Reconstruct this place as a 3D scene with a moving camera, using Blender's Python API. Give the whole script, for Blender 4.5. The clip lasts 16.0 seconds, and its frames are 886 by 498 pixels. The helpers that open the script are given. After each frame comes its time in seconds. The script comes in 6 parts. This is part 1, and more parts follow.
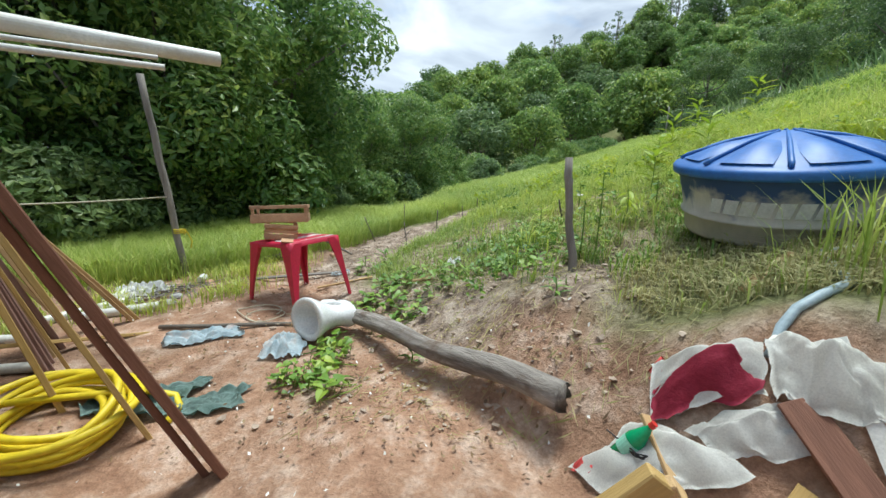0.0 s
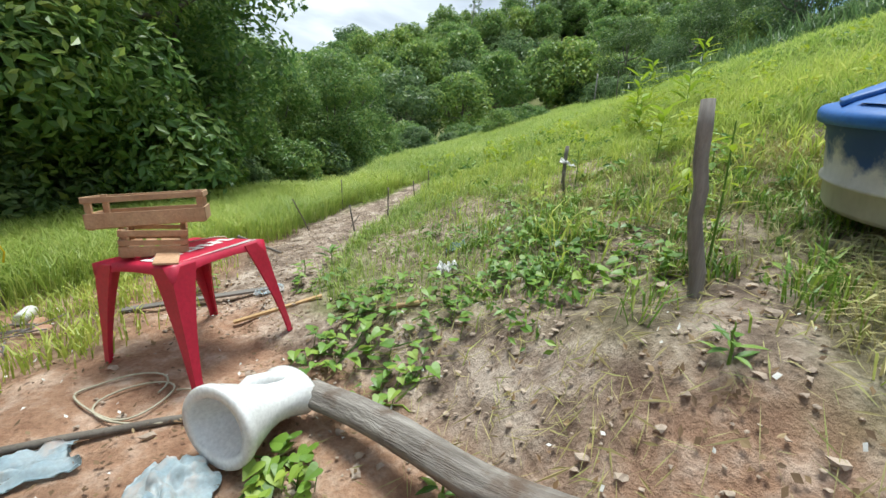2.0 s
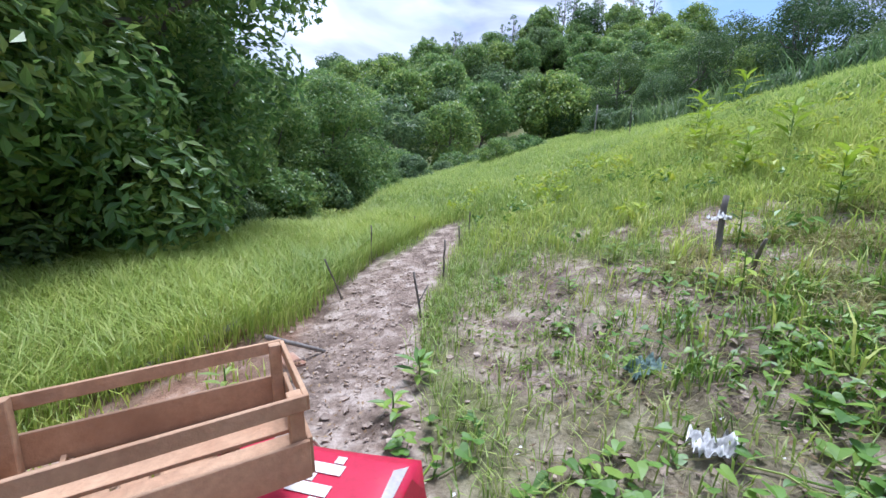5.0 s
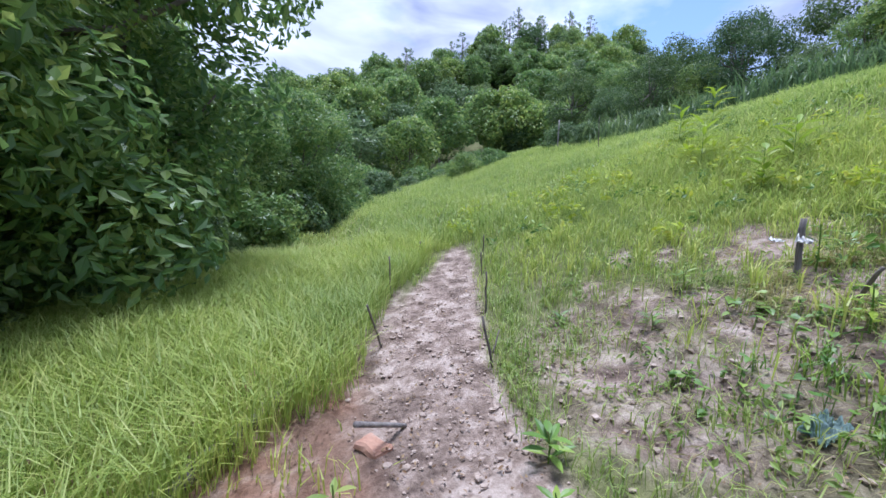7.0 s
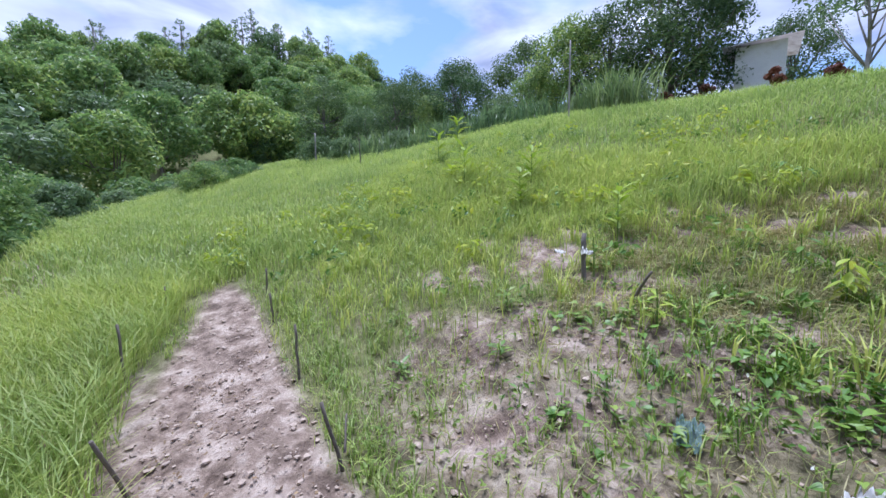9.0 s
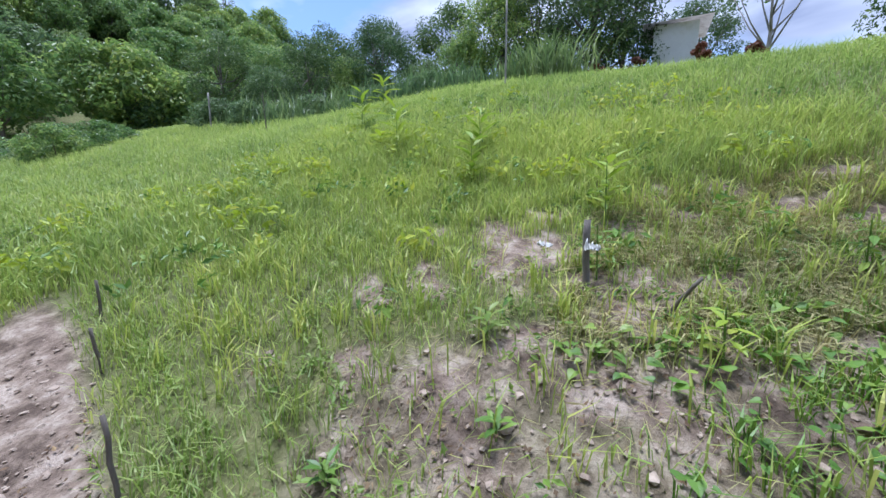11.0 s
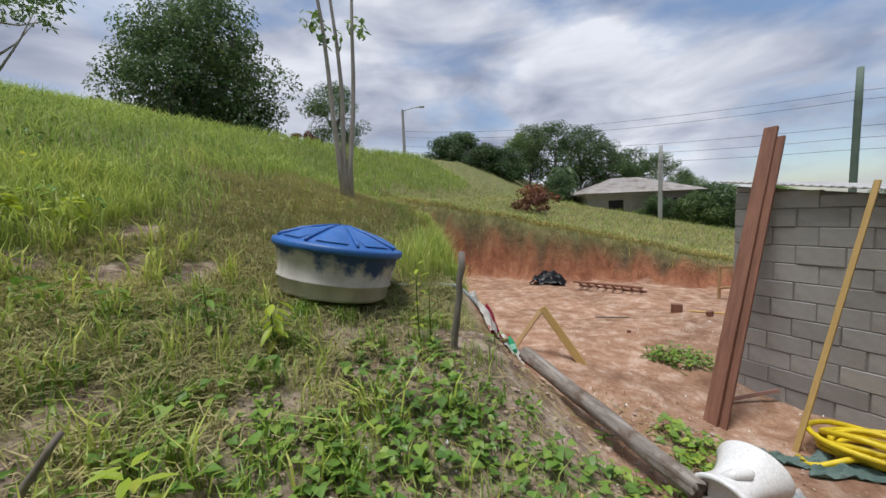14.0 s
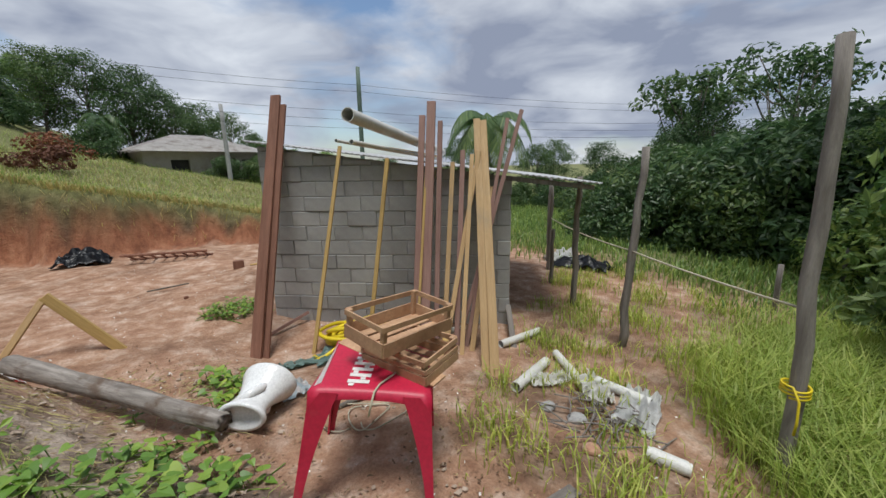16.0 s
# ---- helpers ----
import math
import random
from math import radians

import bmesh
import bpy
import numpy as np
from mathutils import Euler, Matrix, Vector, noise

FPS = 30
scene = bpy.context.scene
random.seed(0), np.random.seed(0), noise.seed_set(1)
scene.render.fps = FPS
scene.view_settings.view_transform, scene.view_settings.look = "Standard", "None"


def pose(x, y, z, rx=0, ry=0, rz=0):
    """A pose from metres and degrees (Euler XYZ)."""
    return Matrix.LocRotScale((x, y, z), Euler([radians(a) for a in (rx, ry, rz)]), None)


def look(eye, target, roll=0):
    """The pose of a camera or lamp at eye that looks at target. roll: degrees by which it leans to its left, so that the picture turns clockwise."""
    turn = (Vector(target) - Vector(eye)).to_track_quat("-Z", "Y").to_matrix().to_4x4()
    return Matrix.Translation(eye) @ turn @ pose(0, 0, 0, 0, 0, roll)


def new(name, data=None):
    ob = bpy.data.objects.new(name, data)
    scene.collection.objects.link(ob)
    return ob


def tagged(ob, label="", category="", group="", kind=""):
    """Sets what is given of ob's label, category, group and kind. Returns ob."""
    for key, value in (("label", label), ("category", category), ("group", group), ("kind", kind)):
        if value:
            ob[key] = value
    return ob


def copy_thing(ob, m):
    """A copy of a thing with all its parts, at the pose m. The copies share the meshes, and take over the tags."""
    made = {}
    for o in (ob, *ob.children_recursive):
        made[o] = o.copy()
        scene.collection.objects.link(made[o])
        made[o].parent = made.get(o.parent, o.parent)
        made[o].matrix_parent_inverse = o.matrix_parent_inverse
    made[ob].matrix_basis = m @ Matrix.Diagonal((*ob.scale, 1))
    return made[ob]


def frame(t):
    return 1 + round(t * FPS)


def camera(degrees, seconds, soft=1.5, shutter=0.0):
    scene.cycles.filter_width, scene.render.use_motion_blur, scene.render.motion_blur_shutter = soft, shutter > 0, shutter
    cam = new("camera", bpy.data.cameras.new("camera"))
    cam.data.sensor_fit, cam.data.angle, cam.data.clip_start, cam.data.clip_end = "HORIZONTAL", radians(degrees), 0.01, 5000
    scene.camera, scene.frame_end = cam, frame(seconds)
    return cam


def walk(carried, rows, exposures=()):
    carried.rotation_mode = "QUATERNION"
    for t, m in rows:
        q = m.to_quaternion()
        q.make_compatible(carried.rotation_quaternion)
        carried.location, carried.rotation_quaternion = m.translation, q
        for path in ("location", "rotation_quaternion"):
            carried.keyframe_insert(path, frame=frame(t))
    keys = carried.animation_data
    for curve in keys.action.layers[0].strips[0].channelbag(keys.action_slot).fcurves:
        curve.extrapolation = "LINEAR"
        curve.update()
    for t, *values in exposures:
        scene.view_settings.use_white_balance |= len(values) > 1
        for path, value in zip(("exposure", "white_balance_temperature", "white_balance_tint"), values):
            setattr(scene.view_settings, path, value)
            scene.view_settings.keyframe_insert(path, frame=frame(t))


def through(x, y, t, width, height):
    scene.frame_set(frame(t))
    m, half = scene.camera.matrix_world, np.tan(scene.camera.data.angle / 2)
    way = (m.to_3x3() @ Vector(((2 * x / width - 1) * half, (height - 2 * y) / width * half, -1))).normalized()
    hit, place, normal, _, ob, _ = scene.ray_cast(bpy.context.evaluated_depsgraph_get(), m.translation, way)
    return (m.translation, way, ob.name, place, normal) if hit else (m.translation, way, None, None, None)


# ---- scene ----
cam = camera(98.4, 16.0)
PATH = [
    (0, (0.725, -1.122, 1.759), (0.544, 0.836, 1.394), 3.0),
    (0.5, (0.629, -0.731, 1.721), (0.701, 1.231, 1.335), 3.0),
    (1, (0.381, -0.332, 1.673), (0.483, 1.615, 1.226), 2.9),
    (1.5, (0.22, 0.007, 1.654), (0.412, 1.94, 1.177), 2.8),
    (2, (0.072, 0.422, 1.693), (0.28, 2.349, 1.202), 2.6),
    (2.5, (-0.163, 0.681, 1.664), (0.013, 2.605, 1.149), 2.7),
    (3, (-0.332, 0.952, 1.679), (-0.205, 2.874, 1.14), 3.0),
    (3.5, (-0.463, 1.157, 1.67), (-0.377, 3.077, 1.117), 3.1),
    (4, (-0.685, 1.526, 1.76), (-0.491, 3.459, 1.288), 3.2),
    (4.5, (-0.863, 1.806, 1.828), (-0.565, 3.739, 1.412), 3.2),
    (5, (-1.043, 2.198, 1.844), (-0.72, 4.14, 1.487), 3.1),
    (6.1, (-1.60, 2.45, 1.915), (-1.16, 4.365, 1.60), 2.1),
    (6.8, (-2.0, 2.80, 1.965), (-1.46, 4.71, 1.67), 1.5),
    (7.5, (-1.864, 3.17, 1.998), (-1.236, 5.051, 1.741), 0.9),
    (8, (-1.973, 3.452, 1.985), (-0.975, 5.163, 1.707), 0.1),
    (8.5, (-1.943, 3.769, 2.011), (-0.658, 5.279, 1.75), 0.8),
    (9, (-1.993, 3.993, 2.085), (-0.441, 5.237, 1.884), -0.1),
    (11.5, (-0.43, 5.303, 2.101), (1.375, 6.112, 1.806), 0.4),
    (12, (0.024, 5.499, 2.266), (1.936, 6.064, 2.1), -0.2),
    (12.5, (0.225, 5.514, 2.308), (2.224, 5.521, 2.228), -1.3),
    (13, (0.092, 5.343, 2.345), (1.902, 4.498, 2.232), -2.0),
    (13.5, (-0.054, 5.214, 2.344), (1.413, 3.862, 2.196), -2.1),
    (14, (-0.169, 5.131, 2.326), (0.83, 3.409, 2.138), -2.2),
    (14.5, (-0.305, 5.123, 2.312), (0.234, 3.211, 2.079), -2.1),
    (15, (-0.461, 5.119, 2.29), (-0.483, 3.142, 1.988), -1.9),
    (15.5, (-0.598, 5.147, 2.256), (-1.085, 3.242, 1.893), -1.5),
    (16, (-0.751, 5.177, 2.231), (-1.622, 3.429, 1.797), -1.0),
]
walk(cam, [(t, look(eye, target, roll)) for t, eye, target, roll in PATH], exposures=[(0, 0.42, 5950, 0), (3.8, 0.62, 6250, 6), (5.2, 0.57, 5200, 17), (9.2, 0.50, 5200, 20), (12.5, 0.36, 5550, 11), (13.5, 0.05, 6100, 11), (15, -0.13, 6350, 11), (16, -0.16, 6200, 8)])

# ---- world, sun, exposure ----
SUN_ELEVATION, SUN_ROTATION = radians(77), radians(20)
world = bpy.data.worlds.new("sky")
scene.world = world
world.use_nodes = True
_n, _l = world.node_tree.nodes, world.node_tree.links
_n.clear()
_out = _n.new("ShaderNodeOutputWorld")
_bg = _n.new("ShaderNodeBackground")
_sky = _n.new("ShaderNodeTexSky")
_sky.sky_type = "NISHITA"
_sky.sun_disc = False
_sky.sun_elevation, _sky.sun_rotation = SUN_ELEVATION, SUN_ROTATION
_tc = _n.new("ShaderNodeTexCoord")
_map = _n.new("ShaderNodeMapping")
_map.inputs["Scale"].default_value = (1.0, 1.0, 2.6)
_noise = _n.new("ShaderNodeTexNoise")
_noise.inputs["Scale"].default_value = 2.3
_noise.inputs["Detail"].default_value = 7
_noise.inputs["Roughness"].default_value = 0.52
_noise.inputs["Distortion"].default_value = 0.25
_ramp = _n.new("ShaderNodeValToRGB")
_ramp.color_ramp.elements[0].position, _ramp.color_ramp.elements[1].position = 0.34, 0.50
_shade = _n.new("ShaderNodeTexNoise")
_shade.inputs["Scale"].default_value = 3.4
_shade.inputs["Detail"].default_value = 5
_shade.inputs["Distortion"].default_value = 0.4
_tone = _n.new("ShaderNodeValToRGB")
_tone.color_ramp.elements[0].position, _tone.color_ramp.elements[1].position = 0.36, 0.66
_tone.color_ramp.elements[0].color = (2.3, 2.55, 3.3, 1)
_tone.color_ramp.elements[1].color = (6.0, 6.15, 6.5, 1)
_mix = _n.new("ShaderNodeMixRGB")
_l.new(_tc.outputs["Generated"], _map.inputs["Vector"])
_l.new(_map.outputs["Vector"], _noise.inputs["Vector"])
_l.new(_map.outputs["Vector"], _shade.inputs["Vector"])
_l.new(_noise.outputs["Fac"], _ramp.inputs["Fac"])
_l.new(_shade.outputs["Fac"], _tone.inputs["Fac"])
_l.new(_ramp.outputs["Color"], _mix.inputs["Fac"])
_l.new(_sky.outputs["Color"], _mix.inputs["Color1"])
_l.new(_tone.outputs["Color"], _mix.inputs["Color2"])
_l.new(_mix.outputs["Color"], _bg.inputs["Color"])
_bg.inputs["Strength"].default_value = 0.14
_l.new(_bg.outputs["Background"], _out.inputs["Surface"])

_sun = bpy.data.lights.new("sun", "SUN")
_sun.energy, _sun.angle, _sun.color = 3.6, radians(20), (1.0, 0.96, 0.9)
sun = new("sun", _sun)
sun.rotation_euler = Euler((radians(90) - SUN_ELEVATION, 0, math.pi - SUN_ROTATION))


# ---- materials ----
def node_material(name):
    m = bpy.data.materials.new(name)
    m.use_nodes = True
    t = m.node_tree
    return m, t.nodes, t.links, t.nodes["Principled BSDF"]


def noise_node(N, L, scale, detail=4.0, rough=0.55, coord="Object", stretch=None):
    tc = N.new("ShaderNodeTexCoord")
    nt = N.new("ShaderNodeTexNoise")
    nt.inputs["Scale"].default_value = scale
    nt.inputs["Detail"].default_value = detail
    nt.inputs["Roughness"].default_value = rough
    if stretch:
        mp = N.new("ShaderNodeMapping")
        mp.inputs["Scale"].default_value = stretch
        L.new(tc.outputs[coord], mp.inputs["Vector"])
        L.new(mp.outputs["Vector"], nt.inputs["Vector"])
    else:
        L.new(tc.outputs[coord], nt.inputs["Vector"])
    return nt


def ramp_node(N, L, fac, stops):
    r = N.new("ShaderNodeValToRGB")
    e = r.color_ramp.elements
    while len(e) < len(stops):
        e.new(0.5)
    for el, (p, c) in zip(e, stops):
        el.position, el.color = p, (*c, 1)
    L.new(fac, r.inputs["Fac"])
    return r


def mixed(N, L, fac, a, b, mode="MIX"):
    m = N.new("ShaderNodeMixRGB")
    m.blend_type = mode
    for sock, v in (("Fac", fac), ("Color1", a), ("Color2", b)):
        if isinstance(v, (int, float)):
            m.inputs[sock].default_value = v
        elif isinstance(v, tuple):
            m.inputs[sock].default_value = (*v, 1)
        else:
            L.new(v, m.inputs[sock])
    return m.outputs["Color"]


def add_bump(N, L, bsdf, height, strength, distance=0.02):
    b = N.new("ShaderNodeBump")
    b.inputs["Strength"].default_value = strength
    b.inputs["Distance"].default_value = distance
    L.new(height, b.inputs["Height"])
    L.new(b.outputs["Normal"], bsdf.inputs["Normal"])


def surface(name, c1, c2, scale=6.0, rough=0.8, bump=0.3, stains=None, stain_scale=2.0, stain_at=(0.5, 0.7), stretch=None, metal=0.0, distance=0.01, vary=0.0, fine=60.0):
    """A worn surface: two tones in large noise, fine grain, optional stains."""
    m, N, L, B = node_material(name)
    big = noise_node(N, L, scale, 6, 0.6, stretch=stretch)
    col = ramp_node(N, L, big.outputs["Fac"], [(0.3, c1), (0.7, c2)]).outputs["Color"]
    grain = noise_node(N, L, fine, 4, 0.6, stretch=stretch)
    g = ramp_node(N, L, grain.outputs["Fac"], [(0.25, (0.72, 0.72, 0.72)), (0.7, (1.08, 1.08, 1.08))]).outputs["Color"]
    col = mixed(N, L, 0.7, col, g, "MULTIPLY")
    if stains:
        st = noise_node(N, L, stain_scale, 5, 0.6)
        f = ramp_node(N, L, st.outputs["Fac"], [(stain_at[0], (0, 0, 0)), (stain_at[1], (1, 1, 1))]).outputs["Color"]
        col = mixed(N, L, f, col, stains)
    if vary:
        oi = N.new("ShaderNodeObjectInfo")
        v = ramp_node(N, L, oi.outputs["Random"], [(0.0, (1 - vary,) * 3), (1.0, (1 + vary * 0.5,) * 3)]).outputs["Color"]
        col = mixed(N, L, 1.0, col, v, "MULTIPLY")
    L.new(col, B.inputs["Base Color"])
    B.inputs["Roughness"].default_value = rough
    B.inputs["Metallic"].default_value = metal
    if bump:
        add_bump(N, L, B, grain.outputs["Fac"], bump, distance)
    return m


def leaf_material(name, c1, c2, c3, rough=0.5, through=0.35):
    """Leaves: colour by island, a little light through them."""
    m, N, L, B = node_material(name)
    geo = N.new("ShaderNodeNewGeometry")
    oi = N.new("ShaderNodeObjectInfo")
    col = ramp_node(N, L, geo.outputs["Random Per Island"], [(0.0, c1), (0.55, c2), (1.0, c3)]).outputs["Color"]
    v = ramp_node(N, L, oi.outputs["Random"], [(0.0, (0.72, 0.80, 0.75)), (0.5, (1, 1, 1)), (1.0, (1.22, 1.12, 0.9))]).outputs["Color"]
    col = mixed(N, L, 1.0, col, v, "MULTIPLY")
    patch = noise_node(N, L, 0.6, 3)
    pv = ramp_node(N, L, patch.outputs["Fac"], [(0.3, (0.75, 0.8, 0.8)), (0.7, (1.15, 1.1, 1.0))]).outputs["Color"]
    col = mixed(N, L, 1.0, col, pv, "MULTIPLY")
    L.new(col, B.inputs["Base Color"])
    B.inputs["Roughness"].default_value = rough
    tr = N.new("ShaderNodeBsdfTranslucent")
    L.new(col, tr.inputs["Color"])
    mx = N.new("ShaderNodeMixShader")
    mx.inputs["Fac"].default_value = through
    L.new(B.outputs["BSDF"], mx.inputs[1])
    L.new(tr.outputs["BSDF"], mx.inputs[2])
    L.new(mx.outputs["Shader"], N["Material Output"].inputs["Surface"])
    return m


def ground_material():
    """Sandy beds near the path, red clay in the yard and on the cut bank, dark leaf litter and turf under the grass.
    The dark patches on the beds are part darker soil, part shade put into the colour.
    """
    m, N, L, B = node_material("soil")
    big = noise_node(N, L, 0.9, 6, 0.62)
    mid = noise_node(N, L, 4.5, 7, 0.65)
    fine = noise_node(N, L, 38.0, 6, 0.7)
    sand = ramp_node(N, L, mid.outputs["Fac"], [(0.36, (0.13, 0.09, 0.065)), (0.49, (0.30, 0.225, 0.17)), (0.61, (0.52, 0.425, 0.345))]).outputs["Color"]
    clay = ramp_node(N, L, mid.outputs["Fac"], [(0.3, (0.26, 0.13, 0.075)), (0.50, (0.41, 0.24, 0.15)), (0.66, (0.58, 0.42, 0.32))]).outputs["Color"]
    turf = ramp_node(N, L, mid.outputs["Fac"], [(0.3, (0.10, 0.11, 0.04)), (0.55, (0.19, 0.20, 0.07)), (0.75, (0.30, 0.28, 0.13))]).outputs["Color"]
    tint = ramp_node(N, L, big.outputs["Fac"], [(0.32, (0.72, 0.66, 0.62)), (0.5, (1.0, 1.0, 1.0)), (0.68, (1.14, 1.16, 1.2))]).outputs["Color"]
    clay = mixed(N, L, 1.0, clay, tint, "MULTIPLY")
    a = N.new("ShaderNodeAttribute")
    a.attribute_name = "clay"
    b = N.new("ShaderNodeAttribute")
    b.attribute_name = "turf"
    c = N.new("ShaderNodeAttribute")
    c.attribute_name = "bank"
    k = ramp_node(N, L, big.outputs["Fac"], [(0.3, (0, 0, 0)), (0.7, (1, 1, 1))])
    patch = N.new("ShaderNodeMath")
    patch.operation = "MULTIPLY_ADD"
    patch.use_clamp = True
    L.new(k.outputs["Color"], patch.inputs[0])
    patch.inputs[1].default_value = 0.35
    L.new(a.outputs["Fac"], patch.inputs[2])
    lim = N.new("ShaderNodeMath")
    lim.operation = "MULTIPLY"
    L.new(patch.outputs[0], lim.inputs[0])
    am = N.new("ShaderNodeMath")
    am.operation = "MULTIPLY_ADD"
    am.use_clamp = True
    L.new(a.outputs["Fac"], am.inputs[0])
    am.inputs[1].default_value = 2.0
    am.inputs[2].default_value = 0.12
    L.new(am.outputs[0], lim.inputs[1])
    col = mixed(N, L, lim.outputs[0], sand, clay)
    streak = noise_node(N, L, 5.0, 6, 0.65, stretch=(1, 1, 0.25))
    red = ramp_node(N, L, streak.outputs["Fac"], [(0.3, (0.17, 0.062, 0.032)), (0.5, (0.31, 0.125, 0.063)), (0.7, (0.42, 0.20, 0.11))]).outputs["Color"]
    col = mixed(N, L, c.outputs["Fac"], col, red)
    lip = N.new("ShaderNodeAttribute")
    lip.attribute_name = "dark_soil_shade"
    # one dark tone for darker soil and for shade painted among the weeds
    dark = ramp_node(N, L, mid.outputs["Fac"], [(0.35, (0.045, 0.03, 0.02)), (0.65, (0.16, 0.11, 0.07))]).outputs["Color"]
    col = mixed(N, L, lip.outputs["Fac"], col, dark)
    col = mixed(N, L, b.outputs["Fac"], col, turf)
    g = ramp_node(N, L, fine.outputs["Fac"], [(0.3, (0.6, 0.58, 0.56)), (0.65, (1.1, 1.1, 1.1))]).outputs["Color"]
    col = mixed(N, L, 0.75, col, g, "MULTIPLY")
    L.new(col, B.inputs["Base Color"])
    B.inputs["Roughness"].default_value = 0.95
    hsum = N.new("ShaderNodeMath")
    hsum.operation = "MULTIPLY_ADD"
    L.new(mid.outputs["Fac"], hsum.inputs[0])
    hsum.inputs[1].default_value = 2.5
    L.new(fine.outputs["Fac"], hsum.inputs[2])
    add_bump(N, L, B, hsum.outputs[0], 0.9, 0.025)
    return m


SOIL = ground_material()
GRASS = leaf_material("grass_blades", (0.24, 0.34, 0.07), (0.385, 0.50, 0.115), (0.54, 0.59, 0.20), 0.5, 0.47)
STRAW = leaf_material("dry_straw", (0.40, 0.34, 0.15), (0.54, 0.47, 0.24), (0.38, 0.40, 0.14), 0.7, 0.25)
FOREST = leaf_material("forest_leaves", (0.125, 0.225, 0.07), (0.215, 0.345, 0.10), (0.39, 0.48, 0.145), 0.4, 0.5)
FOREST_PALE = leaf_material("pale_forest_leaves", (0.11, 0.185, 0.08), (0.17, 0.26, 0.105), (0.27, 0.36, 0.15), 0.42, 0.48)
FOREST_DARK = leaf_material("dark_forest_leaves", (0.055, 0.11, 0.045), (0.09, 0.165, 0.062), (0.16, 0.235, 0.085), 0.42, 0.45)
VINE = leaf_material("vine_leaves", (0.10, 0.20, 0.035), (0.18, 0.32, 0.05), (0.32, 0.43, 0.075), 0.45, 0.3)
LIME = leaf_material("lime_leaves", (0.30, 0.42, 0.03), (0.38, 0.50, 0.05), (0.46, 0.50, 0.08), 0.5, 0.4)
BARK = surface("bark", (0.10, 0.085, 0.07), (0.22, 0.19, 0.16), 5, 0.9, 0.6, stretch=(1, 1, 0.25))
PALE_BARK = surface("pale_bark", (0.22, 0.20, 0.18), (0.42, 0.39, 0.35), 6, 0.85, 0.5, stretch=(1, 1, 0.3))


# ---- building helpers ----
def mesh_of(name, bm, material, smooth=False):
    me = bpy.data.meshes.new(name)
    bmesh.ops.recalc_face_normals(bm, faces=bm.faces)
    bm.to_mesh(me)
    bm.free()
    me.materials.append(material)
    if smooth:
        me.polygons.foreach_set("use_smooth", [True] * len(me.polygons))
    return me


def part(name, bm, material, parent=None, label="", smooth=False):
    ob = new(name, mesh_of(name, bm, material, smooth))
    ob.parent = parent
    if label:
        ob["label"] = label
    return ob


def from_arrays(name, verts, faces, material):
    me = bpy.data.meshes.new(name)
    me.from_pydata(verts, [], faces)
    me.materials.append(material)
    return me


def thing(name, place, label, category, group="", kind="", turn=(0, 0, 0)):
    ob = new(name)
    ob.empty_display_size = 0.1
    ob.matrix_world = pose(*place, *turn)
    return tagged(ob, label, category, group, kind)


def box(bm, size, m=None, bevel=0.0):
    r = bmesh.ops.create_cube(bm, size=1, matrix=(m or Matrix()) @ Matrix.Diagonal((*size, 1)))
    if bevel:
        edges = list({e for v in r["verts"] for e in v.link_edges})
        bmesh.ops.bevel(bm, geom=edges, offset=bevel, segments=1, affect="EDGES")
    return bm


def tube(bm, points, radii, sides=8, cap=True):
    """A round tube along points with a radius at each."""
    rings = []
    pts = [Vector(p) for p in points]
    for i, p in enumerate(pts):
        d = (pts[min(i + 1, len(pts) - 1)] - pts[max(i - 1, 0)]).normalized()
        a = d.orthogonal().normalized() if i == 0 else (a - d * a.dot(d)).normalized()
        b = d.cross(a)
        r = radii[i] if hasattr(radii, "__len__") else radii
        rings.append([bm.verts.new(p + (a * math.cos(k * math.tau / sides) + b * math.sin(k * math.tau / sides)) * r) for k in range(sides)])
    for r0, r1 in zip(rings, rings[1:]):
        for k in range(sides):
            bm.faces.new((r0[k], r0[(k + 1) % sides], r1[(k + 1) % sides], r1[k]))
    if cap:
        bm.faces.new(rings[0][::-1])
        bm.faces.new(rings[-1])
    return bm


def lathe(bm, profile, sides=48):
    """A turned body from (radius, height) pairs."""
    rings = [[bm.verts.new((r * math.cos(k * math.tau / sides), r * math.sin(k * math.tau / sides), z)) for k in range(sides)] for r, z in profile]
    for r0, r1 in zip(rings, rings[1:]):
        for k in range(sides):
            bm.faces.new((r0[k], r0[(k + 1) % sides], r1[(k + 1) % sides], r1[k]))
    return bm


def stick(name, a, b, ra, rb, material, label, category, group="", sides=9, wobble=0.0, steps=7, seed=0):
    """A rough pole from a to b."""
    rng = random.Random(seed)
    a, b = Vector(a), Vector(b)
    pts, radii = [], []
    for i in range(steps):
        f = i / (steps - 1)
        p = (b - a) * f + Vector((rng.uniform(-1, 1), rng.uniform(-1, 1), 0)) * wobble * (0 if i in (0, steps - 1) else 1)
        pts.append(p)
        radii.append((ra + (rb - ra) * f) * rng.uniform(0.92, 1.08))
    ob = part(name, tube(bmesh.new(), pts, radii, sides), material, smooth=True)
    ob.location = a
    return tagged(ob, label, category, group)


# ---- terrain ----
def lerp_at(x, xs, ys):
    return np.interp(x, xs, ys)


def smooth01(v):
    v = np.clip(v, 0, 1)
    return v * v * (3 - 2 * v)


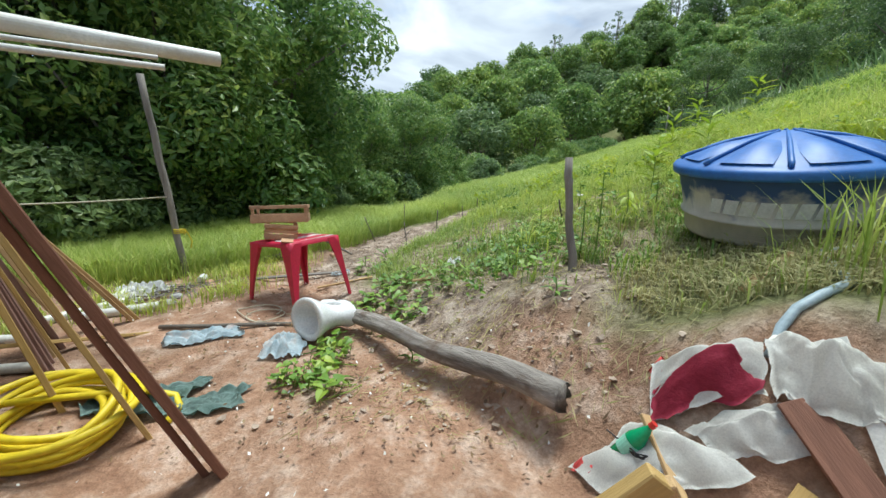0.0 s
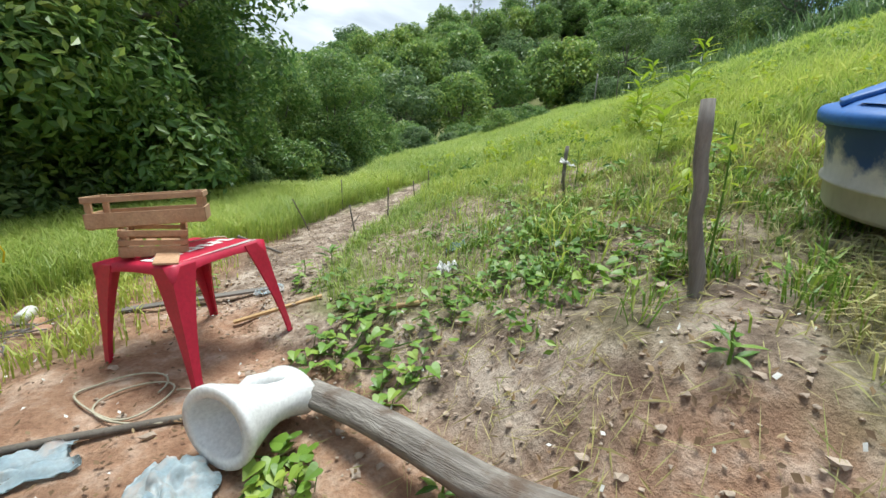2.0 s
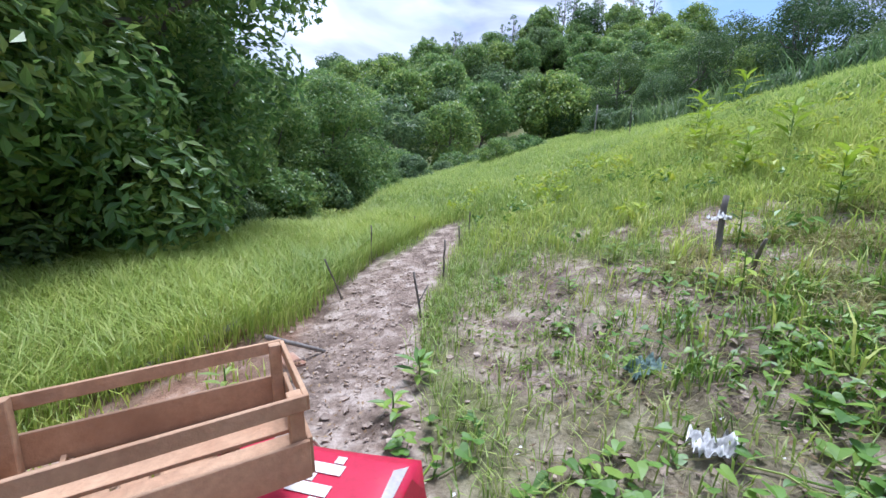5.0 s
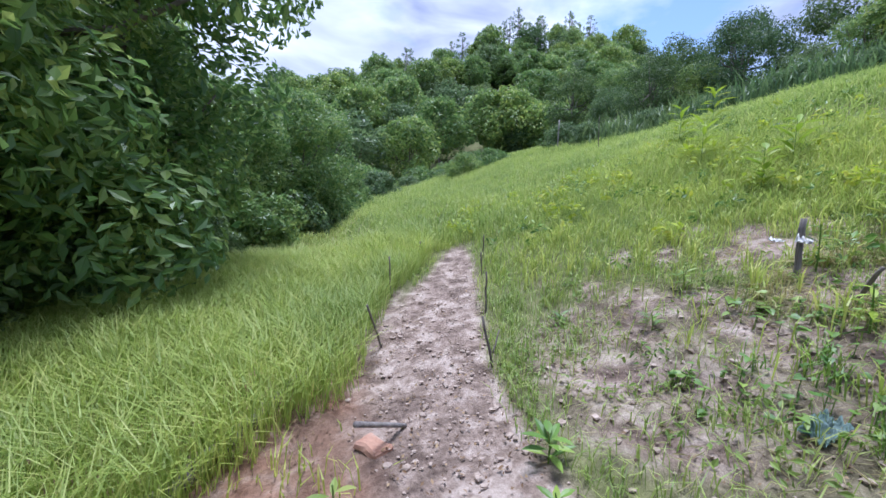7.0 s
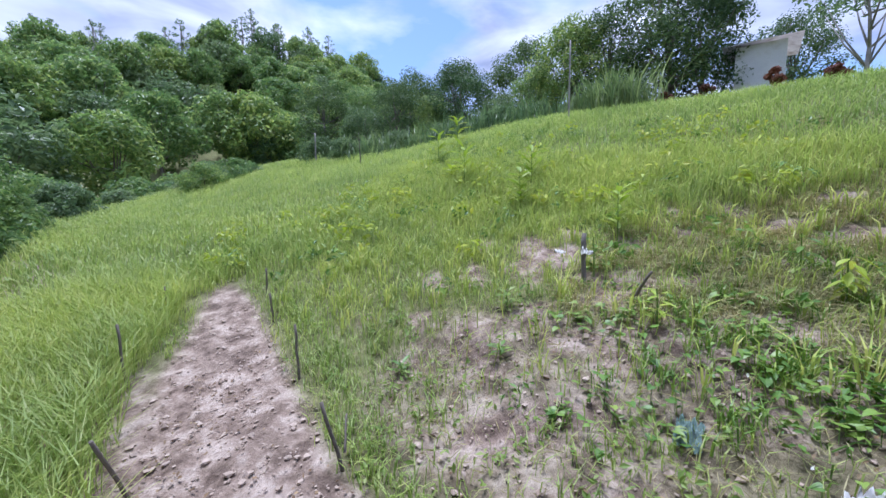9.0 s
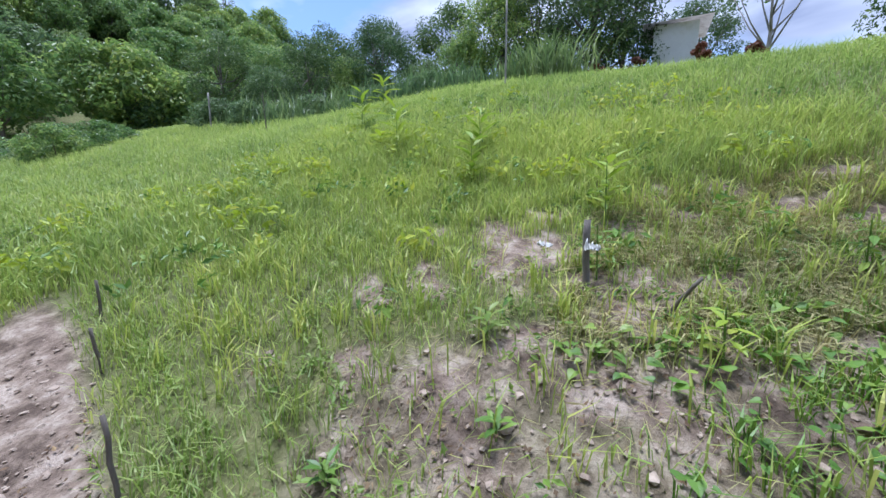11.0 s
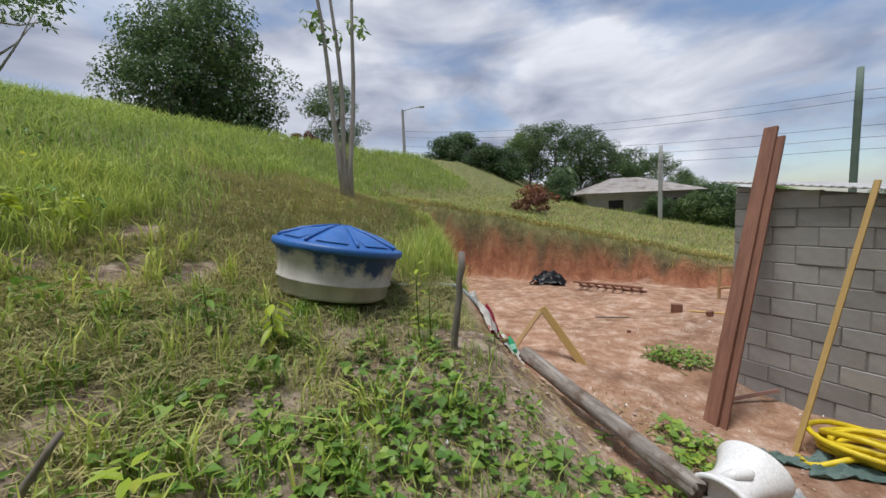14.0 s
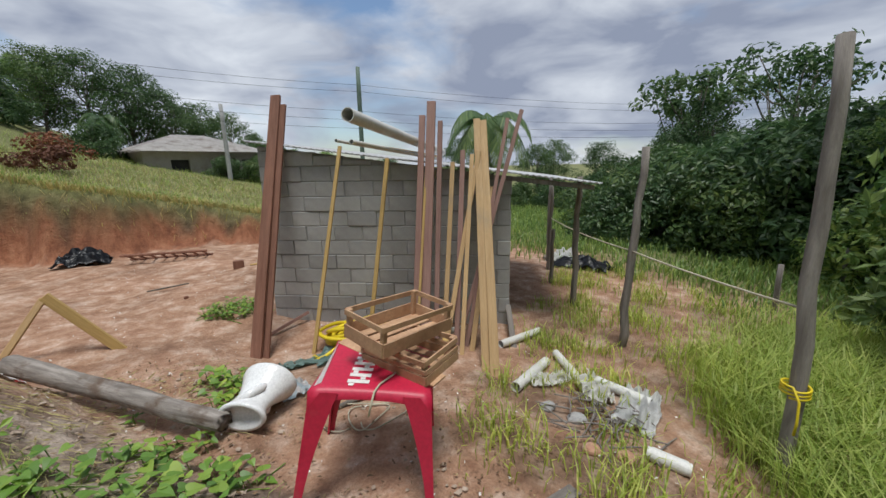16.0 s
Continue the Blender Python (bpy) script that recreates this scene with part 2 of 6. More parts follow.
HILL_X = (-200, -60, -25, -10, -5, -3.3, -2.5, -1.5, -0.5, 0.0, 0.5, 1.4, 2.2, 4.2, 6.1, 9.0, 12, 16, 24, 60, 200)
HILL_Z = (-1, -0.8, -0.5, -0.1, 0.05, 0.08, 0.2, 0.3, 0.42, 0.53, 0.68, 1.02, 1.27, 1.95, 2.8, 4.0, 5.1, 6.1, 7.1, 9, 10)


def natural(x, y):
    """The hillside before the yard was dug."""
    main = lerp_at(x, HILL_X, HILL_Z)
    main = main + 0.035 * np.clip(y - 5, 0, 25)
    main = main - 0.085 * np.clip(x, 0, 10) * smooth01((y - 9) / 12) + 0.25 * smooth01((y - 9) / 6) * np.exp(-((x + 2) / 3) ** 2)
    back = np.where(x < 4, 1.17 + 0.22 * np.clip(x, -6, 9), lerp_at(x, (4, 8, 12), (2.05, 2.8, 5.2))) + 0.05 * np.clip(-y - 8, 0, 14)
    back = back - 0.05 * np.clip(-y - 22, 0, 60)
    f = smooth01((-y - 0.2) / 4.5)
    return main * (1 - f) + back * f


def yard_depth(x, y):
    """How far inside the dug-out yard a place lies, and the width of its bank."""
    edge = lerp_at(y, (-7, -5, -4, -3, -1.8, -1.0, 0.0, 0.5, 1.2, 2.0, 2.6, 3.6), (7.0, 6.7, 6.0, 4.6, 3.4, 2.9, 1.75, 1.2, 0.45, -0.1, -0.6, -2.2))
    edge = edge + (0.13 * np.sin(y * 2.3 + 0.7) + 0.08 * np.sin(y * 5.9)) * smooth01((-y - 0.8) / 0.8)
    rear = y + 6.05 - 0.10 * np.clip(x, -8, 4) + 0.14 * np.sin(x * 1.9) + 0.07 * np.sin(x * 5.1 + 1)
    wide = lerp_at(y, (-2, -0.5, 0.2, 1.2, 3), (0.55, 0.75, 1.25, 1.25, 1.3))
    return np.minimum(edge - x, rear), wide


def ground_z(x, y):
    x, y = np.asarray(x, float), np.asarray(y, float)
    z = natural(x, y)
    d, wide = yard_depth(x, y)
    yard = 0.28 + 0.03 * np.sin(x * 1.3 + 0.4) * np.sin(y * 0.9) - 0.22 * smooth01((-x - 3) / 3)
    s = smooth01((d + wide) / wide)
    z = z * (1 - s) + np.minimum(yard, z) * s
    z = z - 0.24 * np.exp(-((x + 1.2) ** 2 + (y - 0.1) ** 2) / 1.6)
    z = z - 0.21 * np.exp(-((x - 1.68) ** 2 + (y - 1.0) ** 2) / 0.22)
    z = z + 0.14 * np.exp(-((x - 1.72) ** 2 + (y - 0.48) ** 2) / 0.25)
    z = z - 0.08 * np.exp(-((x - 2.95) ** 2 + (y - 2.05) ** 2) / 0.7)
    z = z + 0.025 * np.sin(x * 3.1 + 1) * np.sin(y * 2.7) + 0.012 * np.sin(x * 9.3) * np.sin(y * 8.1 + 2)
    return z


def far_land(x, y, z):
    """The valley beyond the plot and the wooded ridge behind it."""
    f = smooth01((y - 26) / 16) * 0.85
    return z * (1 - f) + (21 + 15 * smooth01(x / 60)) * np.clip((y - 42) / 58, 0, 1.15) ** 1.3 * smooth01((x + 45) / 40)


def gz(x, y):
    return float(ground_z(x, y))


def path_mask(x, y):
    """The trodden sandy path that runs up the plot."""
    cx = lerp_at(y, (3.5, 5, 6, 7, 8.25, 9.2, 10.7), (-1.35, -1.2, -1.11, -0.87, -0.45, 0.0, 0.55))
    half = lerp_at(y, (3.5, 5, 6, 7, 8.25, 9.2, 10.7), (0.55, 0.50, 0.50, 0.58, 0.56, 0.42, 0.1))
    return smooth01((half + 0.12 - np.abs(x - cx)) / 0.22) * smooth01((y - 3.2) / 0.6) * smooth01((10.9 - y) / 0.8)


def ragged(x, y, s=1.0):
    return np.sin(x * 1.9 * s + 1.3 * np.sin(y * 1.1 * s)) * np.sin(y * 1.7 * s + 0.9 * np.sin(x * 1.4 * s))


def patches(x, y):
    """Ragged spots of bare soil among the weeds on the slope."""
    spots = smooth01((ragged(x * 1.25 + 0.4, y * 1.05 + 0.9, 2.5) + 0.4 * ragged(x + 2, y, 6.0) - 0.32) / 0.25)
    zone = smooth01((x - 0.3) / 0.6) * smooth01((5.2 + 0.45 * (5 - y) - x) / 1.2) * smooth01((y - 2.2) / 0.6) * smooth01((8.0 - y) / 1.2)
    main = smooth01((1.1 - np.hypot((x - 2.6) / 0.62, (y - 6.02) / 0.46) - 0.4 * ragged(x, y, 6.5)) / 0.5)
    main = np.maximum(main, smooth01((1.1 - np.hypot((x - 2.25) / 0.5, (y - 5.0) / 0.36) - 0.4 * ragged(x, y, 6.1)) / 0.5))
    return np.maximum(spots * zone, main)


def bare_mask(x, y):
    """Bare soil: the path, the beds beside it, the yard and its bank."""
    d, wide = yard_depth(x, y)
    yard = smooth01((d + wide * 1.05) / 0.35) * smooth01((x + 9.5) / 2.5)
    bed = smooth01((1.0 - np.hypot((x - 0.9) / 1.55, (y - 3.1) / 2.9)) / 0.35) * (0.72 + 0.28 * ragged(x, y, 1.6))
    under = smooth01((1.0 - np.hypot((x - 2.15) / 0.75, (y - 2.5) / 0.7)) / 0.4) * (0.75 + 0.25 * ragged(x, y, 2.9))
    bed2 = smooth01((1.0 - np.hypot((x - 0.55) / 1.25, (y - 5.25) / 1.55)) / 0.35) * (0.78 + 0.3 * ragged(x, y, 2.3))
    bed = np.maximum(bed, under)
    bed3 = np.maximum(patches(x, y), smooth01((1 - np.hypot((x - 1.9) / 0.9, (y - 4.7) / 0.7)) / 0.5) * (0.6 + 0.4 * ragged(x, y, 2.6)))
    low = smooth01((x + 3.6) / 0.7) * smooth01((4.6 - y) / 1.0) * smooth01((-0.4 - x) / 0.5) * smooth01((y + 6.6) / 0.5) * 0.95
    side = smooth01((-x - 2.6) / 0.5) * smooth01((3.1 + 0.14 * (x + 3) - y) / 0.7) * smooth01((x + 8.5) / 2) * smooth01((y + 6.6) / 0.5)
    return np.clip(np.maximum.reduce([yard, path_mask(x, y), bed, bed2, bed3, low, side]), 0, 1)


def axis_steps(knots):
    out = []
    for (a, b, step) in knots:
        out.extend(np.arange(a, b, step))
    return np.array(out + [knots[-1][1]])


def build_ground():
    xs = axis_steps([(-600, -100, 60), (-100, -30, 8), (-30, -9, 1.2), (-9, -4, 0.25), (-4, 5, 0.07), (5, 7.6, 0.12), (7.6, 12, 0.3), (12, 40, 1.6), (40, 120, 9), (120, 600, 60)])
    ys = axis_steps([(-600, -100, 60), (-100, -30, 8), (-30, -9, 1.0), (-9, -1.5, 0.14), (-1.5, 8.5, 0.07), (8.5, 14, 0.3), (14, 40, 1.6), (40, 130, 9), (130, 600, 60)])
    X, Y = np.meshgrid(xs, ys)
    Z = ground_z(X, Y)
    Z = far_land(X, Y, Z)
    dig, wide = yard_depth(X, Y)
    clod = np.array([noise.noise((x * 5.5, y * 5.5, 0)) * (1 if y > -1.5 else 0.35) + (0.6 * noise.noise((x * 13, y * 13, 3)) if y > -1.5 else 0) for x, y in zip(X.ravel(), Y.ravel())]).reshape(X.shape)
    near = (np.abs(X) < 5) & (np.abs(Y - 3) < 9)
    bare = bare_mask(X, Y)
    soft = 1 - 0.75 * smooth01(dig / 0.6)
    Z = Z + np.where(near, clod * 0.028 * bare * soft, 0)
    bankish = smooth01((dig + wide * 0.95) / 0.12) * smooth01((-dig + 0.12) / 0.15) * smooth01((-Y - 0.3) / 0.9)
    gully = np.array([noise.noise((x * 2.6, y * 2.6, 7)) for x, y in zip(X.ravel(), Y.ravel())]).reshape(X.shape)
    Z = Z + bankish * gully * 0.16
    inner = dig + 0.18 * gully
    dark_soil_shade = smooth01((inner + wide * 1.02) / 0.08) * smooth01((-inner - wide * 0.52) / 0.16) * smooth01((-Y - 0.3) / 0.9)
    worn = smooth01(ragged(X, Y, 1.8) + 0.4 * ragged(X, Y, 5.0) + 0.3) * smooth01((-1.2 - X) / 0.8) * smooth01((Y - 0.8) / 0.8) * (1 - path_mask(X, Y))
    # bed patches and spots: dark soil, with leaf shade put into the colour
    beds = smooth01(ragged(X + 1, Y, 2.1) + 0.4 * ragged(X, Y, 6.0)) * smooth01(X / 0.6) * smooth01((Y - 1.5) / 0.8)
    dark_spots = np.exp(-((X - 3.28) ** 2 + (Y - 4.69) ** 2) / 0.05) + np.exp(-((X - 2.85) ** 2 / 0.06 + (Y - 3.79) ** 2 / 0.12)) + 0.8 * np.exp(-((X - 2.15) ** 2 + (Y - 2.5) ** 2) / 0.35) + 0.7 * np.exp(-((X - 1.15) ** 2 + (Y - 4.2) ** 2) / 0.3)
    edge = np.exp(-((X + 0.48 - 0.33 * (Y - 5.9)) / 0.07) ** 2) * smooth01((Y - 5.3) / 0.5) * smooth01((8.5 - Y) / 0.8)
    dark_soil_shade = np.maximum.reduce([dark_soil_shade, 0.5 * worn, 0.62 * beds, 0.85 * np.clip(dark_spots * (0.7 + 0.5 * clod), 0, 1), 0.8 * edge])
    ny, nx = X.shape
    verts = np.stack([X, Y, Z], -1).reshape(-1, 3).tolist()
    idx = np.arange(nx * ny).reshape(ny, nx)
    faces = np.stack([idx[:-1, :-1], idx[:-1, 1:], idx[1:, 1:], idx[1:, :-1]], -1).reshape(-1, 4).tolist()
    me = from_arrays("ground", verts, faces, SOIL)
    clay = np.maximum(smooth01((dig + wide * 0.5) / 0.5) * 0.75, smooth01((dig + wide * 1.1) / 0.4) * smooth01((Y + 1) / 0.6) * smooth01((2.0 - Y) / 0.8) * smooth01((ragged(X, Y, 2.0) + 0.5) / 0.6) * 0.7)
    clay = np.maximum(clay, smooth01((-0.6 - X) / 0.8) * smooth01((4.4 - Y) / 1.2) * smooth01((Y + 6.8) / 0.5) * 0.75)
    clay = np.maximum(clay, bankish) * smooth01((X + 12) / 3)
    for name, values in (("clay", clay), ("turf", 1 - bare), ("bank", bankish), ("dark_soil_shade", dark_soil_shade)):
        me.attributes.new(name, "FLOAT", "POINT").data.foreach_set("value", np.clip(values, 0, 1).ravel())
    me.polygons.foreach_set("use_smooth", [True] * len(me.polygons))
    return tagged(new("ground", me), "sandy soil, red clay and turf on a hillside plot", "ground", kind="structure")


ground = build_ground()


# ---- block wall and shed ----
BLOCK = surface("concrete_block", (0.35, 0.345, 0.335), (0.46, 0.455, 0.44), 3, 0.95, 0.5, stains=(0.26, 0.25, 0.235), vary=0.2, fine=90)
MORTAR = surface("mortar", (0.20, 0.195, 0.19), (0.36, 0.355, 0.34), 5, 0.95, 0.6)
ROOFING = surface("roof_sheet", (0.42, 0.42, 0.42), (0.56, 0.56, 0.57), 2, 0.7, 0.2, stains=(0.2, 0.19, 0.18))
WOOD_RED = surface("red_brown_timber", (0.15, 0.065, 0.04), (0.27, 0.125, 0.08), 6, 0.8, 0.4, stretch=(3, 3, 0.25), vary=0.2)
WOOD_TAN = surface("pine_timber", (0.42, 0.26, 0.115), (0.58, 0.40, 0.20), 6, 0.75, 0.3, stretch=(3, 3, 0.2), stains=(0.36, 0.26, 0.15), vary=0.16)
WOOD_YELLOW = surface("yellow_lath", (0.44, 0.28, 0.09), (0.56, 0.38, 0.14), 6, 0.75, 0.3, stretch=(3, 3, 0.2), vary=0.1)
WOOD_GREY = surface("weathered_wood", (0.14, 0.12, 0.105), (0.31, 0.28, 0.25), 5, 0.9, 0.7, stretch=(3, 3, 0.2), vary=0.12)
WOOD_PINK = surface("pinkish_timber", (0.24, 0.13, 0.105), (0.36, 0.22, 0.18), 6, 0.8, 0.4, stretch=(3, 3, 0.2), vary=0.15)

WALL_A, WALL_B = Vector((-0.90, -0.55, 0)), Vector((-3.72, 1.20, 0))
WALL_DIR = (WALL_B - WALL_A).normalized()
WALL_OUT = Vector((WALL_DIR.y, -WALL_DIR.x, 0)) * -1
if WALL_OUT.y < 0:
    WALL_OUT = -WALL_OUT
WALL_LEN = (WALL_B - WALL_A).length
WALL_YAW = math.degrees(math.atan2(WALL_DIR.y, WALL_DIR.x))
TOP_A, TOP_B, WALL_FOOT = 2.52, 2.08, -0.14


def wall_point(s, out=0.0, z=0.0):
    p = WALL_A + WALL_DIR * s + WALL_OUT * out
    return (p.x, p.y, z)


def top_at(s):
    return TOP_A + (TOP_B - TOP_A) * s / WALL_LEN


def build_wall():
    m = Matrix.Translation(WALL_A) @ Matrix(((WALL_DIR.x, WALL_OUT.x, 0, 0), (WALL_DIR.y, WALL_OUT.y, 0, 0), (0, 0, 1, 0), (0, 0, 0, 1)))
    bm = bmesh.new()
    vs = [bm.verts.new(m @ Vector(c)) for c in [(0.01, -0.13, 0), (WALL_LEN - 0.01, -0.13, 0), (WALL_LEN - 0.01, -0.13, TOP_B - 0.02), (0.01, -0.13, TOP_A - 0.02),
                                                (0.01, -0.012, 0), (WALL_LEN - 0.01, -0.012, 0), (WALL_LEN - 0.01, -0.012, TOP_B - 0.02), (0.01, -0.012, TOP_A - 0.02)]]
    for f in ((0, 1, 2, 3), (4, 5, 6, 7), (0, 1, 5, 4), (1, 2, 6, 5), (2, 3, 7, 6), (3, 0, 4, 7)):
        bm.faces.new([vs[k] for k in f])
    wall = part("wall_front", bm, MORTAR)
    tagged(wall, "unplastered grey concrete block wall of a small shed", "wall", kind="structure")
    rng = random.Random(5)
    shared = {}
    course = 0
    z = WALL_FOOT
    while z < TOP_A:
        s = -0.2 * (course % 2) - rng.uniform(0, 0.03)
        while s < WALL_LEN:
            length = rng.choice((0.38, 0.385, 0.39, 0.375))
            a, b = max(s, 0.0), min(s + length, WALL_LEN)
            if b - a > 0.05:
                h = min(z + 0.187, top_at(b) - 0.01, top_at(a) - 0.01) - z
                if h > 0.04:
                    key = (round(b - a, 2), round(h, 2))
                    if key not in shared:
                        shared[key] = mesh_of("brick", box(bmesh.new(), (key[0], 0.135, key[1]), bevel=0.006), BLOCK)
                    ob = new("brick", shared[key])
                    ob.parent = wall
                    ob.matrix_world = m @ pose((a + b) / 2, -0.0675 + rng.uniform(-0.006, 0.006), z + h / 2, 0, 0, rng.uniform(-0.6, 0.6))
            s += length + rng.choice((0.008, 0.012, 0.016))
        z += 0.198
        course += 1
    for name, s in (("wall_side", 0.0),):
        bm = bmesh.new()
        box(bm, (0.14, 2.6, TOP_B - 0.06), m @ pose(s + 0.07, -1.44, (TOP_B - 0.06) / 2))
        tagged(part(name, bm, BLOCK), "plain grey concrete block side wall of the shed", "wall", kind="structure")
    # roof sheet with a timber fascia under its front edge
    roof = thing("roof", (0, 0, 0), "low grey corrugated roof sheet over the block shed", "roof", kind="structure")
    slope = (TOP_B - TOP_A) / WALL_LEN
    bm = bmesh.new()
    n = 120
    length = WALL_LEN + 1.2
    rows = []
    for out in (0.10, -3.4):
        row = []
        for i in range(n + 1):
            s = -0.12 + length * i / n
            zz = TOP_A + slope * s + 0.035
            row.append((m @ Vector((s, out, zz + 0.006 * math.cos(i * math.pi))), m @ Vector((s, out, zz - 0.012 + 0.006 * math.cos(i * math.pi)))))
        rows.append(row)
    grid = [[(bm.verts.new(a), bm.verts.new(b)) for a, b in row] for row in rows]
    for i in range(n):
        for k in (0, 1):
            bm.faces.new((grid[0][i][k], grid[0][i + 1][k], grid[1][i + 1][k], grid[1][i][k]))
        for j in (0, 1):
            bm.faces.new((grid[j][i][0], grid[j][i + 1][0], grid[j][i + 1][1], grid[j][i][1]))
    part("sheet", bm, ROOFING, roof)
    bm = bmesh.new()
    tube(bm, [m @ Vector((WALL_LEN - 0.1, 0.02, TOP_B - 0.03)), m @ Vector((WALL_LEN + 1.0, 0.02, TOP_B + slope * 1.0 - 0.03))], 0.04, 4)
    part("beam", bm, WOOD_GREY, roof, "weathered timber beam under the roof edge")
    return m


WALL_M = build_wall()


def board(name, a, b, width, thick, material, label, category="plank", group="timber leaning on the wall", facing=None, split=False):
    """A sawn board from foot a to head b, its broad side turned to facing."""
    a, b = Vector(a), Vector(b)
    d = (b - a)
    up = d.normalized()
    f = Vector(facing or WALL_OUT)
    side = up.cross(f).normalized()
    f = side.cross(up).normalized()
    bm = bmesh.new()
    box(bm, (width, thick, d.length), Matrix.Translation((0, 0, d.length / 2)), bevel=min(width, thick) * 0.12)
    if split:
        for v in bm.verts:
            if v.co.z > d.length * 0.9:
                v.co.z += 0.05 * math.sin(v.co.x * 90)
    ob = part(name, bm, material)
    ob.matrix_world = Matrix.Translation(a) @ Matrix((side, f, up)).transposed().to_4x4()
    return tagged(ob, label, category, group)


def lean(name, foot, foot_out, head, head_z, width, thick, material, label, sink=0.02, spin=0.0):
    a = Vector(wall_point(foot, foot_out))
    a.z = gz(a.x, a.y) - sink
    over = 0.12 if head_z > top_at(head) else thick / 2 + 0.015
    if head_z > top_at(head):
        # it leans on the roof edge and sticks out above it
        rest = Vector(wall_point(head, 0.16, top_at(head)))
        b = a + (rest - a) * ((head_z - a.z) / (rest.z - a.z))
        b = Vector((b.x, b.y, head_z))
    else:
        b = Vector(wall_point(head, over, head_z))
    f = Vector(WALL_OUT)
    f.rotate(Euler((0, 0, spin)))
    return board(name, a, b, width, thick, material, label, facing=f)


# ---- water tank ----
TANK_BLUE = surface("blue_polyethylene", (0.02, 0.10, 0.34), (0.035, 0.15, 0.45), 3, 0.48, 0.1, fine=30)


def tank_body_material():
    m, N, L, B = node_material("muddy_blue_plastic")
    base = ramp_node(N, L, noise_node(N, L, 2.2, 5).outputs["Fac"], [(0.3, (0.012, 0.045, 0.16)), (0.7, (0.03, 0.075, 0.2))]).outputs["Color"]
    mud = ramp_node(N, L, noise_node(N, L, 5, 6, 0.65, stretch=(1, 1, 0.5)).outputs["Fac"], [(0.3, (0.36, 0.34, 0.30)), (0.7, (0.56, 0.53, 0.48))]).outputs["Color"]
    tc = N.new("ShaderNodeTexCoord")
    sep = N.new("ShaderNodeSeparateXYZ")
    L.new(tc.outputs["Object"], sep.inputs[0])
    smear = noise_node(N, L, 2.6, 6, 0.6)
    h = N.new("ShaderNodeMath")
    h.operation = "MULTIPLY_ADD"
    L.new(sep.outputs["Z"], h.inputs[0])
    h.inputs[1].default_value = -1.1
    L.new(smear.outputs["Fac"], h.inputs[2])
    f = ramp_node(N, L, h.outputs[0], [(0.08, (0, 0, 0)), (0.20, (1, 1, 1))]).outputs["Color"]
    L.new(mixed(N, L, f, base, mud), B.inputs["Base Color"])
    B.inputs["Roughness"].default_value = 0.6
    add_bump(N, L, B, smear.outputs["Fac"], 0.15, 0.01)
    return m


TANK_BODY = tank_body_material()
WHITE_PRINT = surface("white_print", (0.84, 0.84, 0.83), (0.92, 0.92, 0.91), 8, 0.7, 0.1)


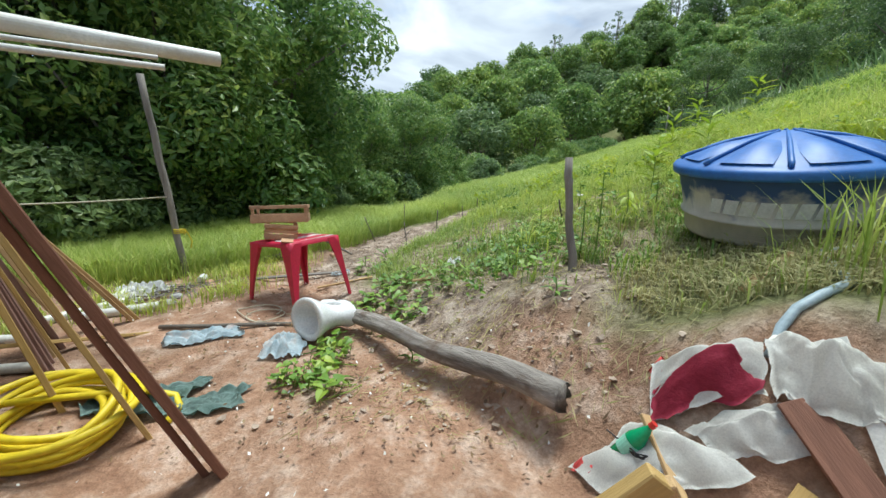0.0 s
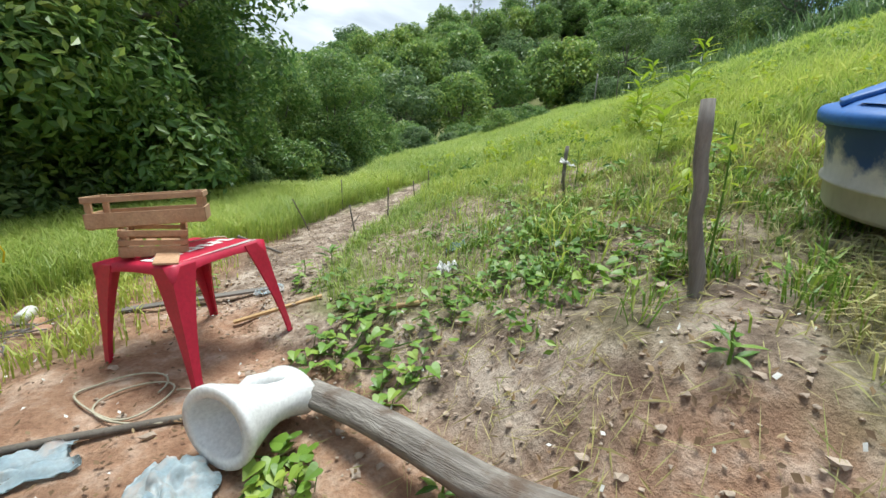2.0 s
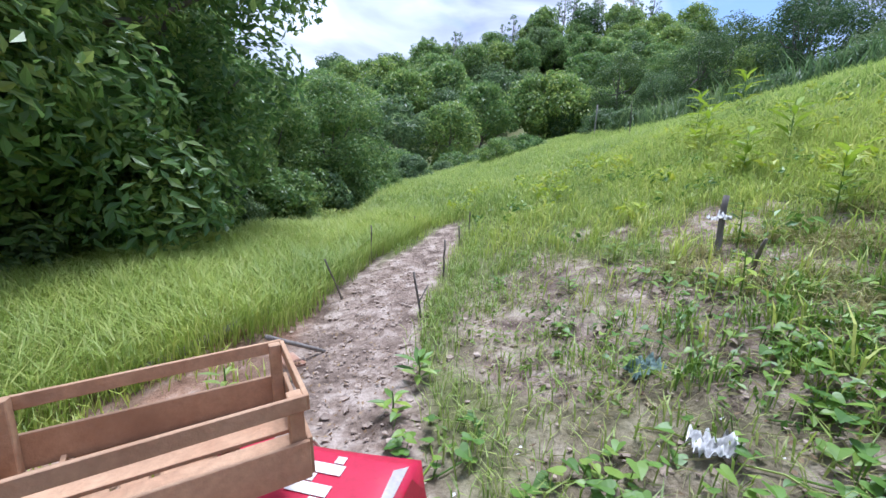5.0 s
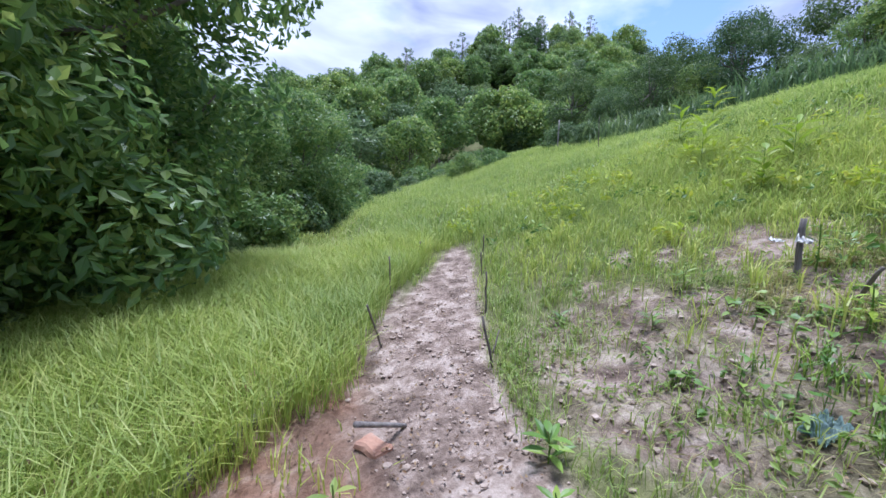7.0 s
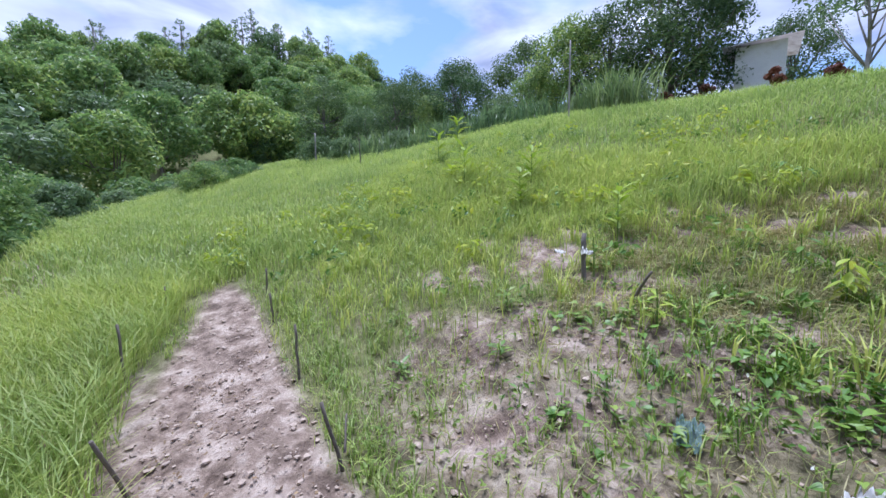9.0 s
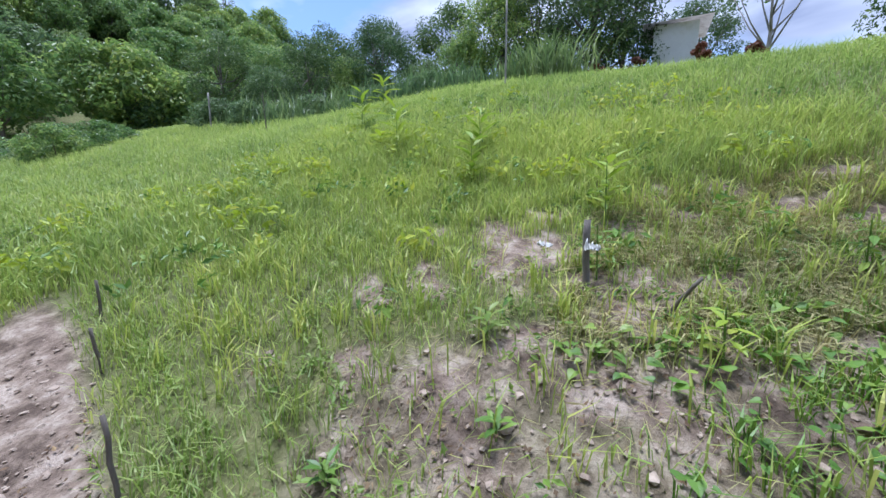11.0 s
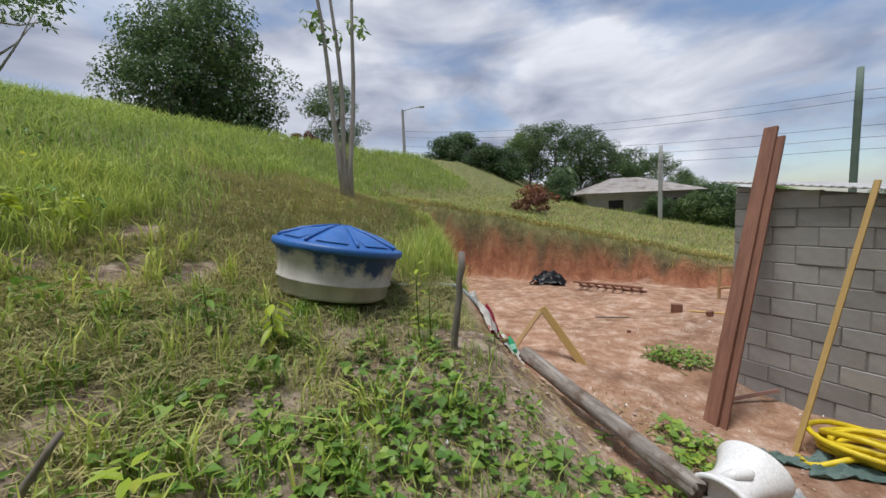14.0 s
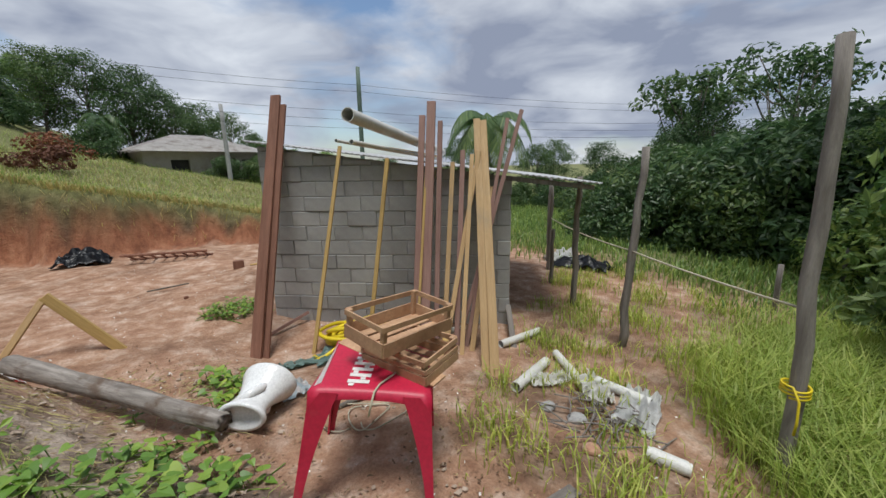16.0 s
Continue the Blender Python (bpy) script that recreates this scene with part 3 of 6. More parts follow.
def build_tank(place):
    tank = thing("water_tank", place, "round blue plastic water tank smeared with dried mud, lid closed", "water tank", turn=(8.0, -7.5, 0))
    part("body", lathe(bmesh.new(), [(0.0, 0.0), (0.555, 0.0), (0.575, 0.03), (0.590, 0.15), (0.612, 0.160), (0.614, 0.178), (0.598, 0.19), (0.625, 0.36), (0.635, 0.375), (0.64, 0.44), (0.655, 0.455), (0.66, 0.53), (0.60, 0.53)], 64), TANK_BODY, tank, smooth=True)
    lid = part("lid", lathe(bmesh.new(), [(0.64, 0.475), (0.69, 0.48), (0.697, 0.50), (0.697, 0.53), (0.685, 0.55), (0.64, 0.56), (0.60, 0.585), (0.30, 0.69), (0.10, 0.745), (0.0, 0.75)], 64), TANK_BLUE, tank, "blue ribbed lid", smooth=True)
    for k in range(8):
        a = k * math.tau / 8 + 0.25
        bm = bmesh.new()
        pts = [(r * math.cos(a), r * math.sin(a), z) for r, z in ((0.06, 0.752), (0.3, 0.70), (0.5, 0.632), (0.60, 0.597), (0.645, 0.572))]
        tube(bm, pts, (0.010, 0.015, 0.017, 0.019, 0.014), 8)
        part("rib", bm, TANK_BLUE, lid, smooth=True)
        # raised shell between two ribs
        b = a + math.tau / 16
        bm = bmesh.new()
        for u in range(7):
            for v in range(6):
                r = 0.22 + 0.40 * v / 5
                w = (u / 6 - 0.5) * math.tau / 8 * 0.86 * (1 - 0.25 * v / 5)
                h = 0.72 - 0.30 * (r - 0.18) + 0.035 * math.sin(v / 5 * math.pi) * math.cos((u / 6 - 0.5) * math.pi)
                bm.verts.new((r * math.cos(b + w), r * math.sin(b + w), h))
        bm.verts.ensure_lookup_table()
        for u in range(6):
            for v in range(5):
                bm.faces.new([bm.verts[i] for i in (u * 6 + v, u * 6 + v + 1, u * 6 + 7 + v, u * 6 + 6 + v)])
        part("panel", bm, TANK_BLUE, lid, smooth=True)
    # the lettered mark runs round the side that faces the yard, as plain blocks of its size
    for i, wdt in enumerate((0.075, 0.09, 0.085, 0.08, 0.07, 0.08, 0.095)):
        a = radians(199 + i * 9.2)
        bm = bmesh.new()
        for u in range(5):
            aa = a + radians(7.4) * u / 4
            for hh in (0.23, 0.335):
                r = 0.6 + 0.152 * (hh - 0.19) + 0.004
                bm.verts.new((r * math.cos(aa + (hh - 0.23) * 0.35), r * math.sin(aa + (hh - 0.23) * 0.35), hh))
        bm.verts.ensure_lookup_table()
        for u in range(4):
            bm.faces.new([bm.verts[k] for k in (2 * u, 2 * u + 2, 2 * u + 3, 2 * u + 1)])
        bmesh.ops.solidify(bm, geom=bm.faces[:], thickness=0.002)
        part("printed_mark", bm, WHITE_PRINT, tank, "faded white printed letter block")
    return tank


build_tank((3.005, 2.125, 1.495))

# ---- red table ----
RED_PLASTIC = surface("red_plastic", (0.46, 0.012, 0.045), (0.56, 0.022, 0.065), 3, 0.45, 0.08, stains=(0.42, 0.06, 0.07), stain_scale=7, stain_at=(0.6, 0.8), fine=40)
WHITE_PAINT = surface("white_paint", (0.68, 0.66, 0.62), (0.8, 0.79, 0.76), 8, 0.6, 0.1)


def build_table():
    top = [Vector((-0.92, 3.175, 1.05)), Vector((-1.20, 2.56, 1.02)), Vector((-1.80, 2.86, 0.955)), Vector((-1.53, 3.45, 0.985))]
    c = sum(top, Vector()) / 4
    ex = ((top[0] + top[1]) - (top[2] + top[3])).normalized()
    ey = ((top[0] + top[3]) - (top[1] + top[2]))
    ey = (ey - ex * ey.dot(ex)).normalized()
    ez = ex.cross(ey)
    m = Matrix.Translation(c) @ Matrix((ex, ey, ez)).transposed().to_4x4()
    table = new("plastic_table")
    table.matrix_world = m
    tagged(table, "square red plastic beer table with four splayed legs", "table")
    h = 0.34
    bm = bmesh.new()
    n = 14
    rows = []
    for i in range(n + 1):
        row = []
        for j in range(n + 1):
            x, y = (2 * i / n - 1), (2 * j / n - 1)
            e = max(abs(x), abs(y))
            px, py = x * h, y * h
            if e > 0.99:
                k = 1 - 0.05 * (1 - min(abs(x), abs(y)) ** 2)
                px, py = px * k, py * k
            row.append(bm.verts.new((px, py, -0.012 * max(0, e - 0.85) / 0.15)))
        rows.append(row)
    for i in range(n):
        for j in range(n):
            bm.faces.new((rows[i][j], rows[i + 1][j], rows[i + 1][j + 1], rows[i][j + 1]))
    rim = [rows[i][0] for i in range(n)] + [rows[n][j] for j in range(n)] + [rows[i][n] for i in range(n, 0, -1)] + [rows[0][j] for j in range(n, 0, -1)]
    low = []
    for v in rim:
        t = 1 - min(abs(v.co.x), abs(v.co.y)) / h
        low.append(bm.verts.new((v.co.x * 1.01, v.co.y * 1.01, -0.055 - 0.05 * (1 - t) ** 3)))
    for k in range(len(rim)):
        bm.faces.new((rim[k], low[k], low[(k + 1) % len(rim)], rim[(k + 1) % len(rim)]))
    tabletop = part("tabletop", bm, RED_PLASTIC, table, smooth=True)
    for sx in (-1, 1):
        for sy in (-1, 1):
            bm = bmesh.new()
            foot = m @ Vector((sx * (h + 0.06), sy * (h + 0.06), -0.72))
            want = m.inverted() @ Vector((foot.x, foot.y, gz(foot.x, foot.y)))
            steps = 9
            prev = None
            for i in range(steps + 1):
                f = i / steps
                z = -0.02 + (want.z + 0.02) * f
                ox = sx * (h - 0.005 + 0.065 * f)
                oy = sy * (h - 0.005 + 0.065 * f)
                w = 0.115 * (1 - f) ** 1.7 + 0.042
                t = 0.014
                ring = [(ox, oy), (ox - sx * w, oy), (ox - sx * w, oy - sy * t), (ox - sx * t, oy - sy * t), (ox - sx * t, oy - sy * w), (ox, oy - sy * w)]
                ring = [bm.verts.new((a, b, z)) for a, b in ring]
                if prev:
                    for k in range(6):
                        bm.faces.new((prev[k], prev[(k + 1) % 6], ring[(k + 1) % 6], ring[k]))
                prev = ring
            bm.faces.new(prev)
            part("leg", bm, RED_PLASTIC, table)
    return table, m


TABLE, TABLE_M = build_table()


# ---- trees ----
def leaf_cloud(rng, centres, per, size, flat=0.5, droop=0.2):
    """Leaf quads folded along the midrib, scattered over soft clumps; returns arrays of corners and faces."""
    P = []
    for (c, r) in centres:
        n = max(4, int(per * (r ** 2)))
        d = rng.normal(size=(n, 3))
        d /= np.linalg.norm(d, axis=1)[:, None]
        rad = r * (0.55 + 0.5 * rng.random(n) ** 0.6)
        pos = np.asarray(c) + d * rad[:, None] * np.array([1, 1, 0.8])
        up = d * 0.8 + rng.normal(size=(n, 3)) * 0.5 + np.array([0, 0, flat])
        up /= np.linalg.norm(up, axis=1)[:, None]
        ax = rng.normal(size=(n, 3)) + np.array([0, 0, -droop])
        ax -= up * (ax * up).sum(1)[:, None]
        ax /= np.linalg.norm(ax, axis=1)[:, None]
        sd = np.cross(up, ax)
        s = size * (0.6 + 0.8 * rng.random(n))[:, None]
        P.append(np.stack([pos - ax * s * 0.5, pos + sd * s * 0.24 + up * s * 0.06, pos + ax * s * 0.55 - up * s * 0.08, pos - sd * s * 0.24 + up * s * 0.06], 1))
    P = np.concatenate(P).reshape(-1, 3)
    F = np.arange(len(P)).reshape(-1, 4)
    return P, F


def tree_meshes(seed, height, spread, clumps, per, leaf, bare=0.25, kind="round"):
    """A trunk with limbs and a crown of leaves round their ends."""
    rng = np.random.default_rng(seed)
    bm = bmesh.new()
    top = height * (bare + 0.35)
    pts = [(0.08 * height * 0.1 * math.sin(i * 1.7 + seed), 0.06 * height * 0.1 * math.cos(i * 1.3 + seed), -0.3 + (top + 0.3) * i / 5) for i in range(6)]
    r0 = 0.022 * height
    tube(bm, pts, [r0 * (1 - 0.12 * i) for i in range(6)], 7)
    centres = []
    for k in range(clumps):
        a = k * 2.399 + rng.random()
        f = (k + 0.5) / clumps
        if kind == "tall":
            z = height * (bare + (1 - bare) * f)
            r = spread * (0.25 + 0.75 * math.sin(math.pi * min(1, 0.15 + f * 0.85))) * rng.random() ** 0.5
        elif kind == "umbrella":
            z = height * (0.80 + 0.2 * rng.random()) - 0.05 * height * (rng.random())
            r = spread * rng.random() ** 0.5
        else:
            u = rng.random()
            z = height * (bare + (1 - bare) * (0.08 + 0.85 * u))
            r = spread * math.sqrt(max(0.05, 1 - (2 * u - 0.9) ** 2 * 0.85)) * (0.45 + 0.6 * rng.random())
        c = np.array([r * math.cos(a), r * math.sin(a), z])
        size = spread * (0.22 + 0.2 * rng.random()) * (0.7 if kind != "round" else 1)
        centres.append((c, size))
        if k % 3 == 0:
            b = Vector(pts[min(5, 2 + k % 4)])
            mid = (b + Vector(c)) / 2 + Vector((0, 0, -0.04 * height))
            tube(bm, [b, mid, Vector(c)], (r0 * 0.45, r0 * 0.28, r0 * 0.1), 5)
    P, F = leaf_cloud(rng, centres, per / (spread * 0.3) ** 2, leaf)
    return bm, P.tolist(), F.tolist()


def make_tree(name, seed, height, spread, clumps, per, leaf, material, bark, label, group, bare=0.25, kind="round"):
    bm, P, F = tree_meshes(seed, height, spread, clumps, per, leaf, bare, kind)
    t = thing(name, (0, 0, 0), label, "tree" if name != "bush" else "bush", group)
    part("trunk", bm, bark, t, smooth=True)
    crown = new("crown", from_arrays("crown", P, F, material))
    crown.parent = t
    return t


def put(source, x, y, turn, scale, sink=0.15, z=None):
    base = (gz(x, y) if z is None else z) - sink
    ob = copy_thing(source, pose(x, y, base, 0, 0, turn))
    ob.scale = (scale, scale, scale * 1.0)
    return ob


def far_z(x, y):
    return float(far_land(x, y, gz(x, y)))


def plant_forest():
    rng = random.Random(11)
    near = [make_tree("tree", 1, 9.0, 3.2, 56, 190, 0.23, FOREST, BARK, "tall leafy forest tree with a dense dark green crown", "forest edge", 0.12),
            make_tree("tree", 2, 11.0, 3.6, 56, 190, 0.235, FOREST_DARK, BARK, "tall dark forest tree with a dense crown", "forest edge", 0.15),
            make_tree("tree", 3, 7.0, 2.8, 50, 200, 0.2, FOREST_PALE, BARK, "pale green forest tree with fine leaves", "forest edge", 0.1)]
    front = [make_tree("tree", 14, 9.0, 3.2, 34, 560, 0.19, FOREST, BARK, "tall leafy forest tree with a dense green crown", "forest edge", 0.06),
             make_tree("tree", 15, 7.5, 2.9, 32, 540, 0.175, FOREST, BARK, "leafy forest tree with fine green leaves", "forest edge", 0.04)]
    bush = [make_tree("bush", 4, 2.6, 1.7, 34, 170, 0.17, FOREST, BARK, "broad leafy bush at the forest edge", "forest edge bushes", 0.02),
            make_tree("bush", 16, 2.8, 1.9, 36, 150, 0.19, FOREST_DARK, BARK, "broad dark bush beyond the dirt road", "roadside bushes", 0.02),
            make_tree("bush", 5, 2.0, 1.4, 30, 160, 0.16, FOREST_PALE, BARK, "pale leafy bush at the forest edge", "forest edge bushes", 0.02)]
    far = [make_tree("tree", 6, 9.0, 4.0, 46, 100, 0.50, FOREST, BARK, "forest tree on the far hillside", "far hillside wood", 0.08),
           make_tree("tree", 7, 10.0, 4.2, 46, 100, 0.50, FOREST, BARK, "dark forest tree on the far hillside", "far hillside wood", 0.08),
           # the pale leaves of this tree put distance haze into the colour
           make_tree("tree", 8, 8.0, 3.8, 46, 100, 0.48, FOREST_PALE, BARK, "pale forest tree on the far hillside", "far hillside wood", 0.08)]
    # ridge trees: haze again given by the pale leaf colour
    tall = make_tree("tree", 9, 14.0, 2.2, 16, 46, 0.42, FOREST_PALE, PALE_BARK, "slender tall tree with a thin crown on the ridge", "ridge trees", 0.55, "tall")
    edge_x = ((-12, -26), (-4, -22), (1, -18), (3.6, -12), (5.4, -8.4), (9, -7.2), (13, -6.0), (17, -4.6), (22, -2.6), (28, 2.0), (36, 9.0), (44, 18))
    ys, xs = [a for a, _ in edge_x], [b for _, b in edge_x]
    y = -8.0
    while y < 23.5:
        ex = float(np.interp(y, ys, xs))
        for row, off in enumerate((0.6, 3.6, 7.2)):
            if row == 2 and (rng.random() < 0.35 or y > 20):
                continue
            x = ex - off + rng.uniform(-0.7, 0.7)
            yy = y + rng.uniform(-0.8, 0.8) + row * 0.9
            kind = near[0] if rng.random() < 0.5 else rng.choice(near)
            if row == 0 and 2.5 < y < 21:
                kind = front[len(bpy.data.objects) % 2]
            s = rng.uniform(0.72, 1.1) * (1 + 0.12 * row) * float(np.interp(y, (1.5, 3.6, 5.6), (0.45, 0.5, 1.0))) * (1.0 if y < 15 else (0.8 if y < 20 else 0.62))
            put(kind, x, yy, rng.uniform(0, 360), s, z=far_z(x, yy))
        for _ in range(2):
            x = ex + rng.uniform(0.2, 1.4)
            yy = y + rng.uniform(-1, 1)
            if not (y < 3.5 and x > -11):
                put(bush[rng.choice((0, 2))], x, yy, rng.uniform(0, 360), rng.uniform(0.55, 1.0), z=far_z(x, yy))
        y += rng.uniform(2.0, 2.6)
    for k in range(170):
        f = rng.random()
        yy = 36 + 70 * f
        x = rng.uniform(-30, 90)
        if x > 40 + 0.8 * (yy - 36) or yy < np.interp(x, (-30, -6, 0, 12, 30, 90), (34, 38, 46, 46, 46, 48)):
            continue
        put(rng.choice(far), x, yy, rng.uniform(0, 360), rng.uniform(0.75, 1.2), z=far_z(x, yy))
    for k in range(26):
        x, yy = rng.uniform(0, 15), rng.uniform(27, 42)
        put(bush[rng.choice((0, 2))], x, yy, rng.uniform(0, 360), rng.uniform(0.7, 1.3), z=far_z(x, yy) - 0.3)
    for k in range(34):
        x, yy = 2 + 2.25 * k + rng.uniform(-2, 2), rng.uniform(91, 103)
        put(rng.choice(far), x, yy, rng.uniform(0, 360), rng.uniform(0.6, 0.95), z=far_z(x, yy))
    for k in range(40):
        x = 4 + 1.8 * k + rng.uniform(-1.6, 1.6)
        yy = 104 + rng.uniform(-4, 4)
        put(tall, x, yy, rng.uniform(0, 360), rng.uniform(0.45, 0.9), z=far_z(x, yy))
    # the wooded brow of the hill
    for x, yy, s, k in ((16.9, 23.2, 0.46, 1), (18.6, 21.6, 0.42, 0), (19.6, 20.0, 0.55, 1), (21, 17.5, 0.5, 2), (22.0, 15.6, 0.5, 0), (22.9, 13.4, 0.78, 0), (23.6, 11.4, 0.66, 1), (23.1, 8.0, 0.84, 1), (24.6, 6.6, 0.7, 1),
                        (21.5, 26, 0.62, 1), (25, 28, 0.66, 0), (19, 29, 0.6, 2), (24, 23, 0.66, 1), (26, 18, 0.75, 1), (23, 34, 0.75, 0), (18, 33, 0.6, 1)):
        put(near[k], x, yy, rng.uniform(0, 360), s, z=gz(x, yy))
    for x, yy, s, k in ((22.1, -8.4, 0.92, 1), (23, -6.8, 0.85, 1), (23.5, -9.8, 0.7, 1), (21.6, -5.2, 0.6, 1), (17.6, -12.7, 0.48, 1), (30, 2.5, 0.6, 1)):
        put(near[k], x, yy, rng.uniform(0, 360), s, z=gz(x, yy))
    for x, yy, s in ((15, 16.5, 0.6), (15.8, 14.5, 0.7), (16.5, 12.6, 0.6), (16.2, 18.6, 0.7), (17, 10.8, 0.6), (14.5, 20.5, 0.7), (13, 24, 0.7)):
        put(bush[2], x, yy, rng.uniform(0, 360), s, z=gz(x, yy))
    # beyond the yard
    for x, yy, s, k in ((7.6, -27, 0.6, 1), (9.5, -26.5, 0.5, 1), (4.2, -29, 0.52, 1), (2.2, -30, 0.5, 1), (0.2, -31, 0.5, 1), (13.5, -27, 0.4, 2), (15.5, -25, 0.36, 1), (5.8, -28, 0.6, 1), (3.4, -28, 0.42, 1), (-1.5, -31, 0.6, 2), (11.5, -30, 0.5, 0), (-5, -36, 0.6, 2), (-9, -40, 0.5, 0), (-14, -34, 0.5, 2), (-18, -26, 0.42, 1), (-22, -18, 0.36, 1), (-24, -30, 0.5, 1), (-17, -14, 0.33, 1), (-18.5, -10.5, 0.34, 1), (-20, -6, 0.50, 1), (-22, -3, 0.52, 1), (-23, 0, 0.55, 1), (-24, -9, 0.48, 1)):
        put(near[k], x, yy, rng.uniform(0, 360), s, z=gz(x, yy) - 0.2)
    for x, yy, s in ((-14.5, -9.5, 0.55), (-16, -8.4, 0.7), (-17, -7.2, 0.9), (-17.5, -5.6, 1.1), (-18, -4, 1.2), (-18.3, -2.4, 1.2), (-18.5, -0.8, 1.3), (-18, 0.8, 1.3), (-17.5, 2.4, 1.3), (-19.5, -6.5, 1.2), (-13.4, -11, 0.5), (-10.6, -3.0, 0.6), (-11.2, -1.7, 0.75), (-11.8, -0.5, 0.85), (-12.2, 0.6, 0.95), (-12.4, 1.7, 1.0), (-12.2, 2.8, 0.9), (-11.8, -4.2, 0.7), (-12.8, -2.4, 1.0), (-13.4, -0.2, 1.2), (-13.8, 1.3, 1.3), (13.5, -19, 0.7), (12.4, -20, 0.8), (11.2, -21.4, 0.7), (10.2, -22.5, 0.8), (5.4, -19.0, 0.6), (-1.6, -18.4, 0.6), (-2.6, -19.5, 0.8), (0.2, -17.6, 0.45)):
        put(bush[1], x, yy, rng.uniform(0, 360), s, z=gz(x, yy) - 0.1)
    for source in near + front + bush + far + [tall]:
        for o in (*source.children_recursive, source):
            bpy.data.objects.remove(o)


plant_forest()


# ---- grass ----
def blades(rng, X, Y, height, width, bend=0.5):
    """Curved three-step blades rooted at X, Y."""
    n = len(X)
    Z = ground_z(X, Y) - 0.02
    a = rng.random(n) * math.tau
    d = np.stack([np.cos(a), np.sin(a), 0 * a], 1)
    s = np.stack([-np.sin(a), np.cos(a), 0 * a], 1)
    h = height * (0.55 + 0.75 * rng.random(n))
    w = width * (0.6 + 0.8 * rng.random(n))
    b = bend * (0.2 + rng.random(n)) * h
    root = np.stack([X, Y, Z], 1)
    mid = root + d * (b * 0.3)[:, None] + np.array([0, 0, 1]) * (h * 0.58)[:, None]
    tip = root + d * b[:, None] + np.array([0, 0, 1]) * (h * (1 - 0.25 * bend))[:, None]
    P = np.stack([root - s * (w * 0.4)[:, None], root + s * (w * 0.4)[:, None], mid + s * (w * 0.5)[:, None], mid - s * (w * 0.5)[:, None], tip], 1).reshape(-1, 3)
    k = np.arange(n)[:, None] * 5
    quads = np.concatenate([k, k + 1, k + 2, k + 3], 1).tolist()
    tris = np.concatenate([k + 3, k + 2, k + 4], 1).tolist()
    return P.tolist(), quads + tris


def sow(name, seed, n, x0, x1, y0, y1, height, width, material, label, chance, bend=0.5):
    rng = np.random.default_rng(seed)
    X, Y = rng.uniform(x0, x1, n), rng.uniform(y0, y1, n)
    # blades stand in tufts
    tx, ty = np.round(X / 0.13) * 0.13, np.round(Y / 0.13) * 0.13
    pull = rng.random(n) * 0.6
    X, Y = X + (tx - X) * pull + 0.02 * rng.normal(size=n), Y + (ty - Y) * pull + 0.02 * rng.normal(size=n)
    keep = rng.random(n) < chance(X, Y)
    X, Y = X[keep], Y[keep]
    hh = height(X, Y) if callable(height) else np.full(len(X), height)
    P, F = blades(rng, X, Y, hh, width, bend)
    return tagged(new(name, from_arrays(name, P, F, material)), label, "grass", kind="stuff")


def lush(x, y):
    """Where the tall grass grows: beside the path and over the hill."""
    left = smooth01((lerp_at(y, (2, 3, 4.2, 5.3, 6.0, 7.0, 8.25, 9.2, 10.7, 14), (-5.0, -4.3, -3.5, -2.6, -1.75, -1.55, -1.13, -0.55, 0.2, 3.0)) - x) / 0.25) * smooth01((y - 2.6) / 1.2)
    hillside = smooth01((x - lerp_at(y, (-2, -1, 1, 2.6, 4.8, 5.6, 6.2, 7, 8, 10.5, 12), (7.0, 6.7, 5.9, 4.8, 3.6, 2.9, 2.2, 1.5, 1.0, 0.5, -1)) - 0.4 * ragged(x, y, 1.9)) / 0.9) * (0.72 + 0.28 * ragged(x, y, 2.7)) * (1 - 0.92 * patches(x, y))
    dug, rim = yard_depth(x, y)
    cut = smooth01((x - 6.3 - 0.35 * np.clip(-y - 1, 0, 6) + 0.3 * ragged(x, y, 1.2)) / 1.0) * smooth01((-dug - rim - 0.5) / 0.5)
    hillside = np.where(y < 1.5, np.minimum(hillside, np.maximum(cut, 0)), hillside)
    ends = smooth01((y - 10.2) / 0.8)
    return np.clip(np.maximum.reduce([left, hillside, ends]), 0, 1)


def rough_turf(x, y):
    d, wide = yard_depth(x, y)
    return (1 - lush(x, y)) * (1 - bare_mask(x, y)) * smooth01((-d - wide) / 0.2)


def weeds_on_beds(x, y):
    d, wide = yard_depth(x, y)
    return (0.5 + 0.5 * ragged(x, y, 1.7)) ** 2 * smooth01((x + 0.9) / 0.5) * smooth01((y - 2.0) / 1.0) * (1 - path_mask(x, y)) * (1 - 0.9 * lush(x, y)) * smooth01((-d - 0.1) / 0.5)


sow("tall_grass", 1, 210000, -7, 7, 2.5, 12.5, lambda x, y: np.where(x < 0, 0.50, 0.22 + 0.2 * smooth01((x - 2.5) / 3.0)), 0.008, GRASS, "tall fresh green grass on the slope", lambda x, y: lush(x, y) * 0.95, 0.8)
sow("hill_grass", 2, 170000, -7, 26, 8, 34, 0.42, 0.016, GRASS, "fresh green grass running up the hill", lambda x, y: np.clip(lush(x, y), 0, 1) * (y > 9.5), 0.85)
sow("hill_grass", 3, 130000, 5, 24, -14, 12, 0.42, 0.015, GRASS, "fresh green grass over the brow of the hill", lambda x, y: lush(x, y) * ((x > 7) | (y < 2.5)), 0.85)
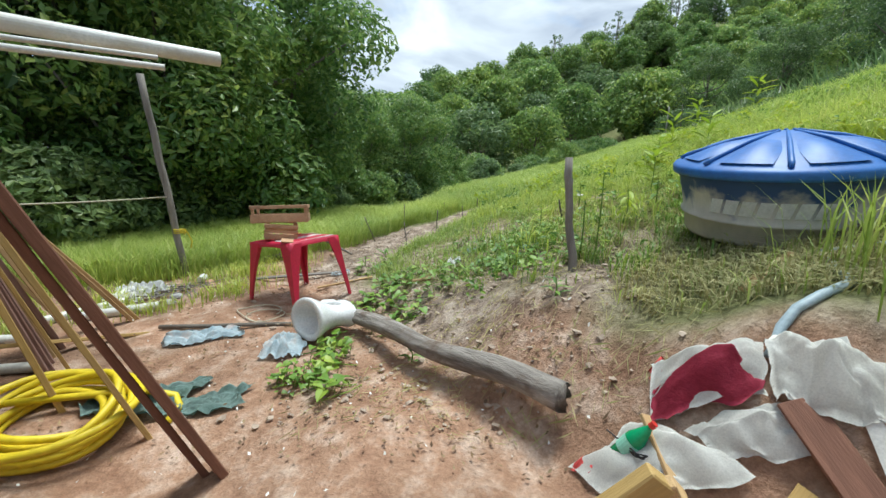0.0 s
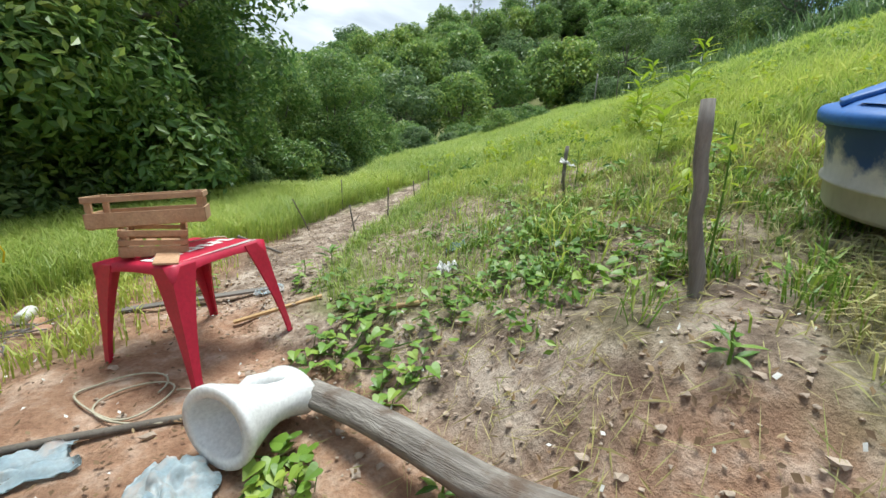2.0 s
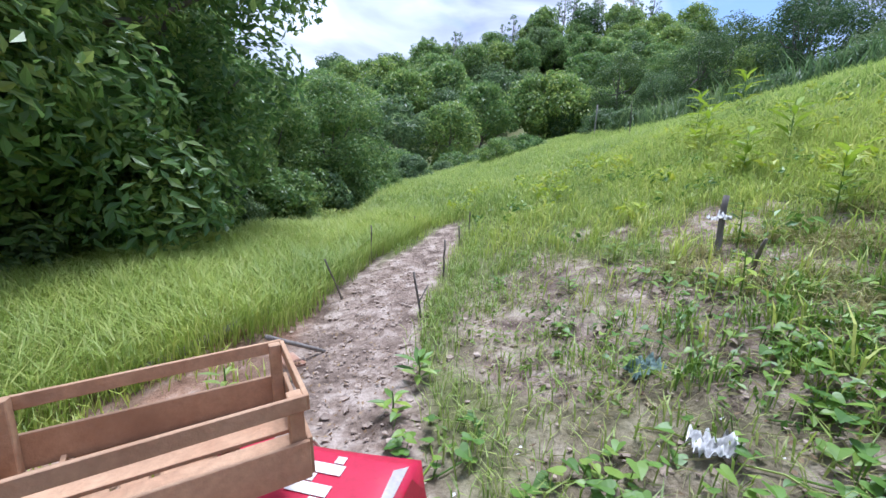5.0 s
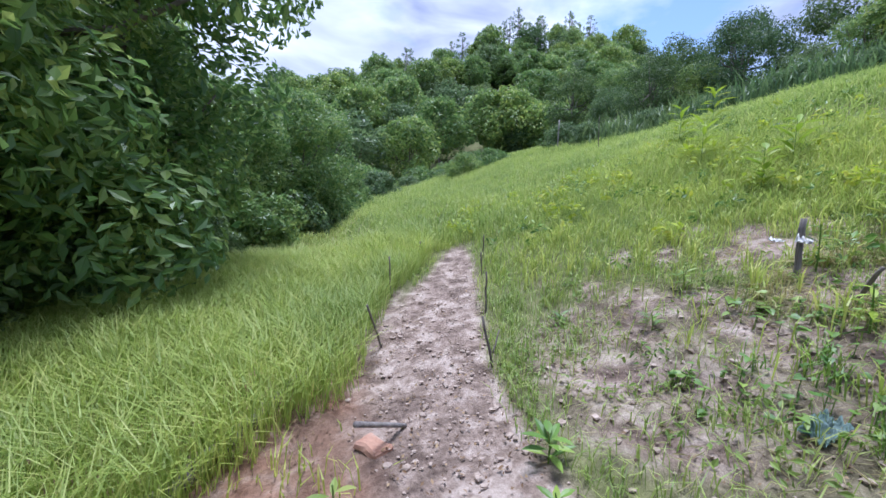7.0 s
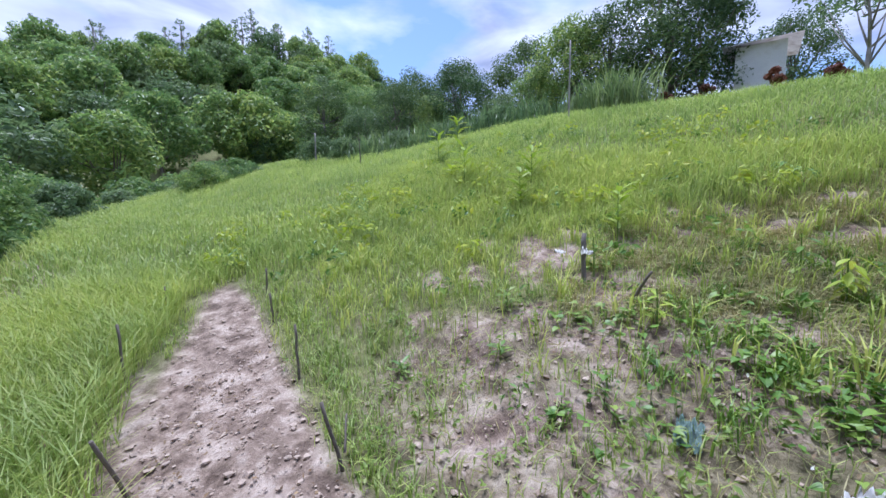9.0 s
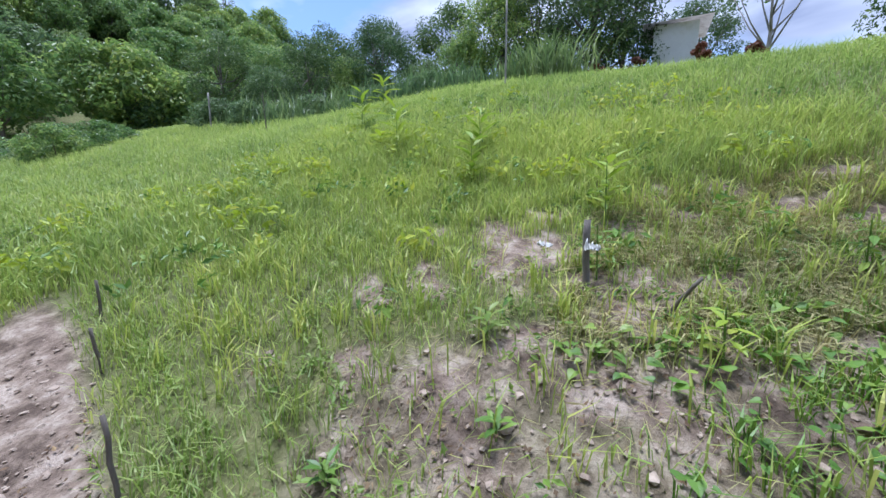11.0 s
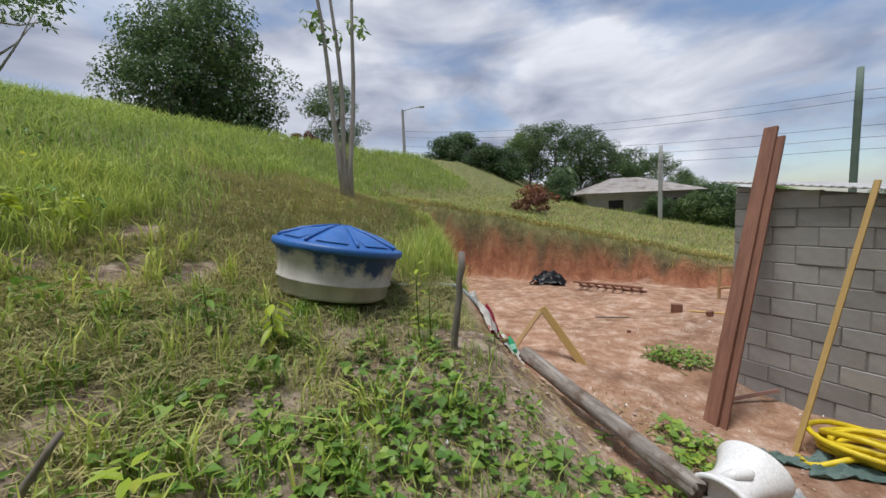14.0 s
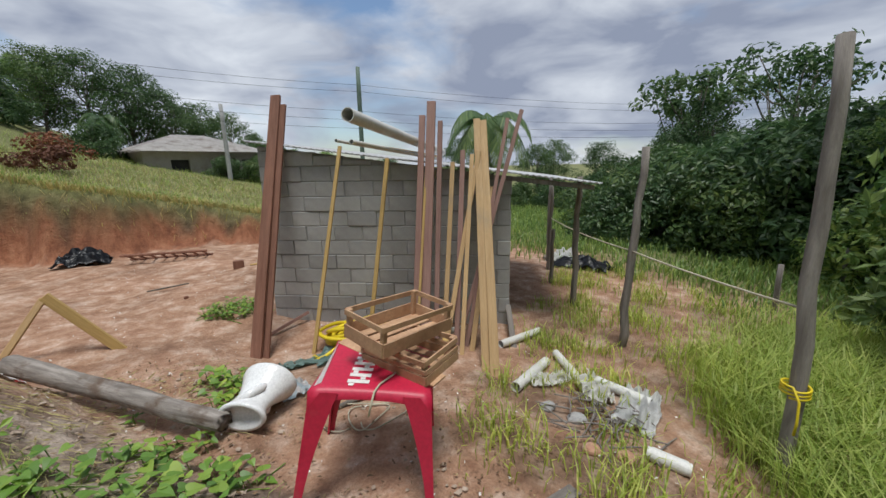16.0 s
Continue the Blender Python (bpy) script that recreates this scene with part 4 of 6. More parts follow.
sow("turf", 4, 70000, -4.5, 7, -1, 10, 0.20, 0.008, GRASS, "short weedy turf between the beds", lambda x, y: rough_turf(x, y) * (0.8 - 0.6 * smooth01((5.0 - y) / 1.2) * smooth01((x - 1.2) / 0.8)), 0.8)
sow("dry_grass", 5, 130000, 1.5, 8.5, -6, 5.5, 0.17, 0.008, STRAW, "cut dry grass lying on the slope", lambda x, y: rough_turf(x, y) * 0.95, 1.6)
sow("turf", 6, 60000, -8, 14, -24, 0, 0.22, 0.014, GRASS, "mown turf above the cut bank", lambda x, y: rough_turf(x, y) * 0.35, 0.9)
sow("dry_grass", 7, 70000, -8, 14, -16, 0, 0.22, 0.014, STRAW, "dry grass along the lip of the cut bank", lambda x, y: rough_turf(x, y) * 0.5, 1.2)
sow("weeds", 8, 26000, -2, 4, 2, 9, 0.17, 0.008, GRASS, "small weeds scattered over the beds", lambda x, y: weeds_on_beds(x, y) * 0.7, 0.8)
sow("path_edge_grass", 17, 9000, -0.8, 1.1, 5.0, 9.5, 0.17, 0.008, GRASS, "narrow strip of green weeds along the sandy path", lambda x, y: np.exp(-((x + 0.36 - 0.36 * (y - 5.9)) / 0.16) ** 2) * (0.55 + 0.45 * ragged(x, y, 3.0)), 0.9)
sow("weeds", 18, 30000, -0.2, 3.4, 1.7, 6.6, 0.2, 0.010, VINE, "clumps of dark green weeds on the beds", lambda x, y: smooth01((ragged(x * 1.5 + 1, y * 1.6, 2.7) - 0.25) / 0.3) * (1 - path_mask(x, y)) * smooth01((x - 0.2 - 0.35 * (4.2 - y)) / 0.6) * smooth01((5.0 - y) / 0.8) * 0.7, 0.9)
sow("roadside_grass", 9, 40000, -14, -2.8, 1, 7, 0.4, 0.016, GRASS, "green grass below the fence", lambda x, y: smooth01((y - (3.5 + 0.10 * (x + 3))) / 0.8) * smooth01((-3.5 - x) / 0.8) * 0.5, 0.6)
sow("verge_grass", 10, 60000, -24, -5, -14, 3.5, 0.30, 0.024, FOREST, "green grass along the dirt road", lambda x, y: smooth01((-6.5 - x + 0.5 * ragged(x, y, 0.6)) / 1.5) * (0.35 + 0.65 * smooth01((np.abs(y + 0.3 * (x + 11)) - 0.6) / 0.5)), 0.6)
sow("dry_grass", 13, 75000, -6, 8.5, -9.5, -0.8, 0.26, 0.011, STRAW, "dry grass hanging over the lip of the cut bank", lambda x, y: np.exp(-((yard_depth(x, y)[0] + yard_depth(x, y)[1] + 0.22) / 0.32) ** 2), 1.6)
sow("turf", 14, 38000, -6, 8.5, -9.5, -0.8, 0.24, 0.011, GRASS, "weedy turf along the lip of the cut bank", lambda x, y: np.exp(-((yard_depth(x, y)[0] + yard_depth(x, y)[1] + 0.6) / 0.4) ** 2), 1.0)
sow("sparse_grass", 11, 38000, -7.5, -1.6, -0.5, 5.6, 0.2, 0.010, GRASS, "sparse tufts of grass on the clay beside the shed", lambda x, y: (0.5 + 0.5 * ragged(x, y, 2.2)) ** 2 * smooth01((-x - 1.6 - 1.2 * (3 - np.minimum(y, 3))) / 0.6), 0.7)
sow("bank_grass", 12, 9000, 2.2, 4.2, -1.6, 1.4, 0.5, 0.010, GRASS, "tall tuft of green grass at the lip of the bank", lambda x, y: np.exp(-((x - 3.05 + 0.3 * y) ** 2 / 0.10 + (y - 0.1) ** 2 / 0.5)), 0.5)
sow("bank_grass", 15, 16000, 2.4, 5.0, -3.2, 0.4, 0.3, 0.010, GRASS, "weedy tufts on the end of the cut bank", lambda x, y: np.exp(-((yard_depth(x, y)[0] + yard_depth(x, y)[1] * 0.8) / 0.3) ** 2) * smooth01((y + 3.2) / 1.4), 0.9)


def leafy_weeds(seed, n, x0, x1, y0, y1, size, material, label, chance, up=0.05, wide=0.05, dense=1500):
    """Low broad-leaved weeds in small rosettes."""
    rng = np.random.default_rng(seed)
    X, Y = rng.uniform(x0, x1, n), rng.uniform(y0, y1, n)
    keep = rng.random(n) < chance(X, Y)
    X, Y = X[keep], Y[keep]
    Z = ground_z(X, Y)
    P, F = leaf_cloud(rng, [(np.array([x, y, z + up * (0.7 + 0.6 * rng.random())]), wide * (1 + 1.2 * rng.random())) for x, y, z in zip(X, Y, Z)], dense, size, 0.8, 0.0)
    return tagged(new("weeds", from_arrays("weeds", P.tolist(), F.tolist(), material)), label, "weeds", kind="stuff")


leafy_weeds(1, 1100, -0.8, 4.5, 3.6, 10, 0.05, GRASS, "low leafy weeds scattered among the grass", lambda x, y: smooth01(ragged(x, y, 1.9) + 0.3) * (1 - path_mask(x, y)) * (1 - 0.7 * smooth01((x - 3) / 1.5)))
leafy_weeds(2, 520, 0.3, 4.5, 1.8, 6, 0.06, VINE, "low leafy weeds scattered over the beds", lambda x, y: smooth01(ragged(x + 2, y, 1.7) + 0.1))
leafy_weeds(3, 330, 0.6, 9.5, 3.5, 13, 0.11, LIME, "clumps of yellow-green weeds standing in the grass", lambda x, y: lush(x, y) * smooth01(ragged(x, y, 1.1) + 0.6), 0.26, 0.10, 700)
leafy_weeds(4, 420, 0.6, 9.5, 3.0, 13, 0.09, VINE, "clumps of leafy green weeds standing in the grass", lambda x, y: (0.3 + 0.7 * lush(x, y)) * smooth01(ragged(x + 4, y, 1.3) + 0.5), 0.2, 0.09, 800)
sow("tall_grass", 16, 26000, 0.4, 6.5, 2.8, 9, 0.34, 0.011, GRASS, "uneven tufts of tall grass among the weeds", lambda x, y: smooth01((ragged(x * 1.7, y * 1.9, 3.1) - 0.35) / 0.2) * (1 - path_mask(x, y)) * (1 - patches(x, y)) * (1 - 0.8 * bare_mask(x, y)) * smooth01((x - 0.2 - 0.3 * (5 - y)) / 0.8), 0.8)


# ---- timber against the wall ----
board("plank", (-0.60, 0.62, gz(-0.60, 0.62) - 0.03), (-1.20, -0.54, 3.14), 0.13, 0.045, WOOD_RED, "long red-brown timber leaning on the end of the block wall")
board("plank", (-0.70, 0.62, gz(-0.70, 0.62) - 0.03), (-1.27, -0.47, 3.02), 0.085, 0.035, WOOD_RED, "narrow red-brown timber leaning on the end of the block wall")
lean("lath", 0.98, 0.99, 1.16, 2.47, 0.045, 0.03, WOOD_YELLOW, "thin yellow lath leaning on the block wall")
lean("lath", 1.57, 0.69, 1.77, 2.31, 0.05, 0.035, WOOD_YELLOW, "thin yellow lath leaning on the block wall")
lean("plank", 2.14, 0.70, 2.19, 2.82, 0.075, 0.05, WOOD_PINK, "pinkish square timber standing against the wall")
lean("plank", 2.26, 0.73, 2.30, 2.99, 0.11, 0.05, WOOD_PINK, "pinkish square timber standing against the wall")
lean("plank", 2.40, 0.75, 2.42, 2.75, 0.06, 0.05, WOOD_PINK, "pinkish square timber standing against the wall")
lean("lath", 2.18, 0.82, 2.26, 2.62, 0.03, 0.025, WOOD_YELLOW, "thin yellow lath among the timbers")
lean("plank", 2.50, 0.78, 2.58, 2.25, 0.055, 0.035, WOOD_TAN, "pale pine batten standing against the wall")
lean("plank", 2.65, 0.86, 2.70, 2.39, 0.06, 0.04, WOOD_PINK, "pinkish batten standing against the wall")
lean("plank", 2.53, 0.95, 2.86, 2.39, 0.055, 0.03, WOOD_TAN, "pale pine batten leaning on the wall")
lean("plank", 2.72, 1.09, 2.81, 2.34, 0.05, 0.03, WOOD_TAN, "pale pine batten leaning on the wall")
lean("plank", 2.98, 1.42, 2.90, 2.79, 0.085, 0.035, WOOD_TAN, "broad pale pine plank leaning on the wall")
lean("plank", 3.07, 1.48, 2.98, 2.77, 0.095, 0.035, WOOD_TAN, "broad pale pine plank leaning on the wall")
lean("plank", 2.83, 0.99, 3.08, 1.94, 0.06, 0.03, WOOD_TAN, "pale pine batten leaning on the wall")
lean("plank", 2.66, 0.85, 3.21, 2.87, 0.05, 0.03, WOOD_PINK, "slim batten leaning across the other timbers")
lean("plank", 2.76, 0.85, 3.13, 2.77, 0.045, 0.03, WOOD_PINK, "slim batten leaning across the other timbers")
lean("lath", 0.11, 0.61, 0.50, 0.21, 0.04, 0.03, WOOD_PINK, "short offcut propped against the foot of the wall")
lean("plank", 2.49, 1.41, 2.58, 0.42, 0.06, 0.03, WOOD_YELLOW, "short yellow offcut leaning among the timbers")
lean("plank", 3.33, 0.68, 3.30, 0.36, 0.07, 0.03, WOOD_GREY, "dark weathered offcut beside the end of the wall")

# ---- pipes on the roof ----
PVC = surface("white_pvc", (0.58, 0.57, 0.53), (0.72, 0.71, 0.68), 3, 0.45, 0.08, stains=(0.5, 0.46, 0.4))
PVC_DARK = surface("dark_pipe_end", (0.02, 0.02, 0.02), (0.05, 0.05, 0.05), 5, 0.7, 0.1)


def hollow_pipe(name, a, b, r, material, label, group="", bend=None):
    a, b = Vector(a), Vector(b)
    d = (b - a).normalized()
    o = d.orthogonal().normalized()
    p = d.cross(o)
    bm = bmesh.new()
    rings = []
    for c, rr in ((a + d * 0.25, r * 0.88), (a, r * 0.88), (a, r), (b, r), (b, r * 0.88), (b - d * 0.25, r * 0.88)):
        rings.append([bm.verts.new(c - a + (o * math.cos(k * math.tau / 20) + p * math.sin(k * math.tau / 20)) * rr) for k in range(20)])
    for r0, r1 in zip(rings, rings[1:]):
        for k in range(20):
            bm.faces.new((r0[k], r0[(k + 1) % 20], r1[(k + 1) % 20], r1[k]))
    bm.faces.new(rings[0])
    bm.faces.new(rings[-1])
    ob = part(name, bm, material)
    ob.location = a
    return tagged(ob, label, "pipe", group)


hollow_pipe("drain_pipe", (-1.50, 2.05, 2.62), wall_point(2.3, -1.6, 2.42), 0.055, PVC, "long white plastic drain pipe lying out over the roof edge", "pipes on the roof")
hollow_pipe("water_pipe", (-1.62, 1.62, 2.44), wall_point(2.35, -0.9, 2.30), 0.022, PVC, "thin white plastic pipe lying over the roof edge", "pipes on the roof")
hollow_pipe("water_pipe", (-1.52, 1.45, 2.46), wall_point(2.2, -0.9, 2.32), 0.016, PVC, "thin white plastic pipe lying over the roof edge", "pipes on the roof")
board("batten", wall_point(1.75, 0.55, 2.44), wall_point(2.3, -0.6, 2.34), 0.06, 0.025, WOOD_TAN, "pale batten lying on the roof", group="pipes on the roof", facing=(0, 0, 1))

# ---- posts and fence ----
def post(x, y, top, r, label, group="fence posts", dx=0.0, dy=0.0, seed=0, material=None, wobble=0.015):
    z = gz(x, y)
    return stick("post", (x, y, z - 0.15), (x + dx, y + dy, top), r * 1.12, r * 0.9, material or WOOD_GREY, label, "post", group, 10, wobble, 9, seed)


post(-5.05, 1.04, 2.02, 0.045, "weathered pole propping up the roof overhang", seed=1)
post(-4.51, 2.34, 2.38, 0.045, "crooked weathered fence post", dx=-0.22, dy=-0.06, seed=2, wobble=0.03)
post(-3.74, 4.24, 2.95, 0.046, "tall weathered fence post with a yellow cord knotted round it", dx=-0.31, dy=-0.22, seed=3, wobble=0.02)
post(-5.58, -0.03, 1.05, 0.035, "short weathered pole beside the shed", seed=4)
post(-6.3, -0.9, 1.75, 0.04, "weathered pole beside the shed", seed=5)
post(-6.9, -1.6, 1.8, 0.04, "weathered pole beside the shed", seed=6)
post(-7.8, -2.6, 1.9, 0.04, "weathered pole beside the shed", seed=7)
post(1.53, 2.09, 1.97, 0.033, "short splintered grey stake in the soil", "stakes", dx=-0.13, dy=0.01, seed=8)
YELLOW = surface("yellow_cord", (0.62, 0.46, 0.01), (0.75, 0.58, 0.02), 8, 0.5, 0.2, fine=20)
CORD = surface("cord", (0.42, 0.38, 0.28), (0.55, 0.5, 0.38), 9, 0.8, 0.2)


def cable(name, pts, r, material, label, category, group=""):
    o = Vector(pts[0])
    ob = part(name, tube(bmesh.new(), [Vector(p) - o for p in pts], r, 6), material, smooth=True)
    ob.location = o
    return tagged(ob, label, category, group)


def sag(a, b, drop, n=10):
    a, b = Vector(a), Vector(b)
    return [a + (b - a) * i / n - Vector((0, 0, drop * 4 * (i / n) * (1 - i / n))) for i in range(n + 1)]


cable("fence_cord", sag((-3.86, 4.15, 1.28), (-4.6, 2.31, 1.22), 0.02), 0.009, CORD, "pale cord strung between the fence posts", "cord", "fence cords")
cable("fence_cord", sag((-4.6, 2.31, 1.22), (-6.3, -0.9, 1.1), 0.05), 0.009, CORD, "pale cord strung between the fence posts", "cord", "fence cords")
_rng = random.Random(3)
_knot = [(-3.79 + 0.075 * math.cos(a), 4.2 + 0.075 * math.sin(a), 0.72 + 0.004 * a) for a in np.linspace(0, 19, 70)] + [(-3.70, 4.26, 0.72), (-3.66, 4.28, 0.6), (-3.68, 4.27, 0.5)]
cable("cord", _knot, 0.008, YELLOW, "yellow cord wound round the fence post", "cord")

# ---- log, planks and sticks on the ground ----
LOG = surface("weathered_log", (0.10, 0.08, 0.066), (0.40, 0.36, 0.32), 9, 0.92, 0.9, stretch=(2.2, 2.2, 0.22), stains=(0.13, 0.09, 0.065), stain_scale=3.5, stain_at=(0.5, 0.62), fine=70, distance=0.012)


def rough_log(a, b, r0, r1, material, label, seed):
    """A bare log with ridges along the grain, bumps where limbs were and ragged ends."""
    a, b = Vector(a), Vector(b)
    d = b - a
    n, sides = 44, 22
    bm = bmesh.new()
    rings = []
    for i in range(n + 1):
        f = i / n
        sway = Vector((noise.noise((f * 3, seed, 1)), noise.noise((f * 3, seed, 5)), 0)) * 0.03
        ring = []
        for k in range(sides):
            t = k * math.tau / sides
            c, q = math.cos(t), math.sin(t)
            r = (r0 + (r1 - r0) * f) * (1 + 0.16 * noise.noise((c * 2.6, q * 2.6, f * 3 + seed)) + 0.07 * noise.noise((c * 7, q * 7, f * 5)) + 0.05 * noise.noise((c * 3, q * 3, f * 30)))
            z = f * d.length + (0.05 * noise.noise((c * 4, q * 4, seed)) if i in (0, n) else 0)
            ring.append(bm.verts.new((sway.x + r * c, sway.y + r * q, z)))
        rings.append(ring)
    for u, v in zip(rings, rings[1:]):
        for k in range(sides):
            bm.faces.new((u[k], u[(k + 1) % sides], v[(k + 1) % sides], v[k]))
    bm.faces.new(rings[0][::-1])
    bm.faces.new(rings[-1])
    ob = part("log", bm, material, smooth=True)
    ob.matrix_world = Matrix.Translation(a) @ d.to_track_quat("Z", "Y").to_matrix().to_4x4()
    return tagged(ob, label, "log")


rough_log((1.24, 0.84, 0.62), (-0.40, 2.26, 0.42), 0.082, 0.07, LOG, "bare weathered grey log lying on the slope", 4)
stick("timber", (-3.05, 5.2, gz(-3.05, 5.2) + 0.05), (-2.22, 6.4, gz(-2.22, 6.4) + 0.07), 0.07, 0.055, WOOD_GREY, "old split timber lying beside the grass", "log", "", 6, 0.01, 8, 9)
def chunk(x, y, size, seed, material, label):
    """A broken lump with flat, chipped sides."""
    bm = bmesh.new()
    box(bm, size, Matrix.Translation((0, 0, size[2] / 2)), 0.015)
    bmesh.ops.subdivide_edges(bm, edges=bm.edges[:], cuts=2, use_grid_fill=True)
    for v in bm.verts:
        v.co += Vector((noise.noise(v.co * 9 + Vector((seed, 0, 0))), noise.noise(v.co * 9 + Vector((0, seed, 0))), 0.6 * noise.noise(v.co * 7 + Vector((0, 0, seed))))) * 0.035
    ob = part("rubble", bm, material)
    ob.matrix_world = pose(x, y, gz(x, y) - 0.02, 4, -6, 40 + 30 * seed)
    return tagged(ob, label, "rubble", "rubble")


CLAY_LUMP = surface("clay_lump", (0.36, 0.18, 0.11), (0.52, 0.33, 0.23), 7, 0.95, 0.7, stains=(0.5, 0.42, 0.34), fine=40)
chunk(-2.72, 6.42, (0.34, 0.2, 0.14), 1, CLAY_LUMP, "broken lump of baked red clay beside the split timber")
chunk(-2.35, 6.05, (0.16, 0.12, 0.07), 2, CLAY_LUMP, "small broken lump of red clay on the path")
chunk(-1.75, 5.25, (0.22, 0.16, 0.06), 3, CLAY_LUMP, "flat broken lump of red clay on the path")
stick("stick", (-1.87, 5.05, 0.62), (-1.5, 5.42, gz(-1.5, 5.42) + 0.01), 0.02, 0.016, WOOD_GREY, "short stick propped on the clay", "stick", "sticks", 7, 0.005)
board("plank", (-2.35, 3.75, gz(-2.35, 3.75) + 0.03), (-1.05, 3.95, gz(-1.05, 3.95) + 0.03), 0.09, 0.02, WOOD_GREY, "flat offcut lying on the ground under the table", group="offcuts", facing=(0, 0, 1))
board("plank", (-1.25, 3.35, gz(-1.25, 3.35) + 0.03), (-0.62, 3.62, gz(-0.62, 3.62) + 0.03), 0.04, 0.02, WOOD_TAN, "narrow offcut lying beside the table", group="offcuts", facing=(0, 0, 1))
stick("stick", (-2.2, 2.0, gz(-2.2, 2.0) + 0.03), (-0.95, 2.3, gz(-0.95, 2.3) + 0.03), 0.022, 0.02, BARK, "round stick lying on the clay", "stick", "sticks", 8, 0.01)
stick("stick", (0.25, 2.95, gz(0.25, 2.95) + 0.03), (-0.1, 3.1, gz(-0.1, 3.1) + 0.03), 0.018, 0.02, WOOD_TAN, "pale stick lying among the leaves", "stick", "sticks", 8, 0.004)
stick("timber", (2.62, 1.36, 1.40), (2.22, 1.12, 1.2), 0.035, 0.04, WOOD_TAN, "pale timber jutting from under the water tank", "log", "", 8, 0.004)
for i, (x, y, h, dx, dy) in enumerate(((-0.60, 5.9, 0.46, -0.10, 0.10), (-0.20, 7.1, 0.50, 0.0, 0.05), (-1.47, 6.92, 0.55, -0.2, -0.28), (-1.17, 8.4, 0.6, -0.03, 0.05), (0.30, 8.5, 0.36, -0.04, 0), (-0.35, 10.2, 0.4, 0, 0), (0.62, 9.3, 0.4, 0, 0))):
    z = gz(x, y)
    stick("stake", (x, y, z - 0.08), (x + dx, y + dy, z + h), 0.013, 0.011, BARK, "thin dark stake marking the edge of the sandy path", "stake", "path stakes", 6, 0.006, 6, i)
stick("stick", (-0.66, 5.83, 0.62), (-0.55, 5.95, 0.78), 0.009, 0.006, BARK, "forked twig on the path stake", "stick", "sticks", 5, 0.003)
stick("stick", (1.98, 4.85, gz(1.98, 4.85) - 0.03), (1.86, 4.66, gz(1.9, 4.7) + 0.36), 0.02, 0.012, BARK, "dark leaning stick in the bed", "stick", "sticks", 6, 0.006)
stick("stake", (2.15, 5.36, gz(2.15, 5.36) - 0.1), (2.17, 5.38, 1.84), 0.028, 0.025, WOOD_GREY, "short wooden stake with white plastic tied to it", "stake", "stakes", 8, 0.006)


# ---- cloth, plastic and sacks ----
WHITE_BAG = surface("white_plastic", (0.62, 0.62, 0.6), (0.78, 0.78, 0.77), 6, 0.45, 0.2)
SACK = surface("woven_sack", (0.70, 0.68, 0.63), (0.84, 0.83, 0.79), 4, 0.7, 0.3, stains=(0.55, 0.47, 0.37), stain_at=(0.6, 0.8), fine=140, distance=0.002)
SACK_RED = surface("red_print_cloth", (0.33, 0.02, 0.05), (0.48, 0.04, 0.09), 4, 0.75, 0.3)
SACK_STRIPE = surface("red_stripe", (0.6, 0.06, 0.06), (0.7, 0.1, 0.09), 6, 0.7, 0.2)
RAG_BLUE = surface("pale_blue_rag", (0.46, 0.60, 0.68), (0.70, 0.75, 0.77), 7, 0.9, 0.15, stains=(0.72, 0.60, 0.54), stain_scale=6, distance=0.004)
NET = surface("green_grey_net", (0.16, 0.26, 0.23), (0.30, 0.40, 0.37), 6, 0.8, 0.4)
BLACK_BAG = surface("black_plastic", (0.008, 0.009, 0.012), (0.02, 0.022, 0.028), 4, 0.35, 0.5, fine=12, distance=0.03)
GREEN_GLASS = surface("green_plastic", (0.01, 0.24, 0.09), (0.03, 0.34, 0.14), 4, 0.2, 0.05)
RED_CAP = surface("red_cap", (0.5, 0.03, 0.02), (0.55, 0.04, 0.03), 4, 0.5, 0.0)


def cloth(name, x, y, sx, sy, turn, material, label, seed, height=0.06, lift=0.01, ragged_edge=0.25, n=22, floor=None, parent=None, extra=0.0):
    """A crumpled sheet lying over the ground, with a thickness."""
    bm = bmesh.new()
    ca, sa = math.cos(radians(turn)), math.sin(radians(turn))
    rows = []
    for i in range(n + 1):
        row = []
        for j in range(n + 1):
            u, v = i / n * 2 - 1, j / n * 2 - 1
            e = 1 + ragged_edge * (noise.noise((u * 1.4 + seed, v * 1.4, seed)))
            px, py = u * sx * e, v * sy * e
            wx, wy = x + px * ca - py * sa, y + px * sa + py * ca
            fold = abs(noise.noise((u * 2.2 + seed * 3, v * 2.2, 1))) * height * 1.6 + abs(noise.noise((u * 6 + seed, v * 5, 2))) * height * 0.5
            z = (gz(wx, wy) if floor is None else floor) + lift + fold + extra * (1 - u * u) * (1 - v * v)
            row.append(bm.verts.new((wx - x, wy - y, z)))
        rows.append(row)
    for i in range(n):
        for j in range(n):
            bm.faces.new((rows[i][j], rows[i + 1][j], rows[i + 1][j + 1], rows[i][j + 1]))
    bmesh.ops.solidify(bm, geom=bm.faces[:], thickness=0.006)
    ob = part(name, bm, material, parent, smooth=True)
    ob.location = (x, y, 0)
    if not parent:
        tagged(ob, label, "cloth" if "rag" in name or "cloth" in name else "litter")
    return ob


cloth("rag", -1.70, 1.93, 0.30, 0.11, 28, RAG_BLUE, "pale blue patterned rag lying on the clay", 1, 0.07)
cloth("rag", -0.88, 1.80, 0.17, 0.17, 10, RAG_BLUE, "crumpled pale blue rag spilling out of the toilet bowl", 2, 0.07, ragged_edge=0.4, extra=0.06)
